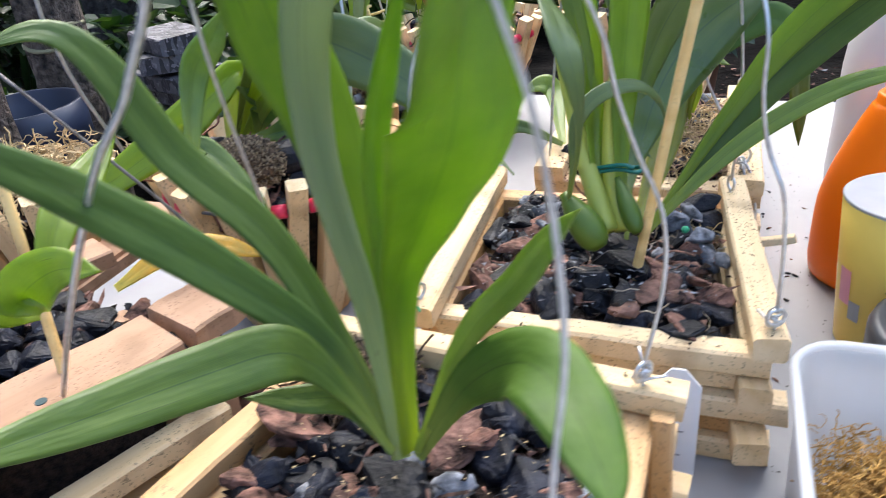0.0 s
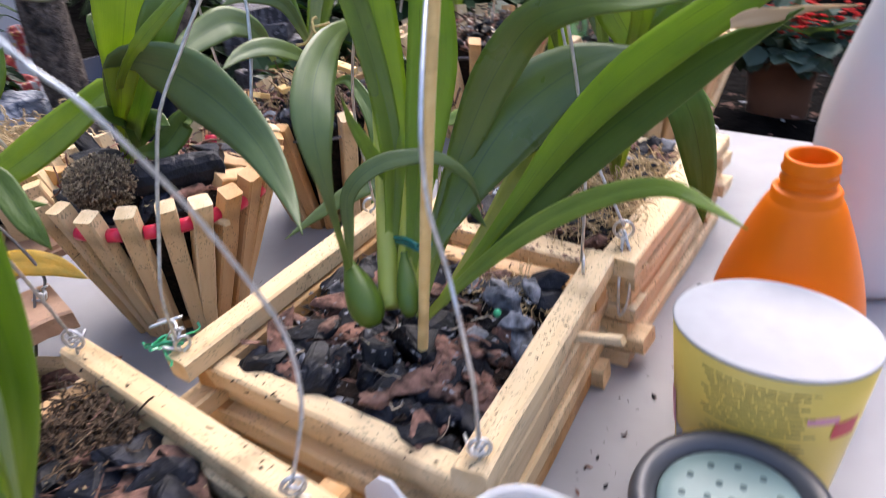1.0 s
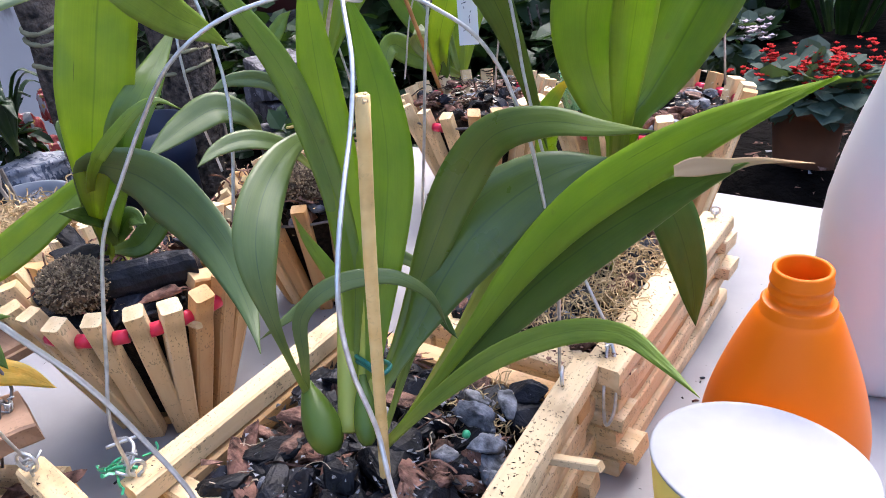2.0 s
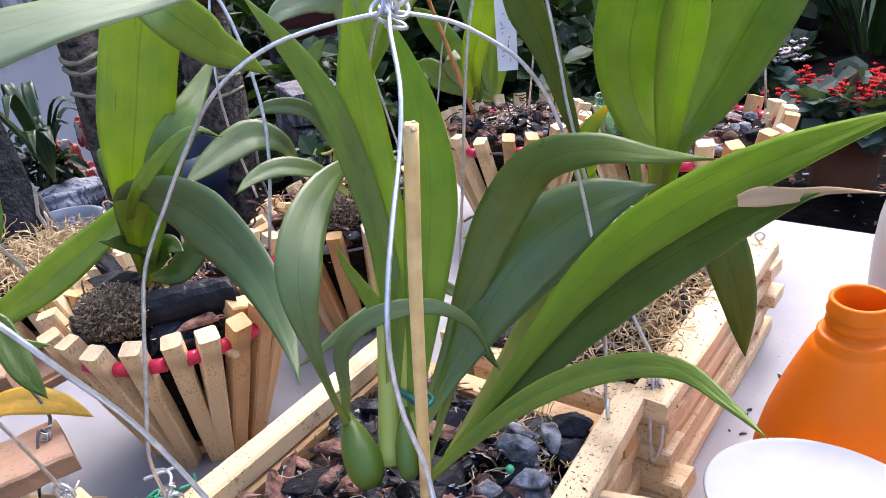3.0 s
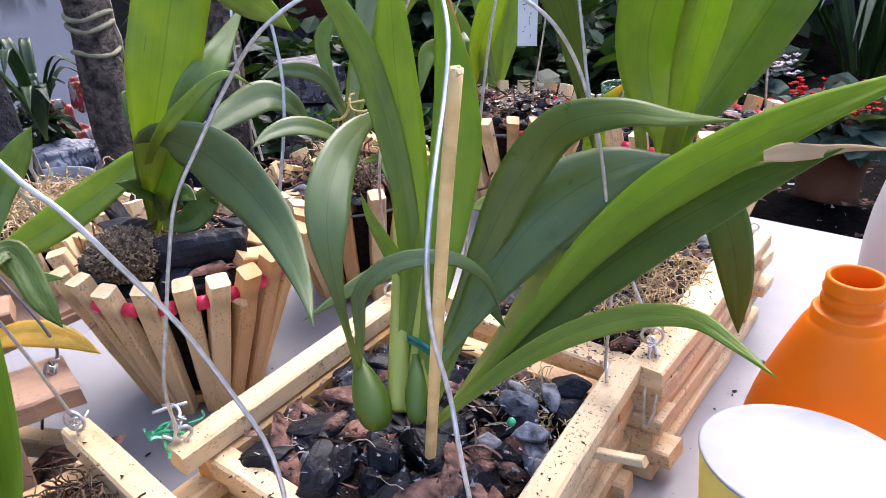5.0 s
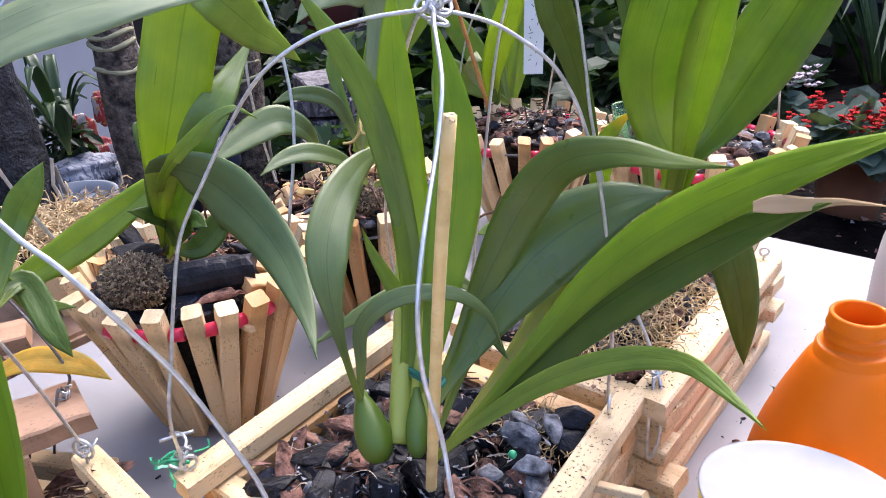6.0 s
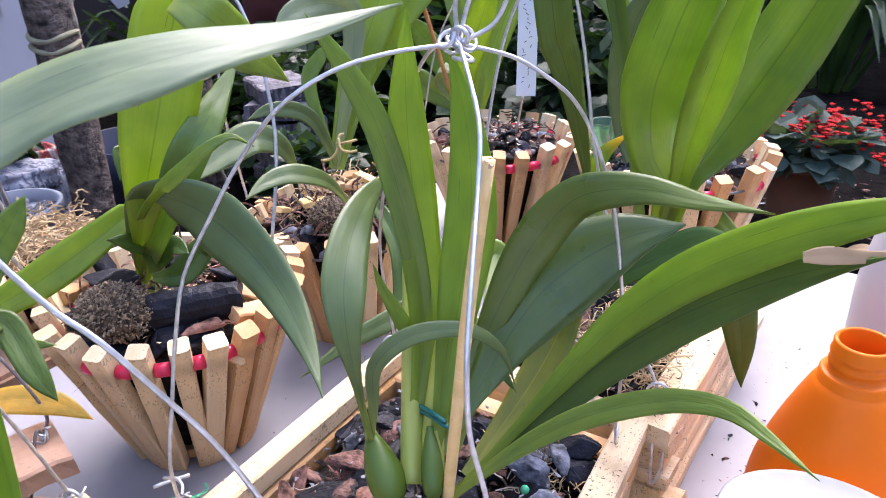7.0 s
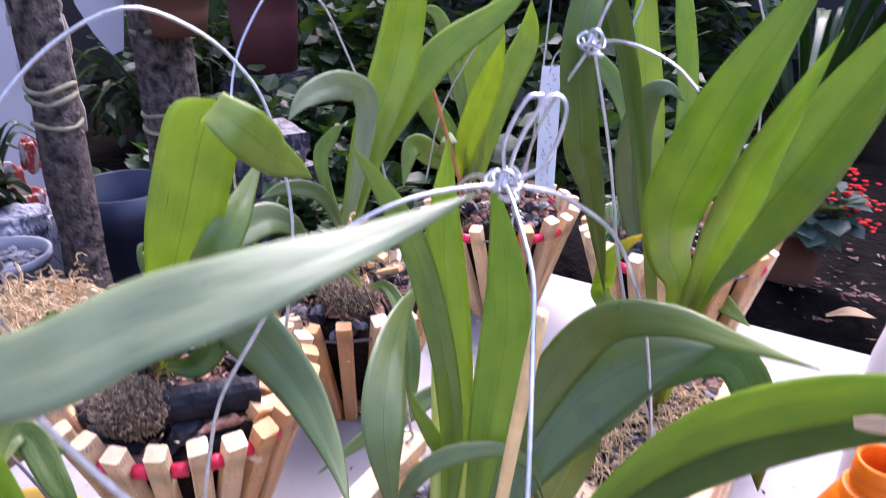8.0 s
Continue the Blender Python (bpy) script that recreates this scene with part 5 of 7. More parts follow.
leaf(orchid_h, [(0.049, 0.460, 0.064), (0.038, 0.546, 0.205), (0.020, 0.564, 0.301), (0.009, 0.572, 0.360)], 0.0196, leaf_bright, fold=0.3, face=(0.23, -0.83, 0.51))
leaf(orchid_h, [(0.061, 0.433, 0.072), (0.103, 0.429, 0.092), (0.143, 0.410, 0.083)], 0.0197, leaf_mid, fold=0.3, face=(0.12, -0.83, 0.54))
leaf(orchid_h, [(0.047, 0.462, 0.069), (-0.020, 0.559, 0.196), (-0.066, 0.573, 0.247), (-0.089, 0.566, 0.266)], 0.0205, leaf_mid, fold=0.3, face=(0.21, -0.91, 0.36))
hanger("wire_hanger", [[(0.020, 0.430, 0.128), (0.0260, 0.4430, 0.2440), (0.0170, 0.4440, 0.2650), (0.0140, 0.4465, 0.2870), (0.0186, 0.4506, 0.3072), (0.0271, 0.4550, 0.3257), (0.060, 0.480, 0.345), (0.100, 0.500, 0.30), (0.115, 0.505, 0.128)]], "thin wire arch over the tall basket", 0.0010)

cup = thing("small_cup", (0.012, 0.440, 0.112), "small clear green plastic cup among the bark", "cup")
part("wall", shift(lathe([(0, 0.110), (0.0105, 0.110), (0.0130, 0.150), (0.0137, 0.151), (0.0130, 0.152), (0.0122, 0.150), (0.0098, 0.112), (0, 0.112)], 28), (0.012, 0.440, 0)), cup_green, cup, smooth=True)

IX, IY = -0.393, 0.128
slat_basket((IX, IY), 0.072, 0.042, 0.066, 19, "round basket topped with moss beyond the table edge", 8, beads=False)
strands("sphagnum_moss", moss, 520, 19, lambda r: (IX + r.gauss(0, 0.033), IY + r.gauss(0, 0.033), r.uniform(0.060, 0.074)), 0.03, 0.0007, None, "heap of pale dry sphagnum moss in the basket", 0.7, 0.6)

# ---- brown plank basket ----
first = None
basket_d = thing("plank_basket", (-0.16, -0.06, 0), "basket of brown drilled planks with wire ties", "basket")
for n_, (a, b, z, w, h) in enumerate([((-0.160, -0.158), (-0.110, -0.047), 0.073, 0.041, 0.011), ((-0.099, 0.004), (-0.112, -0.040), 0.0725, 0.041, 0.012), ((-0.26, -0.10), (-0.205, 0.02), 0.074, 0.028, 0.011),
                                      ((-0.135, -0.155), (-0.088, -0.046), 0.030, 0.014, 0.013), ((-0.082, 0.0), (-0.225, -0.072), 0.034, 0.013, 0.013),
                                      ((-0.135, -0.155), (-0.088, -0.046), 0.008, 0.016, 0.014), ((-0.082, 0.0), (-0.225, -0.072), 0.008, 0.016, 0.014)]):
    plank = lay(stick_mesh((Vector(a) - Vector(b)).length, w, h, plank_brown if n_ < 3 else pine, 40 + n_), basket_d, (*a, z), (*b, z), name="plank")
    first = plank if n_ == 0 else first
for x, y in ((-0.092, -0.040), (-0.132, -0.145), (-0.152, -0.030)):
    lay(stick_mesh(0.064, 0.012, 0.012, plank_brown, x), basket_d, (x, y, 0.004), (x, y, 0.068), up=(0, 1, 0), name="post")
for x, y in ((-0.126, -0.107), (-0.112, -0.114)):
    part("drill_hole", shift(lathe([(0, 0.0789), (0.0026, 0.0789), (0.0026, 0.0780), (0, 0.0780)], 12), (x, y, 0.0002)), hole_dark, first, "drilled hole")
part("mix_bed", shift(lathe([(0, 0.012), (0.062, 0.012), (0.066, 0.055), (0, 0.06)], 5), (-0.17, -0.075, 0)), soil, basket_d, "dark packed growing mix")
part("tie_wire", tube([(-0.106, -0.002, 0.080), (-0.103, -0.006, 0.086), (-0.100, -0.014, 0.068), (-0.104, -0.018, 0.050)], 0.0009, 16, 5), old_wire, basket_d, "dull tie wire", smooth=True)
part("tie_wire", tube([(-0.106, -0.002, 0.080), (-0.110, 0.004, 0.090), (-0.125, 0.000, 0.115), (-0.150, -0.010, 0.150), (-0.18, -0.03, 0.20)], 0.0009, 16, 5), old_wire, basket_d, "dull tie wire", smooth=True)
mix_fill("black charcoal in the plank basket", (-0.175, -0.075, 0.06), lambda x, y: abs((x + 0.175) + (y + 0.075) * -0.45) < 0.055 and -0.135 < y < -0.02, lambda x, y: 0.064, 70, (0.008, 0.017), (8, 3, 1), 18)
orchid_d = thing("orchid_plant", (-0.15, -0.07, 0.06), "young orchid with short fleshy leaves in the plank basket", "orchid")
leaf(orchid_d, [(-0.087, -0.118, 0.138), (-0.093, -0.120, 0.144), (-0.076, -0.117, 0.155), (-0.059, -0.114, 0.155)], 0.0212, leaf_bright, fold=0.4, face=(0.77, -0.32, 0.56))
leaf(orchid_d, [(-0.095, -0.115, 0.132), (-0.097, -0.128, 0.141), (-0.097, -0.144, 0.148)], 0.0103, leaf_bright, fold=0.3, face=(0.65, -0.41, 0.64))
leaf(orchid_d, [(-0.095, -0.113, 0.133), (-0.103, -0.087, 0.156), (-0.111, -0.059, 0.164), (-0.117, -0.031, 0.173)], 0.0174, leaf_bright, fold=0.35, face=(0.7, -0.44, 0.56))
leaf(orchid_d, [(-0.085, -0.027, 0.153), (-0.093, -0.008, 0.157), (-0.072, -0.009, 0.137), (-0.063, -0.007, 0.123)], 0.0139, leaf_dark, fold=0.3, face=(0.76, -0.31, 0.57))
leaf(orchid_d, [(-0.091, -0.020, 0.172), (-0.099, -0.008, 0.146), (-0.103, 0.002, 0.136), (-0.096, 0.014, 0.131)], 0.0094, leaf_mid, fold=0.3, face=(0.76, -0.39, 0.52))
leaf(orchid_d, [(-0.085, -0.027, 0.153), (-0.092, -0.003, 0.188), (-0.083, 0.005, 0.204), (-0.078, 0.012, 0.216)], 0.0151, leaf_mid, fold=0.3, face=(0.79, -0.34, 0.51))
leaf(orchid_d, [(-0.150, -0.030, 0.085), (-0.130, -0.008, 0.096), (-0.108, 0.008, 0.094), (-0.090, 0.018, 0.084)], 0.016, leaf_gold, 0.15, label="fallen golden-yellow dead leaf")
part("cane", tube([(-0.128, -0.092, 0.06), (-0.145, -0.075, 0.12), (-0.165, -0.055, 0.19)], 0.0024, 12, 8), bamboo, thing("bamboo_stake", (-0.128, -0.092, 0.06), "thin bamboo stake in the plank basket", "stake"), smooth=True)
hanger("wire_hanger", [[(-0.118, -0.102, 0.080), (-0.066, -0.126, 0.143), (-0.025, -0.135, 0.201), (0.001, -0.140, 0.229), (0.024, -0.150, 0.27), (0.02, -0.17, 0.36)]], "bright wire rising from the plank basket", 0.0012)
curl = thing("bark_curl", (-0.085, -0.02, 0.03), "dark curled strip of bark on the table", "bark")
ob = part("strip", rock_mesh("curl", bark, 91, 0.5, 0.3), None, curl)
ob.matrix_basis = Matrix.LocRotScale((-0.083, -0.012, 0.040), Euler((0.4, -0.3, 0.55)), (0.032, 0.012, 0.010))
part("prop", rock_mesh("prop", bark, 92, 1.0, 0.3), None, curl).matrix_basis = Matrix.LocRotScale((-0.085, -0.018, 0.018), Euler((0, 0, 0.5)), (0.03, 0.016, 0.03))

# ---- near square basket ----
basket_e = log_basket((0.04, -0.10), [[((-0.0545, -0.0185), (0.1320, -0.0345)), ((-0.075, -0.180), (0.125, -0.185))], [((-0.030, -0.018), (-0.066, -0.195)), ((0.114, -0.022), (0.112, -0.195))]],
                      0.077, (0.0145, 0.0125), "square basket of pale pine sticks holding a large orchid", pine, 21)
screw_eye((-0.044, -0.022, 0.077), basket_e, 0.4, 0.0055)
screw_eye((0.115, -0.036, 0.077), basket_e, 0.9, 0.0045)
lay(stick_mesh(0.06, 0.009, 0.012, pine_wet, 50), basket_e, (0.126, -0.044, 0.01), (0.124, -0.042, 0.07), up=(0, 1, 0))
bed_box(basket_e, -0.020, 0.100, -0.172, -0.046, 0.054)
mix_fill("charcoal, reddish bark and stones in the near basket", (0.03, -0.105, 0.06), lambda x, y: -0.018 + 0.2 * (y + 0.04) < x < 0.102 and -0.17 < y < -0.042, lambda x, y: 0.060 + 0.006 * noise.noise(Vector((x * 40, y * 40, 2))), 150, (0.0076, 0.0190), (6, 6, 2), 19)
strands("root_tuft", fern_root, 420, 25, lambda r: (r.uniform(-0.03, 0.02), r.uniform(-0.065, -0.035), r.uniform(0.060, 0.072)), 0.02, 0.0005, None, "brown root fibre packed in the corner", 0.5, 0.6)
orchid_e = thing("orchid_plant", (0.042, -0.104, 0.06), "large near orchid with a fan of long green leaves", "orchid")
leaf(orchid_e, [(0.038, -0.100, 0.080), (0.024, -0.084, 0.130), (0.014, -0.082, 0.190), (0.022, -0.086, 0.240), (0.046, -0.082, 0.270), (0.0767, -0.0697, 0.2843), (0.0898, -0.0573, 0.2917), (0.1046, -0.0459, 0.2981), (0.1133, -0.0284, 0.3010), (0.1197, -0.0046, 0.3020), (0.1276, 0.0232, 0.3046)], 0.0215, leaf_painted_sheen, fold=0.06, wave=0.22, face=(0.35, -0.5, 0.8), peak=0.6, sharp=1.6, n=56)
leaf(orchid_e, [(0.040, -0.098, 0.082), (0.048, -0.107, 0.154), (0.063, -0.117, 0.187), (0.077, -0.129, 0.215), (0.086, -0.142, 0.244), (0.092, -0.151, 0.262)], 0.0344, leaf_near, fold=0.18, base=0.22, slow=2.2, peak=0.66, sharp=5, n=36, face=(0.5, -0.43, 0.75))
leaf(orchid_e, [(0.036, -0.098, 0.078), (0.022, -0.074, 0.123), (0.008, -0.065, 0.188), (-0.002, -0.069, 0.225), (-0.008, -0.070, 0.256), (-0.014, -0.069, 0.273)], 0.0310, leaf_near, fold=0.2, base=0.25, slow=1.6, peak=0.62, sharp=3, face=(0.71, -0.58, 0.41))
leaf(orchid_e, [(0.038, -0.099, 0.082), (0.036, -0.091, 0.146), (0.041, -0.097, 0.195), (0.052, -0.102, 0.229), (0.062, -0.109, 0.252)], 0.0092, leaf_near, fold=0.4, face=(0.65, -0.61, 0.45))
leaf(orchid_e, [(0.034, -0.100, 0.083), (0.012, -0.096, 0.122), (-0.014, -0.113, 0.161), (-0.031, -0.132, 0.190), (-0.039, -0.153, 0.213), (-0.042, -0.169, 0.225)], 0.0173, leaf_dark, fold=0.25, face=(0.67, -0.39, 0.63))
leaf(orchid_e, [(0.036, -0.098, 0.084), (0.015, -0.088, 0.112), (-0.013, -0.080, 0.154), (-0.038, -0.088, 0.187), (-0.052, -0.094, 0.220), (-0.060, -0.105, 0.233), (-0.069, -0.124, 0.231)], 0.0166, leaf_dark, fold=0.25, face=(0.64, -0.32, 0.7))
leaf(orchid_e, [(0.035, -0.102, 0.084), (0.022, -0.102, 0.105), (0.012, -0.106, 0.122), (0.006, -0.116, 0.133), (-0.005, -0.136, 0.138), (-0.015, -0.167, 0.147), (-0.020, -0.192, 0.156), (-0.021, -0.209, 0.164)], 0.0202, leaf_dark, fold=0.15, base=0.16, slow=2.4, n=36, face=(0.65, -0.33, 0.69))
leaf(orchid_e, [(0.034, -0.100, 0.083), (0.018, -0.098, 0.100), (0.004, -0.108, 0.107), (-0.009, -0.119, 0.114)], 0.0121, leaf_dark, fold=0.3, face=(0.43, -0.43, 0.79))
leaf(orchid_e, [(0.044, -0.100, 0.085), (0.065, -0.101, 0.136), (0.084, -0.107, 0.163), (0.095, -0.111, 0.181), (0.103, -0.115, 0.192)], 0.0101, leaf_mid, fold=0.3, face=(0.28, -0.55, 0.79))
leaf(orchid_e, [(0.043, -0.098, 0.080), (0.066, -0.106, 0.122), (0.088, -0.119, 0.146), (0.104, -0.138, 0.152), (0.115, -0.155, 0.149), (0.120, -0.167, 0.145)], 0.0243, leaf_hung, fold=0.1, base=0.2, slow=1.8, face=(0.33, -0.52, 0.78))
EK = (0.020, -0.110, 0.46)
hanger("wire_hanger", [[(0.115, -0.036, 0.086), (0.1200, -0.0280, 0.1200), (0.1179, -0.0272, 0.1491), (0.1087, -0.0314, 0.1732), (0.1016, -0.0380, 0.1963), (0.0980, -0.0479, 0.2178), (0.0913, -0.0556, 0.2352), (0.0820, -0.0629, 0.2491), (0.0650, -0.0750, 0.2850), (0.0400, -0.0950, 0.3600), EK], [(0.112, -0.186, 0.080), (0.105, -0.160, 0.136), (0.106, -0.149, 0.177), (0.100, -0.145, 0.223), (0.088, -0.146, 0.262), (0.05, -0.13, 0.36), EK], [(-0.044, -0.022, 0.088), (-0.045, -0.035, 0.14), (-0.035, -0.065, 0.24), (-0.005, -0.09, 0.36), EK],
                       [(-0.070, -0.188, 0.086), (-0.066, -0.18, 0.16), (-0.04, -0.15, 0.30), EK]], "bright wire hanger rising from the near basket", 0.00085, knot=EK)

tag = thing("plant_tag", (0.1280, -0.0050, 0.0), "white plastic plant tag with faint handwriting", "plant tag")
bm = bmesh.new()
pts = [(-0.0105, 0.0), (0.0105, 0.0), (0.0105, 0.051), (0.003, 0.060), (-0.003, 0.060), (-0.0105, 0.051)]
fr, bk = [bm.verts.new((x, 0, z)) for x, z in pts], [bm.verts.new((x, 0.0012, z)) for x, z in pts]
bm.faces.new(fr), bm.faces.new(bk[::-1])
for i in range(6):
    bm.faces.new((fr[i], bk[i], bk[(i + 1) % 6], fr[(i + 1) % 6]))
TAG = pose(0.1280, -0.0050, 0.001, -3, 0, 4)
blade = part("blade", bm, tag_white, tag)
blade.matrix_basis = TAG
for i in range(9):
    bm = bmesh.new()
    bmesh.ops.create_cube(bm, size=1)
    wd = 0.002 + 0.004 * ((i * 7) % 5) / 4
    for v in bm.verts:
        v.co = Vector((v.co.x * wd + 0.002 * math.sin(i * 2.1), v.co.y * 0.0002 - 0.0002, v.co.z * 0.0005 + v.co.x * 0.0012 * math.cos(i * 1.9) + 0.008 + i * 0.0045))
    part("ink_mark", bm, ink, blade, "faint ink stroke").matrix_basis = TAG

tag2 = thing("plant_tag", (0.034, 0.261, 0.216), "grey-white plastic tag with handwritten marks hung on a wire", "plant tag")
bm = bmesh.new()
bmesh.ops.create_cube(bm, size=1)
for v in bm.verts:
    v.co = Vector((v.co.x * 0.0118, v.co.y * 0.0010, v.co.z * 0.076 + 0.038))
TAG2 = pose(0.034, 0.261, 0.216, -4, 1.5, 33)
blade2 = part("blade", bm, tag_white, tag2)
blade2.matrix_basis = TAG2
rt = random.Random(44)
for i in range(26):
    bm = bmesh.new()
    bmesh.ops.create_cube(bm, size=1)
    ang, ln, cx_, cz_ = rt.uniform(0, 3.1), rt.uniform(0.0012, 0.0028), rt.uniform(-0.0025, 0.0025), 0.006 + i * 0.0026
    for v in bm.verts:
        u_, w_ = v.co.x * ln, v.co.z * 0.0004
        v.co = Vector((cx_ + u_ * math.cos(ang) - w_ * math.sin(ang), v.co.y * 0.0002 - 0.0008, cz_ + u_ * math.sin(ang) + w_ * math.cos(ang)))
    part("ink_mark", bm, ink, blade2, "ink stroke").matrix_basis = TAG2
part("tag_wire", tube([(0.034, 0.2605, 0.289), (0.045, 0.245, 0.303), (0.066, 0.222, 0.312), BKNOT], 0.0004, 14, 5), wire_metal, tag2, "thin wire loop")

# ---- bottles and containers ----
BX, BY = 0.2392, 0.2066
bottle = thing("plastic_bottle", (BX, BY, 0), "open orange plastic bottle without its cap", "bottle")
prof = [(0, 0.001), (0.033, 0.001), (0.0375, 0.004), (0.0390, 0.012), (0.0392, 0.042), (0.0382, 0.056), (0.0345, 0.073), (0.0290, 0.090), (0.0235, 0.1045), (0.0190, 0.1150), (0.0165, 0.1185), (0.0163, 0.1225), (0.0155, 0.1235),
        (0.0128, 0.1238), (0.0126, 0.127), (0.0134, 0.1278), (0.0134, 0.1288), (0.0126, 0.1298), (0.0126, 0.1322), (0.0134, 0.133), (0.0134, 0.134), (0.0127, 0.135), (0.0128, 0.1392), (0.0122, 0.1400), (0.0110, 0.1400), (0.0106, 0.1392), (0.0106, 0.1235), (0.0145, 0.116), (0.0203, 0.107), (0.0252, 0.095),
        (0.0305, 0.080), (0.0360, 0.060), (0.0370, 0.012), (0.033, 0.004), (0, 0.004)]
flank = [(q.x, q.z) for q in smooth_line([(r_, 0, z_) for r_, z_ in prof[3:11]], 40)]
part("body", shift(lathe(prof[:3] + flank + prof[11:13], 56), (BX, BY, 0)), orange_plastic, bottle, smooth=True)
part("neck", shift(lathe(prof[12:], 56), (BX, BY, 0)), orange_plastic, bottle, "threaded open neck", smooth=True)

WX, WY = 0.262, 0.350
white = thing("plastic_bottle", (WX, WY, 0), "tall white plastic bottle with a long tapering neck", "bottle")
part("body", shift(lathe([(0, 0.001), (0.036, 0.001), (0.039, 0.005), (0.040, 0.014), (0.0395, 0.060), (0.0395, 0.100), (0.0380, 0.118), (0.0335, 0.142), (0.0275, 0.165), (0.0215, 0.185)], 48), (WX, WY, 0)), bottle_white, white, smooth=True)
part("neck", shift(lathe([(0.0215, 0.185), (0.0175, 0.202), (0.0152, 0.220), (0.0145, 0.236), (0.0162, 0.238), (0.0162, 0.258), (0.0145, 0.262), (0, 0.262)], 48), (WX, WY, 0)), bottle_white, white, smooth=True)

PX, PY = 0.2450, 0.1320
pack = thing("yellow_tub", (PX, PY, 0), "yellow printed card tub with a plain white lid", "tub")
SQ = 0.82
pack_wall = part("wall", shift(lathe([(0.0345, 0.001), (0.0365, 0.020), (0.0395, 0.050), (0.0430, 0.089), (0.0422, 0.0892), (0.034, 0.001)], 56, SQ), (PX, PY, 0)), pack_yellow, pack, smooth=True)
part("lid", shift(lathe([(0, 0.0868), (0.0400, 0.0868), (0.0422, 0.0878), (0.0434, 0.0905), (0.0426, 0.0912), (0.041, 0.0902), (0, 0.0900)], 56, SQ), (PX, PY, 0)), pack_white, pack, "white lid", smooth=True)


def curved_mark(name, a0, a1, z0, z1, mat, label):
    """A printed mark that follows the tub's wall, between two angles and two heights."""
    bm = bmesh.new()
    steps = max(2, int((a1 - a0) / 5))
    rows = []
    for z in (z0, z1):
        rad = 0.0345 + (0.0430 - 0.0345) * z / 0.089 + 0.0006
        rows.append([bm.verts.new((PX + rad * math.cos(a), PY + rad * SQ * math.sin(a), z)) for a in [radians(a0 + (a1 - a0) * i / steps) for i in range(steps + 1)]])
    for i in range(steps):
        bm.faces.new((rows[0][i], rows[0][i + 1], rows[1][i + 1], rows[1][i]))
    return part(name, bm, mat, pack_wall, label)


rp = random.Random(77)
for i in range(15):
    z_ = 0.0825 - i * 0.0027 - (0.003 if i > 9 else 0)
    a_ = -120 + (i % 4) * 2
    while a_ < -56 - (i * 5) % 11:
        wide = rp.uniform(3.5, 9.0)
        curved_mark("print_line", a_, a_ + wide, z_ + rp.uniform(-0.0001, 0.0001), z_ + rp.uniform(0.0007, 0.0011), label_ink, "word of small print")
        a_ += wide + rp.uniform(0.8, 1.6)
curved_mark("print_patch", -40, -20, 0.056, 0.066, label_red, "red printed patch")
curved_mark("print_patch", -58, -38, 0.066, 0.070, label_pink, "pink printed stroke")
curved_mark("print_patch", -165, -150, 0.030, 0.052, label_pink, "pink printed flower")
curved_mark("print_patch", -150, -138, 0.022, 0.034, pack_white, "white printed flower")

JX, JY = 0.2497, 0.0600
jar = thing("shaker_jar", (JX, JY, 0), "dark shaker jar with a pale mint perforated top", "jar")
part("body", shift(lathe([(0, 0.001), (0.034, 0.001), (0.036, 0.004), (0.036, 0.040), (0, 0.041)], 40), (JX, JY, 0)), jar_dark, jar, smooth=True)
part("cap_ring", shift(lathe([(0.036, 0.036), (0.0385, 0.038), (0.039, 0.052), (0.0375, 0.0565), (0.034, 0.0575), (0.0305, 0.0545), (0.0285, 0.0530), (0.0280, 0.040)], 48), (JX, JY, 0)), jar_grey, jar, "dark grey cap ring", smooth=True)
sifter = part("sifter", shift(lathe([(0, 0.0555), (0.020, 0.0555), (0.0262, 0.0545), (0.0280, 0.0530), (0.0275, 0.045), (0, 0.045)], 40), (JX, JY, 0)), jar_mint, jar, "mint green sifter disc", smooth=True)
for rad, num in ((0.0, 1), (0.009, 6), (0.0185, 11)):
    for i in range(num):
        a = 2 * math.pi * i / num + rad * 30
        part("sifter_hole", shift(lathe([(0, 0.0557), (0.0015, 0.0557), (0.0015, 0.0551), (0, 0.0551)], 10), (JX + rad * math.cos(a), JY + rad * math.sin(a), 0)), hole_dark, sifter, "small round hole")


def tub(x0, x1, y0, y1, top):
    """An open box with rounded corners, thin walls and a rolled rim."""
    def loop(inset, z, bm):
        out = []
        rad = 0.020 - inset * 0.5
        for cx, cy, a0 in ((x1 - rad, y1 - rad, 0), (x0 + rad, y1 - rad, 90), (x0 + rad, y0 + rad, 180), (x1 - rad, y0 + rad, 270)):
            for k in range(7):
                a = radians(a0 + 15 * k)
                out.append(bm.verts.new((cx + (rad - inset) * math.cos(a), cy + (rad - inset) * math.sin(a), z)))
        return out

    bm = bmesh.new()
    rings = [loop(i, z, bm) for i, z in ((0.008, 0.001), (0.005, 0.003), (0.002, top - 0.006), (0.0, top - 0.004), (-0.0018, top - 0.002), (-0.0015, top), (0.0006, top), (0.0022, top - 0.003), (0.0038, top - 0.008), (0.0065, 0.005), (0.0095, 0.003))]
    for a, b in zip(rings, rings[1:]):
        for i in range(len(a)):
            bm.faces.new((a[i], a[(i + 1) % len(a)], b[(i + 1) % len(a)], b[i]))
    bm.faces.new(rings[0][::-1])
    bm.faces.new(rings[-1])
    return bm


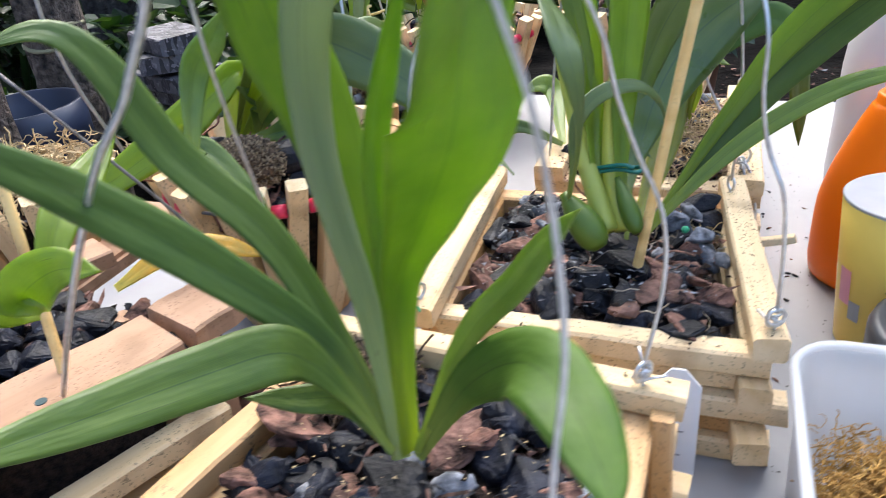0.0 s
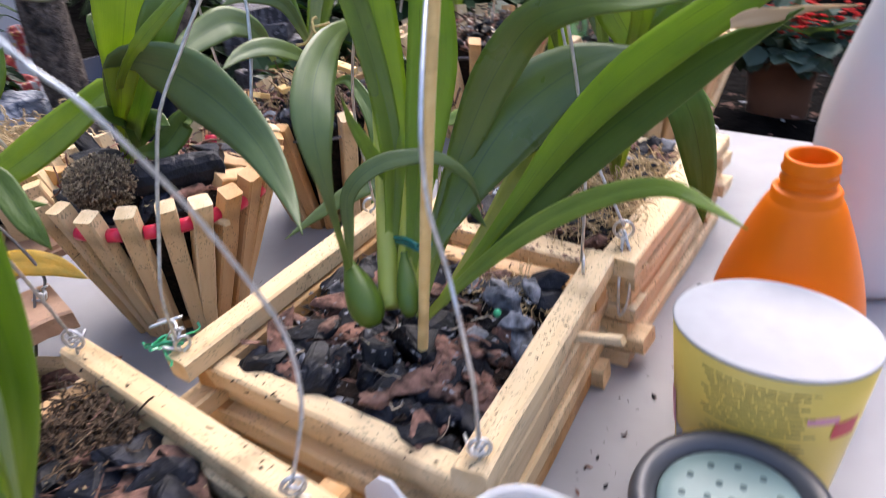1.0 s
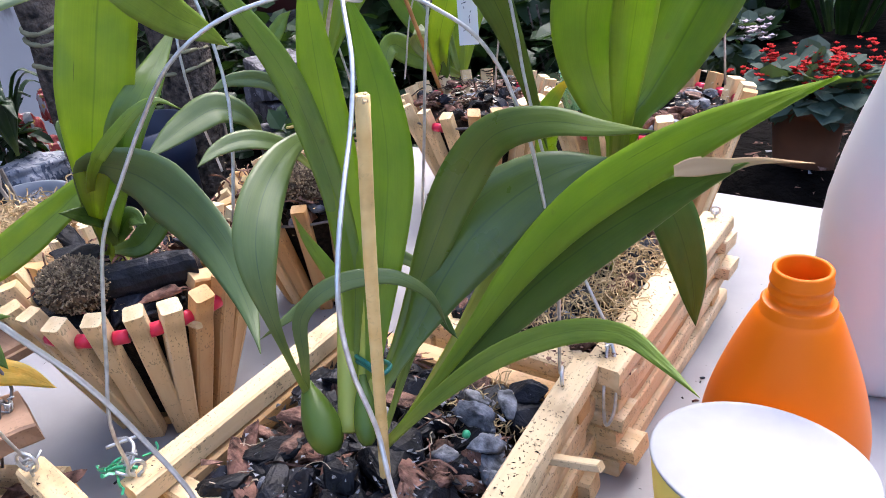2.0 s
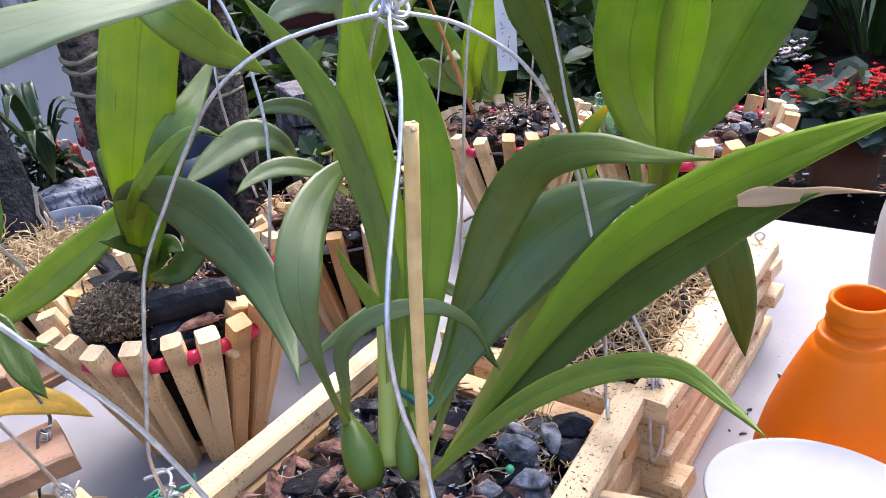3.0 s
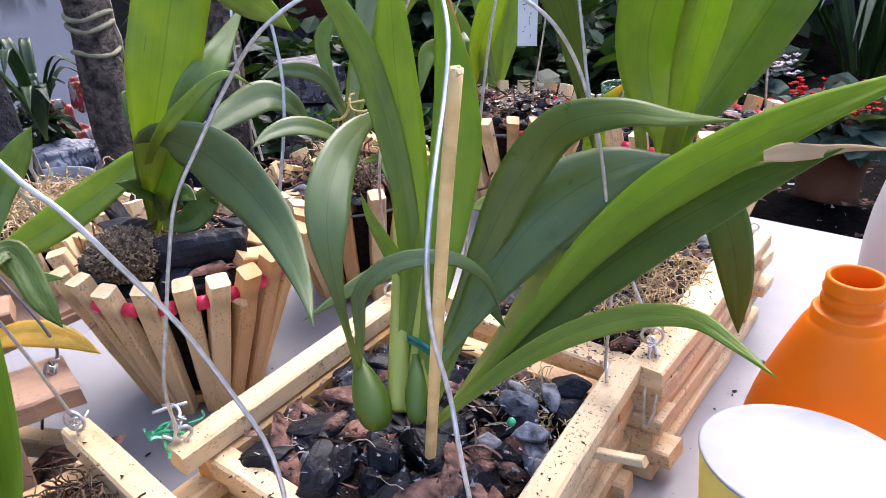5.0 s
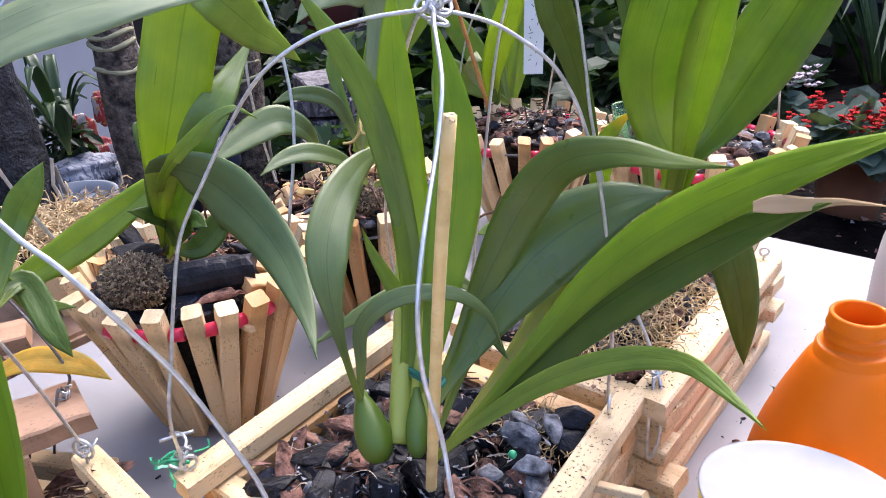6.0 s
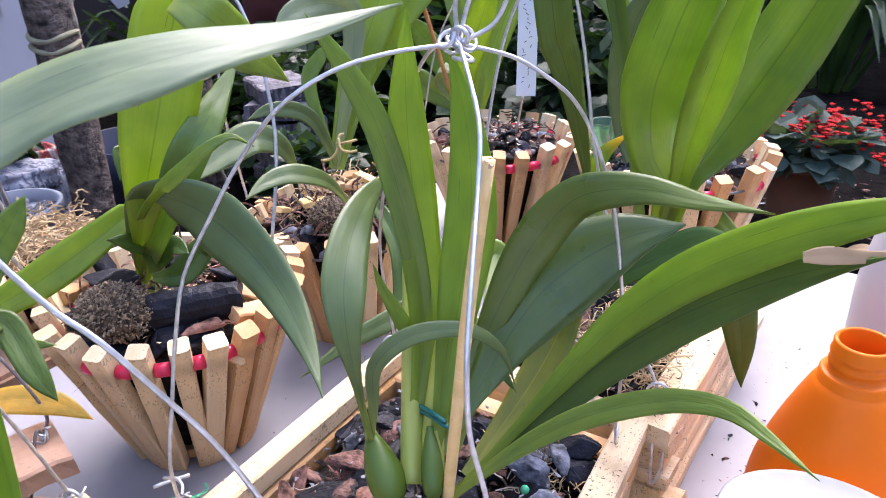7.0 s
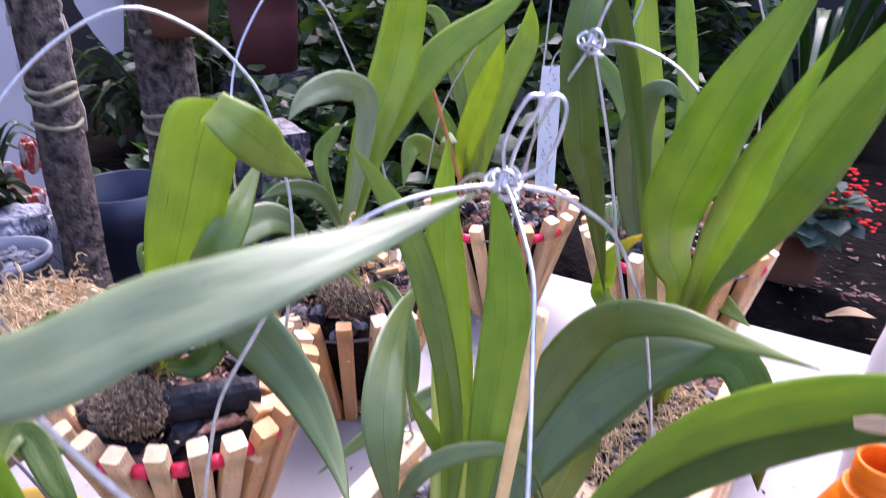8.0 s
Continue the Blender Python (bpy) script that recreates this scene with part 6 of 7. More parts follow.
box = thing("plastic_tub", (0.235, -0.06, 0), "milky translucent plastic tub holding coir", "tub")
part("body", tub(0.173, 0.305, -0.146, 0.013, 0.074), tub_plastic, box, smooth=True)
bm = bmesh.new()
edge = [Vector((cx + 0.0205 * math.cos(radians(a0 + 15 * k)), cy + 0.0205 * math.sin(radians(a0 + 15 * k)), 0.0735)) for cx, cy, a0 in ((0.285, -0.007, 0), (0.193, -0.007, 90), (0.193, -0.126, 180), (0.285, -0.126, 270)) for k in range(7)]
add_tube(bm, edge + edge[:1], 0.0021, 8)
part("rim", bm, tub_plastic, box, "rolled milky rim", smooth=True)
heap = part("coir_heap", rock_mesh("coir_heap", coir, 33, 1.0, 0.6), None)
tagged(heap, "golden brown clump of coir in the tub", "coir")
heap.matrix_basis = Matrix.LocRotScale((0.212, -0.036, 0.016), Euler((0, 0, 1.4)), (0.040, 0.034, 0.036))
strands("coir_fibre", coir, 4200, 31, lambda r: (max(0.186, min(0.28, r.gauss(0.212, 0.014))), max(-0.135, min(-0.006, r.gauss(-0.038, 0.018))), 0.010 + 0.036 * r.random()), 0.011, 0.00028, None, "golden brown coir fibre in the tub", 0.7, 0.7, "coir")

def twist(at, parent, seed, mat=None, size=0.0028):
    """Loose wire ends wound round a screw eye."""
    r = random.Random(seed)
    bm = bmesh.new()
    c = Vector(at)
    for i in range(3):
        u = Vector((r.gauss(0, 1), r.gauss(0, 1), r.gauss(0, 1))).normalized()
        v = u.orthogonal().normalized()
        w = u.cross(v)
        line = [c + size * (0.5 + 0.06 * j) * (math.cos(j * 0.9) * v + math.sin(j * 0.9) * w) + u * size * 0.11 * j for j in range(10)]
        line.append(line[-1] + Vector((r.gauss(0, 1), r.gauss(0, 1), r.uniform(-0.4, 1))).normalized() * size * 2.2)
        add_tube(bm, line, 0.0006, 5)
    return part("wire_twist", bm, mat or wire_metal, parent, "twisted wire ends", smooth=True)


for k_, (at, of) in enumerate((((0.115, -0.036, 0.084), basket_e), ((0.165, 0.014, 0.083), basket_a), ((-0.044, -0.022, 0.084), basket_e), ((0.002, 0.004, 0.086), basket_a), ((0.152, 0.196, 0.082), basket_b), ((-0.104, -0.004, 0.082), basket_d), ((-0.200, 0.058, 0.112), basket_c))):
    twist(at, of, 80 + k_)

# ---- dirt and shreds ----
def litter(name, mat, count, seed, place, size, label):
    """Tiny crumbs strewn over a surface, joined into one mesh."""
    r = random.Random(seed)
    bm = bmesh.new()
    for _ in range(count):
        c = Vector(place(r))
        s_ = size * r.uniform(0.4, 1.4)
        vs = [bm.verts.new(c + Vector((r.gauss(0, 1.2), r.gauss(0, 1), abs(r.gauss(0, 0.5)))) * s_) for _ in range(4)]
        for k in ((0, 1, 2), (0, 2, 3), (0, 3, 1), (1, 3, 2)):
            bm.faces.new([vs[i] for i in k])
    return tagged(part(name, bm, mat), label, "dirt", kind="stuff")


litter("dirt_litter", soil, 420, 201, lambda r: (r.gauss(0.154, 0.005), r.uniform(0.18, 0.376), 0.0762), 0.00045, "dark dirt strewn on the stacked sticks")
litter("dirt_litter", bark, 420, 202, lambda r: (r.uniform(0.03, 0.165), r.gauss(0.191, 0.006), 0.0642 + 0.012 * (r.random() < 0.3)), 0.0008, "brown dirt strewn on the stacked sticks")
litter("dirt_litter", soil, 60, 203, lambda r: (r.uniform(0.0, 0.16), r.gauss(0.013, 0.004), 0.0650), 0.0006, "dark specks on the pine sticks")
litter("dirt_litter", soil, 60, 204, lambda r: (r.uniform(-0.05, 0.125), r.gauss(-0.028, 0.004), 0.0772), 0.0006, "dark specks on the near sticks")
litter("dirt_litter", soil, 240, 206, lambda r: (lambda q: (0.164 - 0.0175 * q + r.gauss(0, 0.004), 0.006 + 0.171 * q, 0.0780))(r.random()), 0.00034, "dark specks along the side stick")
litter("dirt_litter", soil, 160, 207, lambda r: (lambda q: (0.006 - 0.009 * q + r.gauss(0, 0.004), -0.003 + 0.175 * q, 0.0780))(r.random()), 0.0003, "dark specks along the other side stick")
litter("dirt_litter", pumice, 260, 208, lambda r: (r.uniform(0.02, 0.145), r.uniform(0.026, 0.15), 0.070 + r.uniform(0, 0.004)), 0.0009, "grey crumbs on the square basket's mix")
litter("dirt_litter", moss, 220, 209, lambda r: (r.uniform(-0.015, 0.10), r.uniform(-0.168, -0.044), 0.068 + r.uniform(0, 0.004)), 0.0005, "pale crumbs on the near basket's mix")
litter("dirt_litter", moss, 200, 220, lambda r: (CX + r.gauss(0, 0.028), CY + r.gauss(0, 0.028), 0.112), 0.0009, "pale crumbs in the round basket")
litter("dirt_litter", moss, 240, 221, lambda r: (FX + r.gauss(0, 0.028), FY + r.gauss(0, 0.028), 0.109), 0.0010, "pale crumbs in the middle basket")
litter("dirt_litter", root, 200, 222, lambda r: (GX + r.gauss(0, 0.026), GY + r.gauss(0, 0.026), 0.112), 0.0012, "pale crumbs in the back basket")
litter("dirt_litter", root, 160, 223, lambda r: (HX + r.gauss(0, 0.026), HY + r.gauss(0, 0.026), 0.128), 0.0012, "pale crumbs in the tall basket")
litter("dirt_litter", soil, 130, 205, lambda r: (0.17 + abs(r.gauss(0, 0.03)), r.uniform(0.0, 0.42), 0.0004), 0.0005, "dark specks on the white sheet")
strands("bark_shred", bark, 26, 211, lambda r: (r.uniform(-0.005, 0.095), r.uniform(-0.165, -0.045), 0.068), 0.03, 0.0008, None, "brown bark shreds on the near basket's mix", 0.25, 0.3, "bark")
strands("bark_shred", bark, 16, 212, lambda r: (r.uniform(0.025, 0.14), r.uniform(0.03, 0.145), 0.069), 0.026, 0.0007, None, "brown bark shreds among the charcoal", 0.25, 0.3, "bark")
strands("bark_shred", bark, 90, 213, lambda r: (CX + r.gauss(0, 0.03), CY + r.gauss(0, 0.03), 0.110), 0.026, 0.0008, None, "brown bark shreds in the round basket", 0.3, 0.35, "bark")
strands("bark_shred", bark, 110, 214, lambda r: (FX + r.gauss(0, 0.03), FY + r.gauss(0, 0.03), 0.108), 0.026, 0.0008, None, "brown bark shreds in the middle basket", 0.35, 0.4, "bark")
strands("bark_shred", fern_root, 45, 215, lambda r: (GX + r.gauss(0, 0.03), GY + r.gauss(0, 0.03), 0.112), 0.024, 0.0007, None, "dark root shreds in the back basket", 0.35, 0.4, "bark")
for i in range(12):
    r_ = random.Random(700 + i)
    c_ = part("wood_chip", stick_mesh(r_.uniform(0.014, 0.026), r_.uniform(0.006, 0.011), 0.004, pine_wet if i % 2 else bamboo, 700 + i), None)
    c_.matrix_basis = Matrix.LocRotScale((FX + r_.gauss(0, 0.026), FY + r_.gauss(0, 0.026), 0.112 + r_.uniform(0, 0.006)), Euler((r_.uniform(-0.4, 0.4), r_.uniform(-0.4, 0.4), r_.uniform(0, 6))), (1, 1, 1))
    tagged(c_, "orange-brown wood chip on the middle basket's bark", "wood chip", "chips in the middle basket")

# ---- small litter on the sheet ----
for i in range(46):
    r_ = random.Random(600 + i)
    x, y = (0.175 + abs(r_.gauss(0, 0.022)), r_.uniform(0.02, 0.42)) if i < 30 else (r_.uniform(-0.12, 0.0), r_.uniform(-0.01, 0.25))
    if math.hypot(x - CX, y - CY) < 0.05 or (x < 0.17 and x > -0.004):
        continue
    ob = tagged(new("bark_crumb", ROCKS["bark_chip" if i % 3 else "charcoal_piece"][i % 5]), "small dark crumb of bark on the sheet", "crumb", "crumbs on the sheet")
    s = r_.uniform(0.0006, 0.0019)
    ob.matrix_basis = Matrix.LocRotScale((x, y, s * 0.5), Euler((0, 0, r_.uniform(0, 6))), (s * 1.5, s, s))

# ---- garden behind ----
def wall(name, p0, p1, top, mat, label):
    a, b = Vector((*p0, 0)), Vector((*p1, 0))
    d = (b - a).normalized()
    n_ = Vector((-d.y, d.x, 0)) * 0.12
    bm = bmesh.new()
    lo = [bm.verts.new(q + Vector((0, 0, GROUND - 0.1))) for q in (a, b, b + n_, a + n_)]
    hi = [bm.verts.new(q + Vector((0, 0, top))) for q in (a, b, b + n_, a + n_)]
    bm.faces.new(lo[::-1]), bm.faces.new(hi)
    for i in range(4):
        bm.faces.new((lo[i], lo[(i + 1) % 4], hi[(i + 1) % 4], hi[i]))
    return tagged(part(name, bm, mat), label, "wall", kind="structure")


wall("wall_west", (-1.78, -3.3), (-1.78, 0.96), 2.2, wall_white, "white painted garden wall with dark stains")
wall("wall_return", (-1.90, 0.96), (-3.1, 0.96), 2.2, wall_white, "white painted end of the garden wall")
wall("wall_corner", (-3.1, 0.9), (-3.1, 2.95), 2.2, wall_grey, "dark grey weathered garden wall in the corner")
# south and east walls are out of view, added to cut low sky light
wall("sky_screen_south", (3.2, -3.2), (-1.9, -3.2), 1.1, screen_plain, "unseen plain wall added in front of the table to hold back low sky light")
wall("sky_screen_east", (3.2, 3.5), (3.2, -3.2), 1.5, screen_plain, "unseen plain side wall added to hold back low sky light")
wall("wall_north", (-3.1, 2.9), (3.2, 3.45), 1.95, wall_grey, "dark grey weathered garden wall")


def leaf_cloud(bm, centre, spread, count, size, r, round_leaf=1.0, droop=0.2):
    """Many small pointed leaves, each folded along its middle."""
    for _ in range(count):
        while True:
            q = Vector((r.uniform(-1, 1), r.uniform(-1, 1), r.uniform(-1, 1)))
            if q.length < 1 and r.random() < 0.25 + 0.75 * q.length:
                break
        c = Vector(centre) + Vector((q.x * spread[0], q.y * spread[1], q.z * spread[2]))
        d = (q + Vector((r.gauss(0, 0.6), r.gauss(0, 0.6), r.gauss(0, 0.4) - droop))).normalized()
        w = d.cross(Vector((r.gauss(0, 0.3), r.gauss(0, 0.3), 1))).normalized()
        up = w.cross(d)
        s = size * r.uniform(0.6, 1.3)
        h = s * 0.28 * round_leaf
        a, t = bm.verts.new(c), bm.verts.new(c + d * s - up * s * 0.12)
        m = bm.verts.new(c + d * s * 0.5 - up * s * 0.05)
        for k in (1, -1):
            e1 = bm.verts.new(c + d * s * 0.28 + k * w * h + up * s * 0.06)
            e2 = bm.verts.new(c + d * s * 0.68 + k * w * h * 0.85 + up * s * 0.03)
            bm.faces.new((a, e1, m) if k > 0 else (a, m, e1))
            bm.faces.new((e1, e2, m) if k > 0 else (e1, m, e2))
            bm.faces.new((e2, t, m) if k > 0 else (e2, m, t))


def shrub(at, spread, count, size, mat, label, seed, round_leaf=1.0, stems=5):
    r = random.Random(seed)
    t = thing("shrub", (at[0], at[1], GROUND), label, "shrub")
    bm = bmesh.new()
    for i in range(7):
        o = Vector((r.uniform(-0.55, 0.55) * spread[0], r.uniform(-0.55, 0.55) * spread[1], r.uniform(-0.5, 0.5) * spread[2]))
        leaf_cloud(bm, Vector(at) + o, [s * r.uniform(0.4, 0.7) for s in spread], count // 7, size, r, round_leaf)
    part("crown", bm, mat, t)
    for i in range(stems):
        e = Vector(at) + Vector((r.uniform(-0.5, 0.5) * spread[0], r.uniform(-0.5, 0.5) * spread[1], r.uniform(-0.2, 0.6) * spread[2]))
        part("stem", tube([(at[0] + r.uniform(-0.03, 0.03), at[1] + r.uniform(-0.03, 0.03), GROUND), (Vector((at[0], at[1], GROUND)) + e) / 2 + Vector((r.uniform(-0.04, 0.04), 0, 0)), e], 0.006, 10, 6, lambda s: 1 - 0.6 * s), trunk_bark, t)
    return t


# dark greenery closing the view
for i, (x, y, z, sx, sy, sz, cnt, size, mat, what) in enumerate([
    (-0.55, 1.55, -0.16, 0.42, 0.35, 0.36, 1500, 0.060, shrub_leaf, "dense shrub with dull green rounded leaves"),
    (-0.42, 1.90, -0.12, 0.34, 0.30, 0.40, 1300, 0.055, shrub_leaf, "dense dark green shrub behind the table"),
    (-1.15, 1.65, -0.10, 0.50, 0.40, 0.40, 1300, 0.075, shrub_leaf, "ferny grey-green shrub in shade"),
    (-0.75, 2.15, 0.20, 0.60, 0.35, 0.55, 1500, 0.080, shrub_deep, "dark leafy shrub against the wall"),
    (-1.02, 1.08, -0.08, 0.17, 0.15, 0.15, 380, 0.050, shrub_leaf, "low grey-green plant under the maroon pot"),
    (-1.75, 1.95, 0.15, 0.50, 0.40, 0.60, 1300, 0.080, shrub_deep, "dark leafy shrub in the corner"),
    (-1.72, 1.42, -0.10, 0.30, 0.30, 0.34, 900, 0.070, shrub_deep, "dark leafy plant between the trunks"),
    (-0.62, 0.71, -0.09, 0.085, 0.065, 0.075, 190, 0.032, shrub_leaf, "low dark plant in front of the papers"),
    (-1.06, 0.43, -0.01, 0.055, 0.055, 0.075, 150, 0.030, shrub_deep, "small dark plant beside the trunk"),
    (-1.45, 0.95, -0.35, 0.22, 0.22, 0.20, 500, 0.055, shrub_leaf, "low plant at the foot of the trunk"),
    (-0.95, 1.15, -0.32, 0.30, 0.30, 0.20, 700, 0.060, shrub_leaf, "low green plant behind the baskets"),
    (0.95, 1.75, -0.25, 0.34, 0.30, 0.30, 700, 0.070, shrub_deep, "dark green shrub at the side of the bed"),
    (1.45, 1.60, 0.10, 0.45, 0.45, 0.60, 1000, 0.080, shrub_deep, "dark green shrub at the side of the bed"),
]):
    shrub((x, y, z), (sx, sy, sz), cnt, size, mat, what, 300 + i, 1.5 if mat is shrub_leaf else 1.0)


def strap_plant(at, count, length, width, mat, label, seed, spread=0.5):
    r = random.Random(seed)
    t = thing("strap_plant", at, label, "plant")
    for i in range(count):
        a = r.uniform(0, 6.28)
        d = Vector((math.cos(a), math.sin(a), 0))
        ln, sp = length * r.uniform(0.6, 1.1), spread * r.uniform(0.5, 1.2)
        b = Vector(at)
        pts = [b, b + d * ln * sp * 0.25 + Vector((0, 0, ln * 0.45)), b + d * ln * sp * 0.6 + Vector((0, 0, ln * 0.75)), b + d * ln * sp + Vector((0, 0, ln * (0.85 - 0.45 * sp)))]
        LEAVES[0] += 1
        part("leaf", leaf_bm(pts, width, 0.4, seed=LEAVES[0], n=12, across=4, face=tuple(d * -0.7 + Vector((0, 0, 0.7)))), mat, t)
    return t


shrub_plain = foliage("strap_leaf", (0.022, 0.060, 0.016), (0.045, 0.105, 0.025), (0.07, 0.13, 0.04), 0.4, 0.3)
strap_plant((-0.02, 1.95, -0.30), 30, 0.72, 0.028, shrub_plain, "strap-leaved plant with long dark arching leaves", 51, 0.7)
strap_plant((-0.985, 0.402, -0.04), 17, 0.20, 0.021, shrub_plain, "small potted orchid with narrow leaves by the tree", 52, 0.6)
strap_plant((-1.75, 1.30, -0.35), 14, 0.5, 0.03, shrub_plain, "spiky green plant in shade", 53, 0.6)


def trunk(at, top, radius, label, seed, lean=(0, 0), cords=(0.02, 0.05, 0.20), leafy=True):
    r = random.Random(seed)
    t = thing("tree", (at[0], at[1], GROUND), label, "tree")
    n_, sides = 40, 22
    bm = bmesh.new()
    rings = []
    for k in range(n_ + 1):
        s = k / n_
        z = GROUND - 0.05 + (top - GROUND) * s
        c = Vector((at[0] + lean[0] * s, at[1] + lean[1] * s, z))
        ring = []
        for i in range(sides):
            a = 2 * math.pi * i / sides
            q = Vector((math.cos(a), math.sin(a), 0))
            rad = radius * (1.25 - 0.35 * s + 0.35 * math.exp(-s * 14)) * (1 + 0.26 * noise.noise(Vector((q.x * 2.2, q.y * 2.2, z * 6 + seed))) + 0.20 * noise.noise(Vector((q.x * 6, q.y * 6, z * 14 + seed))))
            ring.append(bm.verts.new(c + q * rad))
        rings.append(ring)
    for a, b in zip(rings, rings[1:]):
        for i in range(sides):
            bm.faces.new((a[i], a[(i + 1) % sides], b[(i + 1) % sides], b[i]))
    bm.faces.new(rings[-1])
    part("trunk", bm, trunk_bark if leafy else black_bark, t, smooth=True)
    for i in range(8):
        z0 = r.uniform(-0.25, top - 0.15)
        a = r.uniform(0, 6.28)
        line = []
        for j in range(9):
            a += r.uniform(-0.15, 0.22)
            z0 -= r.uniform(0.005, 0.035)
            s = (z0 - GROUND) / (top - GROUND)
            rr = radius * (1.24 - 0.35 * s) + r.uniform(0, 0.005)
            line.append(Vector((at[0] + lean[0] * s + rr * math.cos(a), at[1] + lean[1] * s + rr * math.sin(a), z0)))
        bm = bmesh.new()
        add_tube(bm, line, r.uniform(0.002, 0.004), 5)
        part("aerial_root", bm, aerial_root, t, "pale root clinging to the bark")
    for z0 in cords:
        s = (z0 - GROUND) / (top - GROUND)
        rr = radius * (1.27 - 0.35 * s)
        line = [Vector((at[0] + lean[0] * s + rr * math.cos(a), at[1] + lean[1] * s + rr * math.sin(a), z0 + 0.004 * math.sin(a * 2 + z0 * 40))) for a in [j / 20 * 6.4 for j in range(21)]]
        bm = bmesh.new()
        add_tube(bm, line, 0.0038, 8)
        part("cord", bm, cord_olive, t, "pale cord tied round the trunk")
    if not leafy:
        return t
    bm = bmesh.new()
    for i in range(5):
        c = Vector((at[0] + r.uniform(-0.5, 0.5), at[1] + r.uniform(-0.5, 0.5), top + r.uniform(0.5, 0.9)))
        leaf_cloud(bm, c, (0.35, 0.35, 0.25), 70, 0.09, r)
    part("crown", bm, shrub_deep, t)
    for i in range(4):
        e = Vector((at[0] + r.uniform(-0.5, 0.5), at[1] + r.uniform(-0.5, 0.5), top + 0.8))
        part("limb", tube([(at[0] + lean[0], at[1] + lean[1], top - 0.05), (Vector((at[0], at[1], top + 0.2)) + e) / 2, e], radius * 0.4, 12, 8, lambda s: 1 - 0.7 * s), trunk_bark, t)
    return t


trunk((-0.790, 0.415), 1.3, 0.027, "rough brown tree trunk with clinging roots and cord ties", 61, (0.02, 0.01), (0.155, 0.170, 0.120))
trunk((-0.985, 0.740), 1.3, 0.045, "second dark tree trunk in the shade", 62, (0.03, 0.02))
trunk((-0.752, 0.245), 0.9, 0.060, "blackened dead tree trunk beside the wall", 63, (-0.10, -0.05), (), False)


def pot(at, rad, height, mat, label, category="pot", fill=None, wallness=0.006, flare=0.78, mound=0.0):
    x, y, z = at
    t = thing("plant_pot", at, label, category)
    part("wall", shift(lathe([(0, 0), (rad * flare, 0), (rad * (flare + 1) / 2, height * 0.5), (rad * 0.98, height * 0.88), (rad * 1.06, height * 0.89), (rad * 1.07, height), (rad * 0.98, height), (rad * 0.92, height * 0.86), (rad * flare * 0.9, height * 0.2), (0, height * 0.2)], 32), at), mat, t, smooth=True)
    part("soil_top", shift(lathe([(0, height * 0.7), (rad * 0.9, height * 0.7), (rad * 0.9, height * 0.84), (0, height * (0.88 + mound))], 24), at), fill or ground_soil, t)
    return t


pot((-0.872, 0.336, -0.19), 0.068, 0.12, bucket_grey, "grey bucket with a pale rim filled with gravel", "bucket", pebble_blue)
rb = random.Random(9)
for i in range(40):
    a, q = rb.uniform(0, 6.28), 0.058 * math.sqrt(rb.random())
    ob = tagged(new("gravel_stone", ROCKS["grey_stone"][i % 5]), "bluish grey gravel stone in the bucket", "stone", "gravel in the bucket")
    ob.matrix_basis = Matrix.LocRotScale((-0.872 + q * math.cos(a), 0.336 + q * math.sin(a), -0.088 + rb.uniform(0, 0.006)), Euler((0, 0, a)), (0.013, 0.012, 0.011))
pot((-0.885, 0.560, GROUND), 0.085, 0.59, navy_pot, "dark navy plastic pot in the shade")
slab("plant_stand", -1.30, -1.13, 1.15, 1.32, GROUND, 0.028, black_bark, "dark weathered block under the maroon pot", kind="", category="stand", edge=0.006)
pot((-1.215, 1.235, 0.028), 0.095, 0.26, maroon_pot, "tall maroon glazed pot")
pot((-0.900, 0.735, 0.195), 0.058, 0.075, terracotta, "small terracotta pot fixed on the tree")
pot((0.090, 1.014, -0.175), 0.050, 0.135, terracotta, "terracotta pot of red flowers")


def flowers(at, spread, leaves, blooms, petal, label, seed, bloom=0.010, petals=5):
    """A low bushy plant: fleshy blue-green leaves with heads of small flowers above them."""
    r = random.Random(seed)
    t = thing("flowering_plant", (at[0], at[1], at[2]), label, "flowering plant")
    bm = bmesh.new()
    leaf_cloud(bm, at, spread, leaves, 0.032, r, 2.0)
    part("foliage", bm, shrub_blue, t, "fleshy blue-green leaves")
    for _ in range(blooms):
        q = Vector((r.gauss(0, 0.6), r.gauss(0, 0.6), abs(r.gauss(0.5, 0.4))))
        c = Vector(at) + Vector((q.x * spread[0], q.y * spread[1], q.z * spread[2]))
        bm = bmesh.new()
        for _ in range(r.randint(6, 12)):
            o = c + Vector((r.gauss(0, 1), r.gauss(0, 1), r.gauss(0, 0.6))) * bloom * 1.2
            for k in range(petals):
                a = 2 * math.pi * k / petals + r.random()
                d = Vector((math.cos(a), math.sin(a), 0.9)) * bloom * 0.6
                w = Vector((-math.sin(a), math.cos(a), 0)) * bloom * 0.38
                bm.faces.new([bm.verts.new(v) for v in (o, o + d * 0.6 + w, o + d, o + d * 0.6 - w)])
        tagged(part("flower_head", bm, petal, t), kind="stuff")
    return t


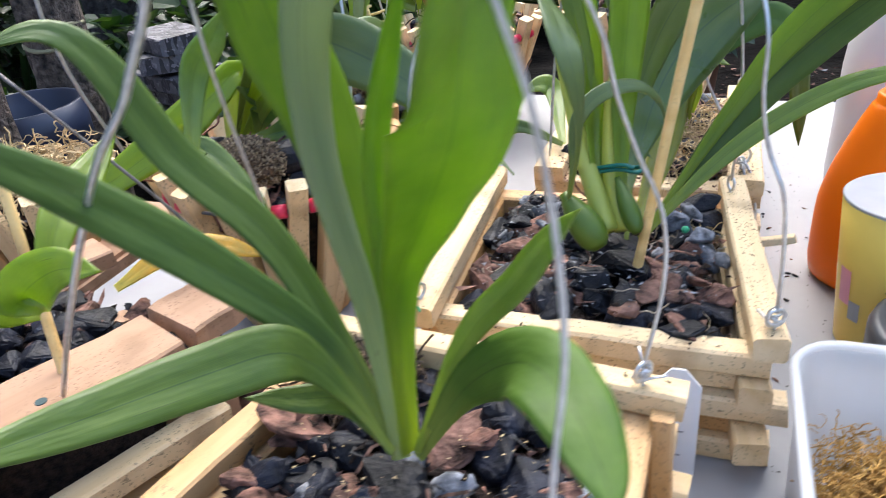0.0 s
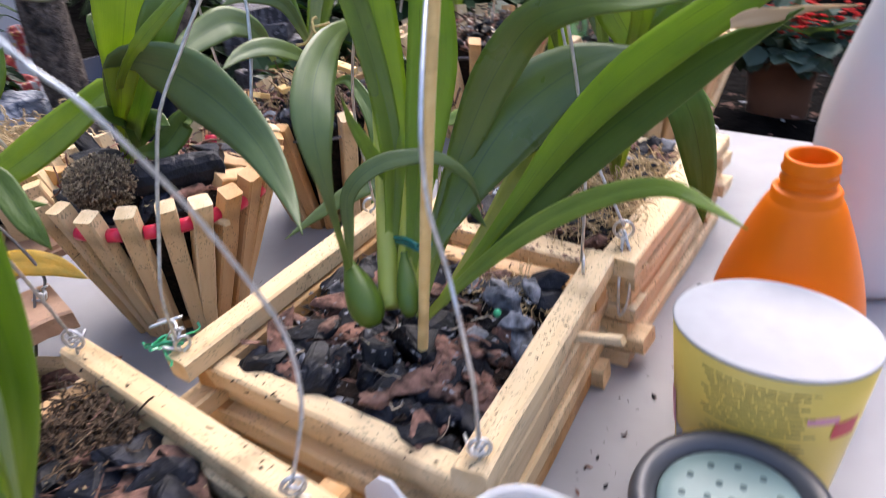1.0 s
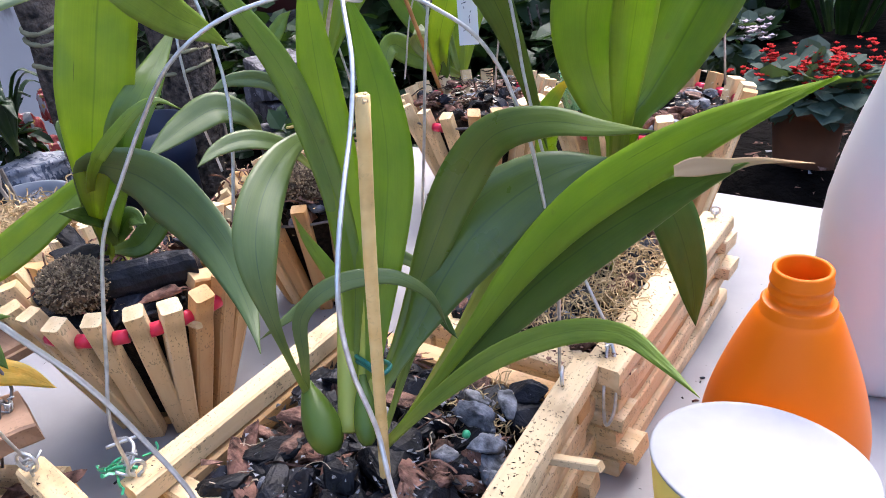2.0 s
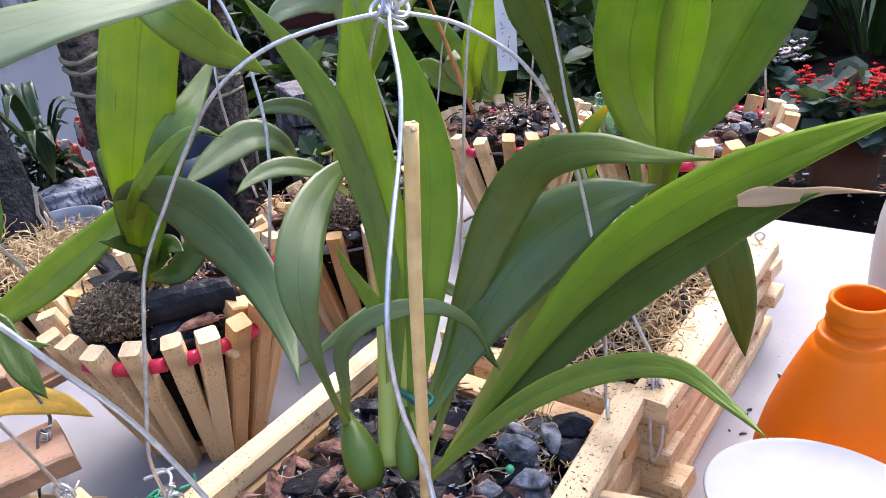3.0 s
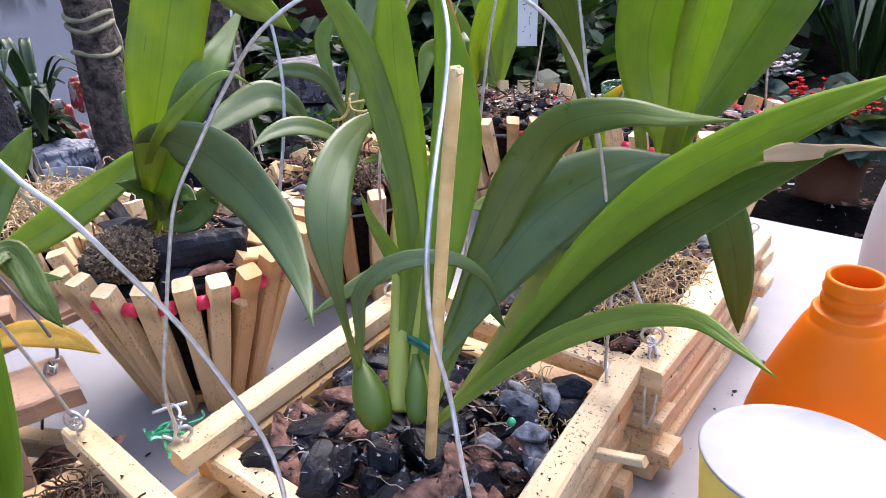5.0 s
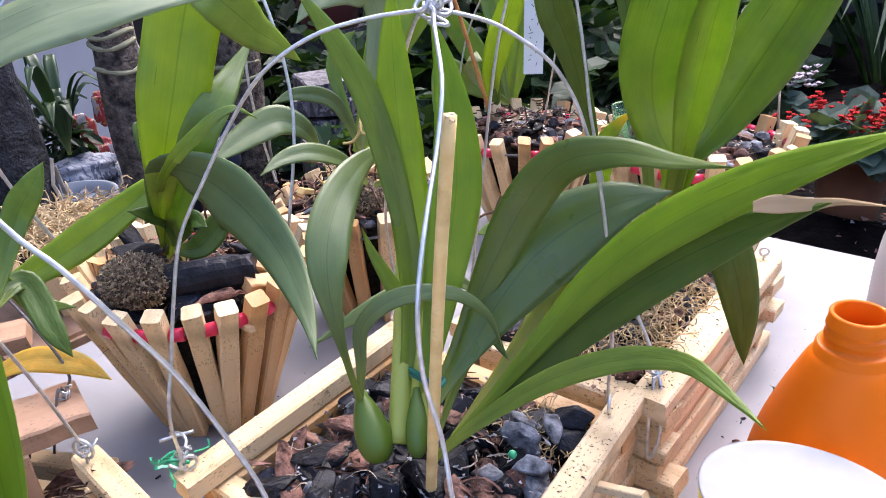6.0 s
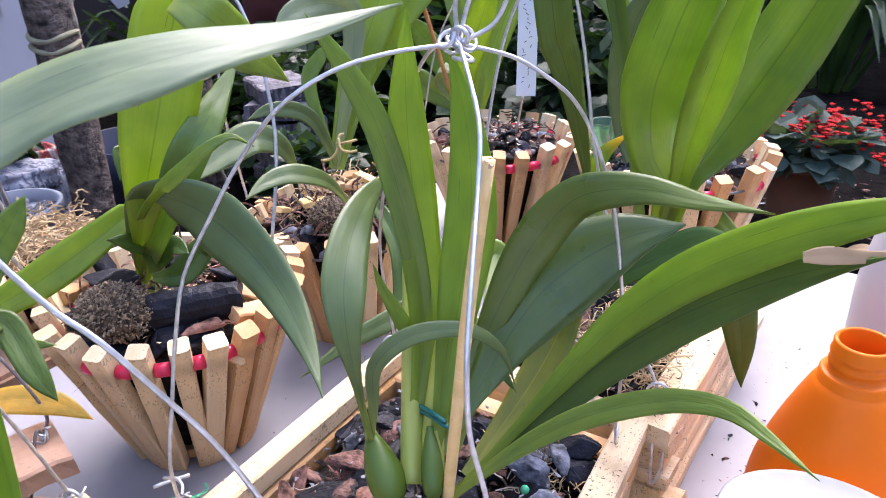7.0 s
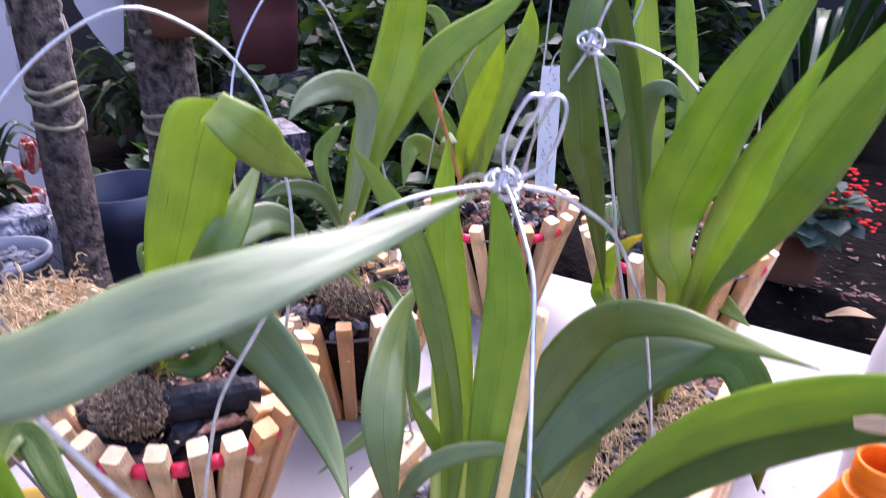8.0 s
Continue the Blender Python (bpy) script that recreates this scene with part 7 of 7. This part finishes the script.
flowers((0.092, 1.014, -0.020), (0.078, 0.070, 0.034), 170, 34, petal_red, "bushy plant with blue-green leaves and red flower heads", 71, 0.0080)
litter("dirt_litter", pumice, 70, 224, lambda r: (lambda x, y: (x, y, ground_level(x, y) + 0.004))(r.uniform(0.0, 0.5), r.uniform(0.72, 1.25)), 0.0040, "small pale stones on the dark soil")
litter("dirt_litter", bark, 420, 225, lambda r: (lambda x, y: (x, y, ground_level(x, y) + 0.003))(r.uniform(0.0, 0.6), r.uniform(0.70, 1.25)), 0.0050, "dark crumbs of bark on the soil")
fallen = thing("fallen_leaf", (0.20, 0.93, -0.16), "pale dry leaf fallen on the soil", "leaf")
leaf(fallen, [(0.165, 0.925, -0.140), (0.195, 0.930, -0.128), (0.225, 0.945, -0.136)], 0.016, leaf_withered, face=(0.1, -0.4, 0.9))
flowers((-1.28, 1.30, -0.12), (0.06, 0.06, 0.05), 40, 5, petal_pink, "small plant with pale pink flowers", 72, 0.014)
flowers((-0.13, 1.42, -0.06), (0.07, 0.06, 0.05), 60, 3, petal_pink, "shrub with a few pale flowers", 73, 0.014)

rs = random.Random(12)
papers = thing("newspaper_stack", (-0.80, 0.83, GROUND), "slumped stack of old printed papers behind the baskets", "papers")
for k in range(13):
    z_ = -0.40 + k * 0.034
    me = stick_mesh(rs.uniform(0.12, 0.16), rs.uniform(0.09, 0.12), 0.030, paper_grey, 900 + k)
    a_ = rs.uniform(-1.2, 1.0)
    c_ = Vector((-0.795 + rs.uniform(-0.014, 0.014), 0.835 + rs.uniform(-0.014, 0.014), z_))
    d_ = Vector((math.cos(a_), math.sin(a_), rs.uniform(-0.16, 0.16))) * 0.06
    lay(me, papers, c_ - d_, c_ + d_, name="newspaper")
pile = thing("paper_bag", (-1.10, 0.47, GROUND), "crumpled printed paper bags with red and pale print", "bag")
for i, (x, y, z, w, h, mat) in enumerate([(-1.085, 0.475, -0.045, 0.050, 0.085, print_red), (-1.060, 0.490, -0.075, 0.050, 0.050, print_red), (-1.000, 0.425, -0.085, 0.11, 0.055, print_pale), (-1.080, 0.430, -0.105, 0.12, 0.060, print_pale), (-1.120, 0.540, -0.010, 0.030, 0.060, print_red), (-1.040, 0.480, -0.360, 0.34, 0.52, print_pale)]):
    bm = bmesh.new()
    bmesh.ops.create_icosphere(bm, subdivisions=4, radius=1)
    for v in bm.verts:
        p = v.co.copy()
        p = Vector([math.copysign(abs(c) ** 0.7, c) for c in p]) * (1 + 0.30 * noise.noise(p * 1.8 + Vector((i, 0, 0))) + 0.16 * abs(noise.noise(p * 4 + Vector((0, i, 0)))) + 0.10 * noise.noise(p * 9))
        v.co = Vector((x + p.x * w * 0.35, y + p.y * w * 0.5, z + p.z * h * 0.5))
    part("sack", bm, mat, pile, smooth=True)
slab("plant_stand", -0.96, -0.785, 0.25, 0.345, GROUND, -0.192, plank_brown, "brown wooden stand under the bucket", kind="", category="stand", edge=0.004)
slab("plant_stand", -0.47, -0.315, 0.03, 0.23, GROUND, -0.001, plank_brown, "brown wooden stand beside the table", kind="", category="stand", edge=0.004)


board = thing("plastic_sheet", (-1.057, 0.639, GROUND), "torn white plastic sheet spattered with dark stains, hung between trunks", "plastic sheet")
bm = bmesh.new()
near = [bm.verts.new(p) for p in ((-1.057, 0.639, 0.368), (-1.009, 0.713, 0.369), (-1.008, 0.712, 0.264), (-1.010, 0.693, 0.165), (-1.020, 0.676, 0.158), (-1.037, 0.657, 0.197), (-1.052, 0.642, 0.247))]
far = [bm.verts.new(v.co + Vector((-0.004, 0.003, 0))) for v in near]
bm.faces.new(near), bm.faces.new(far[::-1])
for i in range(len(near)):
    bm.faces.new((near[i], far[i], far[(i + 1) % len(near)], near[(i + 1) % len(near)]))
part("sheet", bm, wall_white, board)
part("cord", tube([near_p for near_p in ((-1.057, 0.639, 0.368), (-1.077, 0.659, 0.518), (-1.107, 0.689, 0.668))], 0.003, 8, 5), cord_olive, board, "cord holding the sheet")
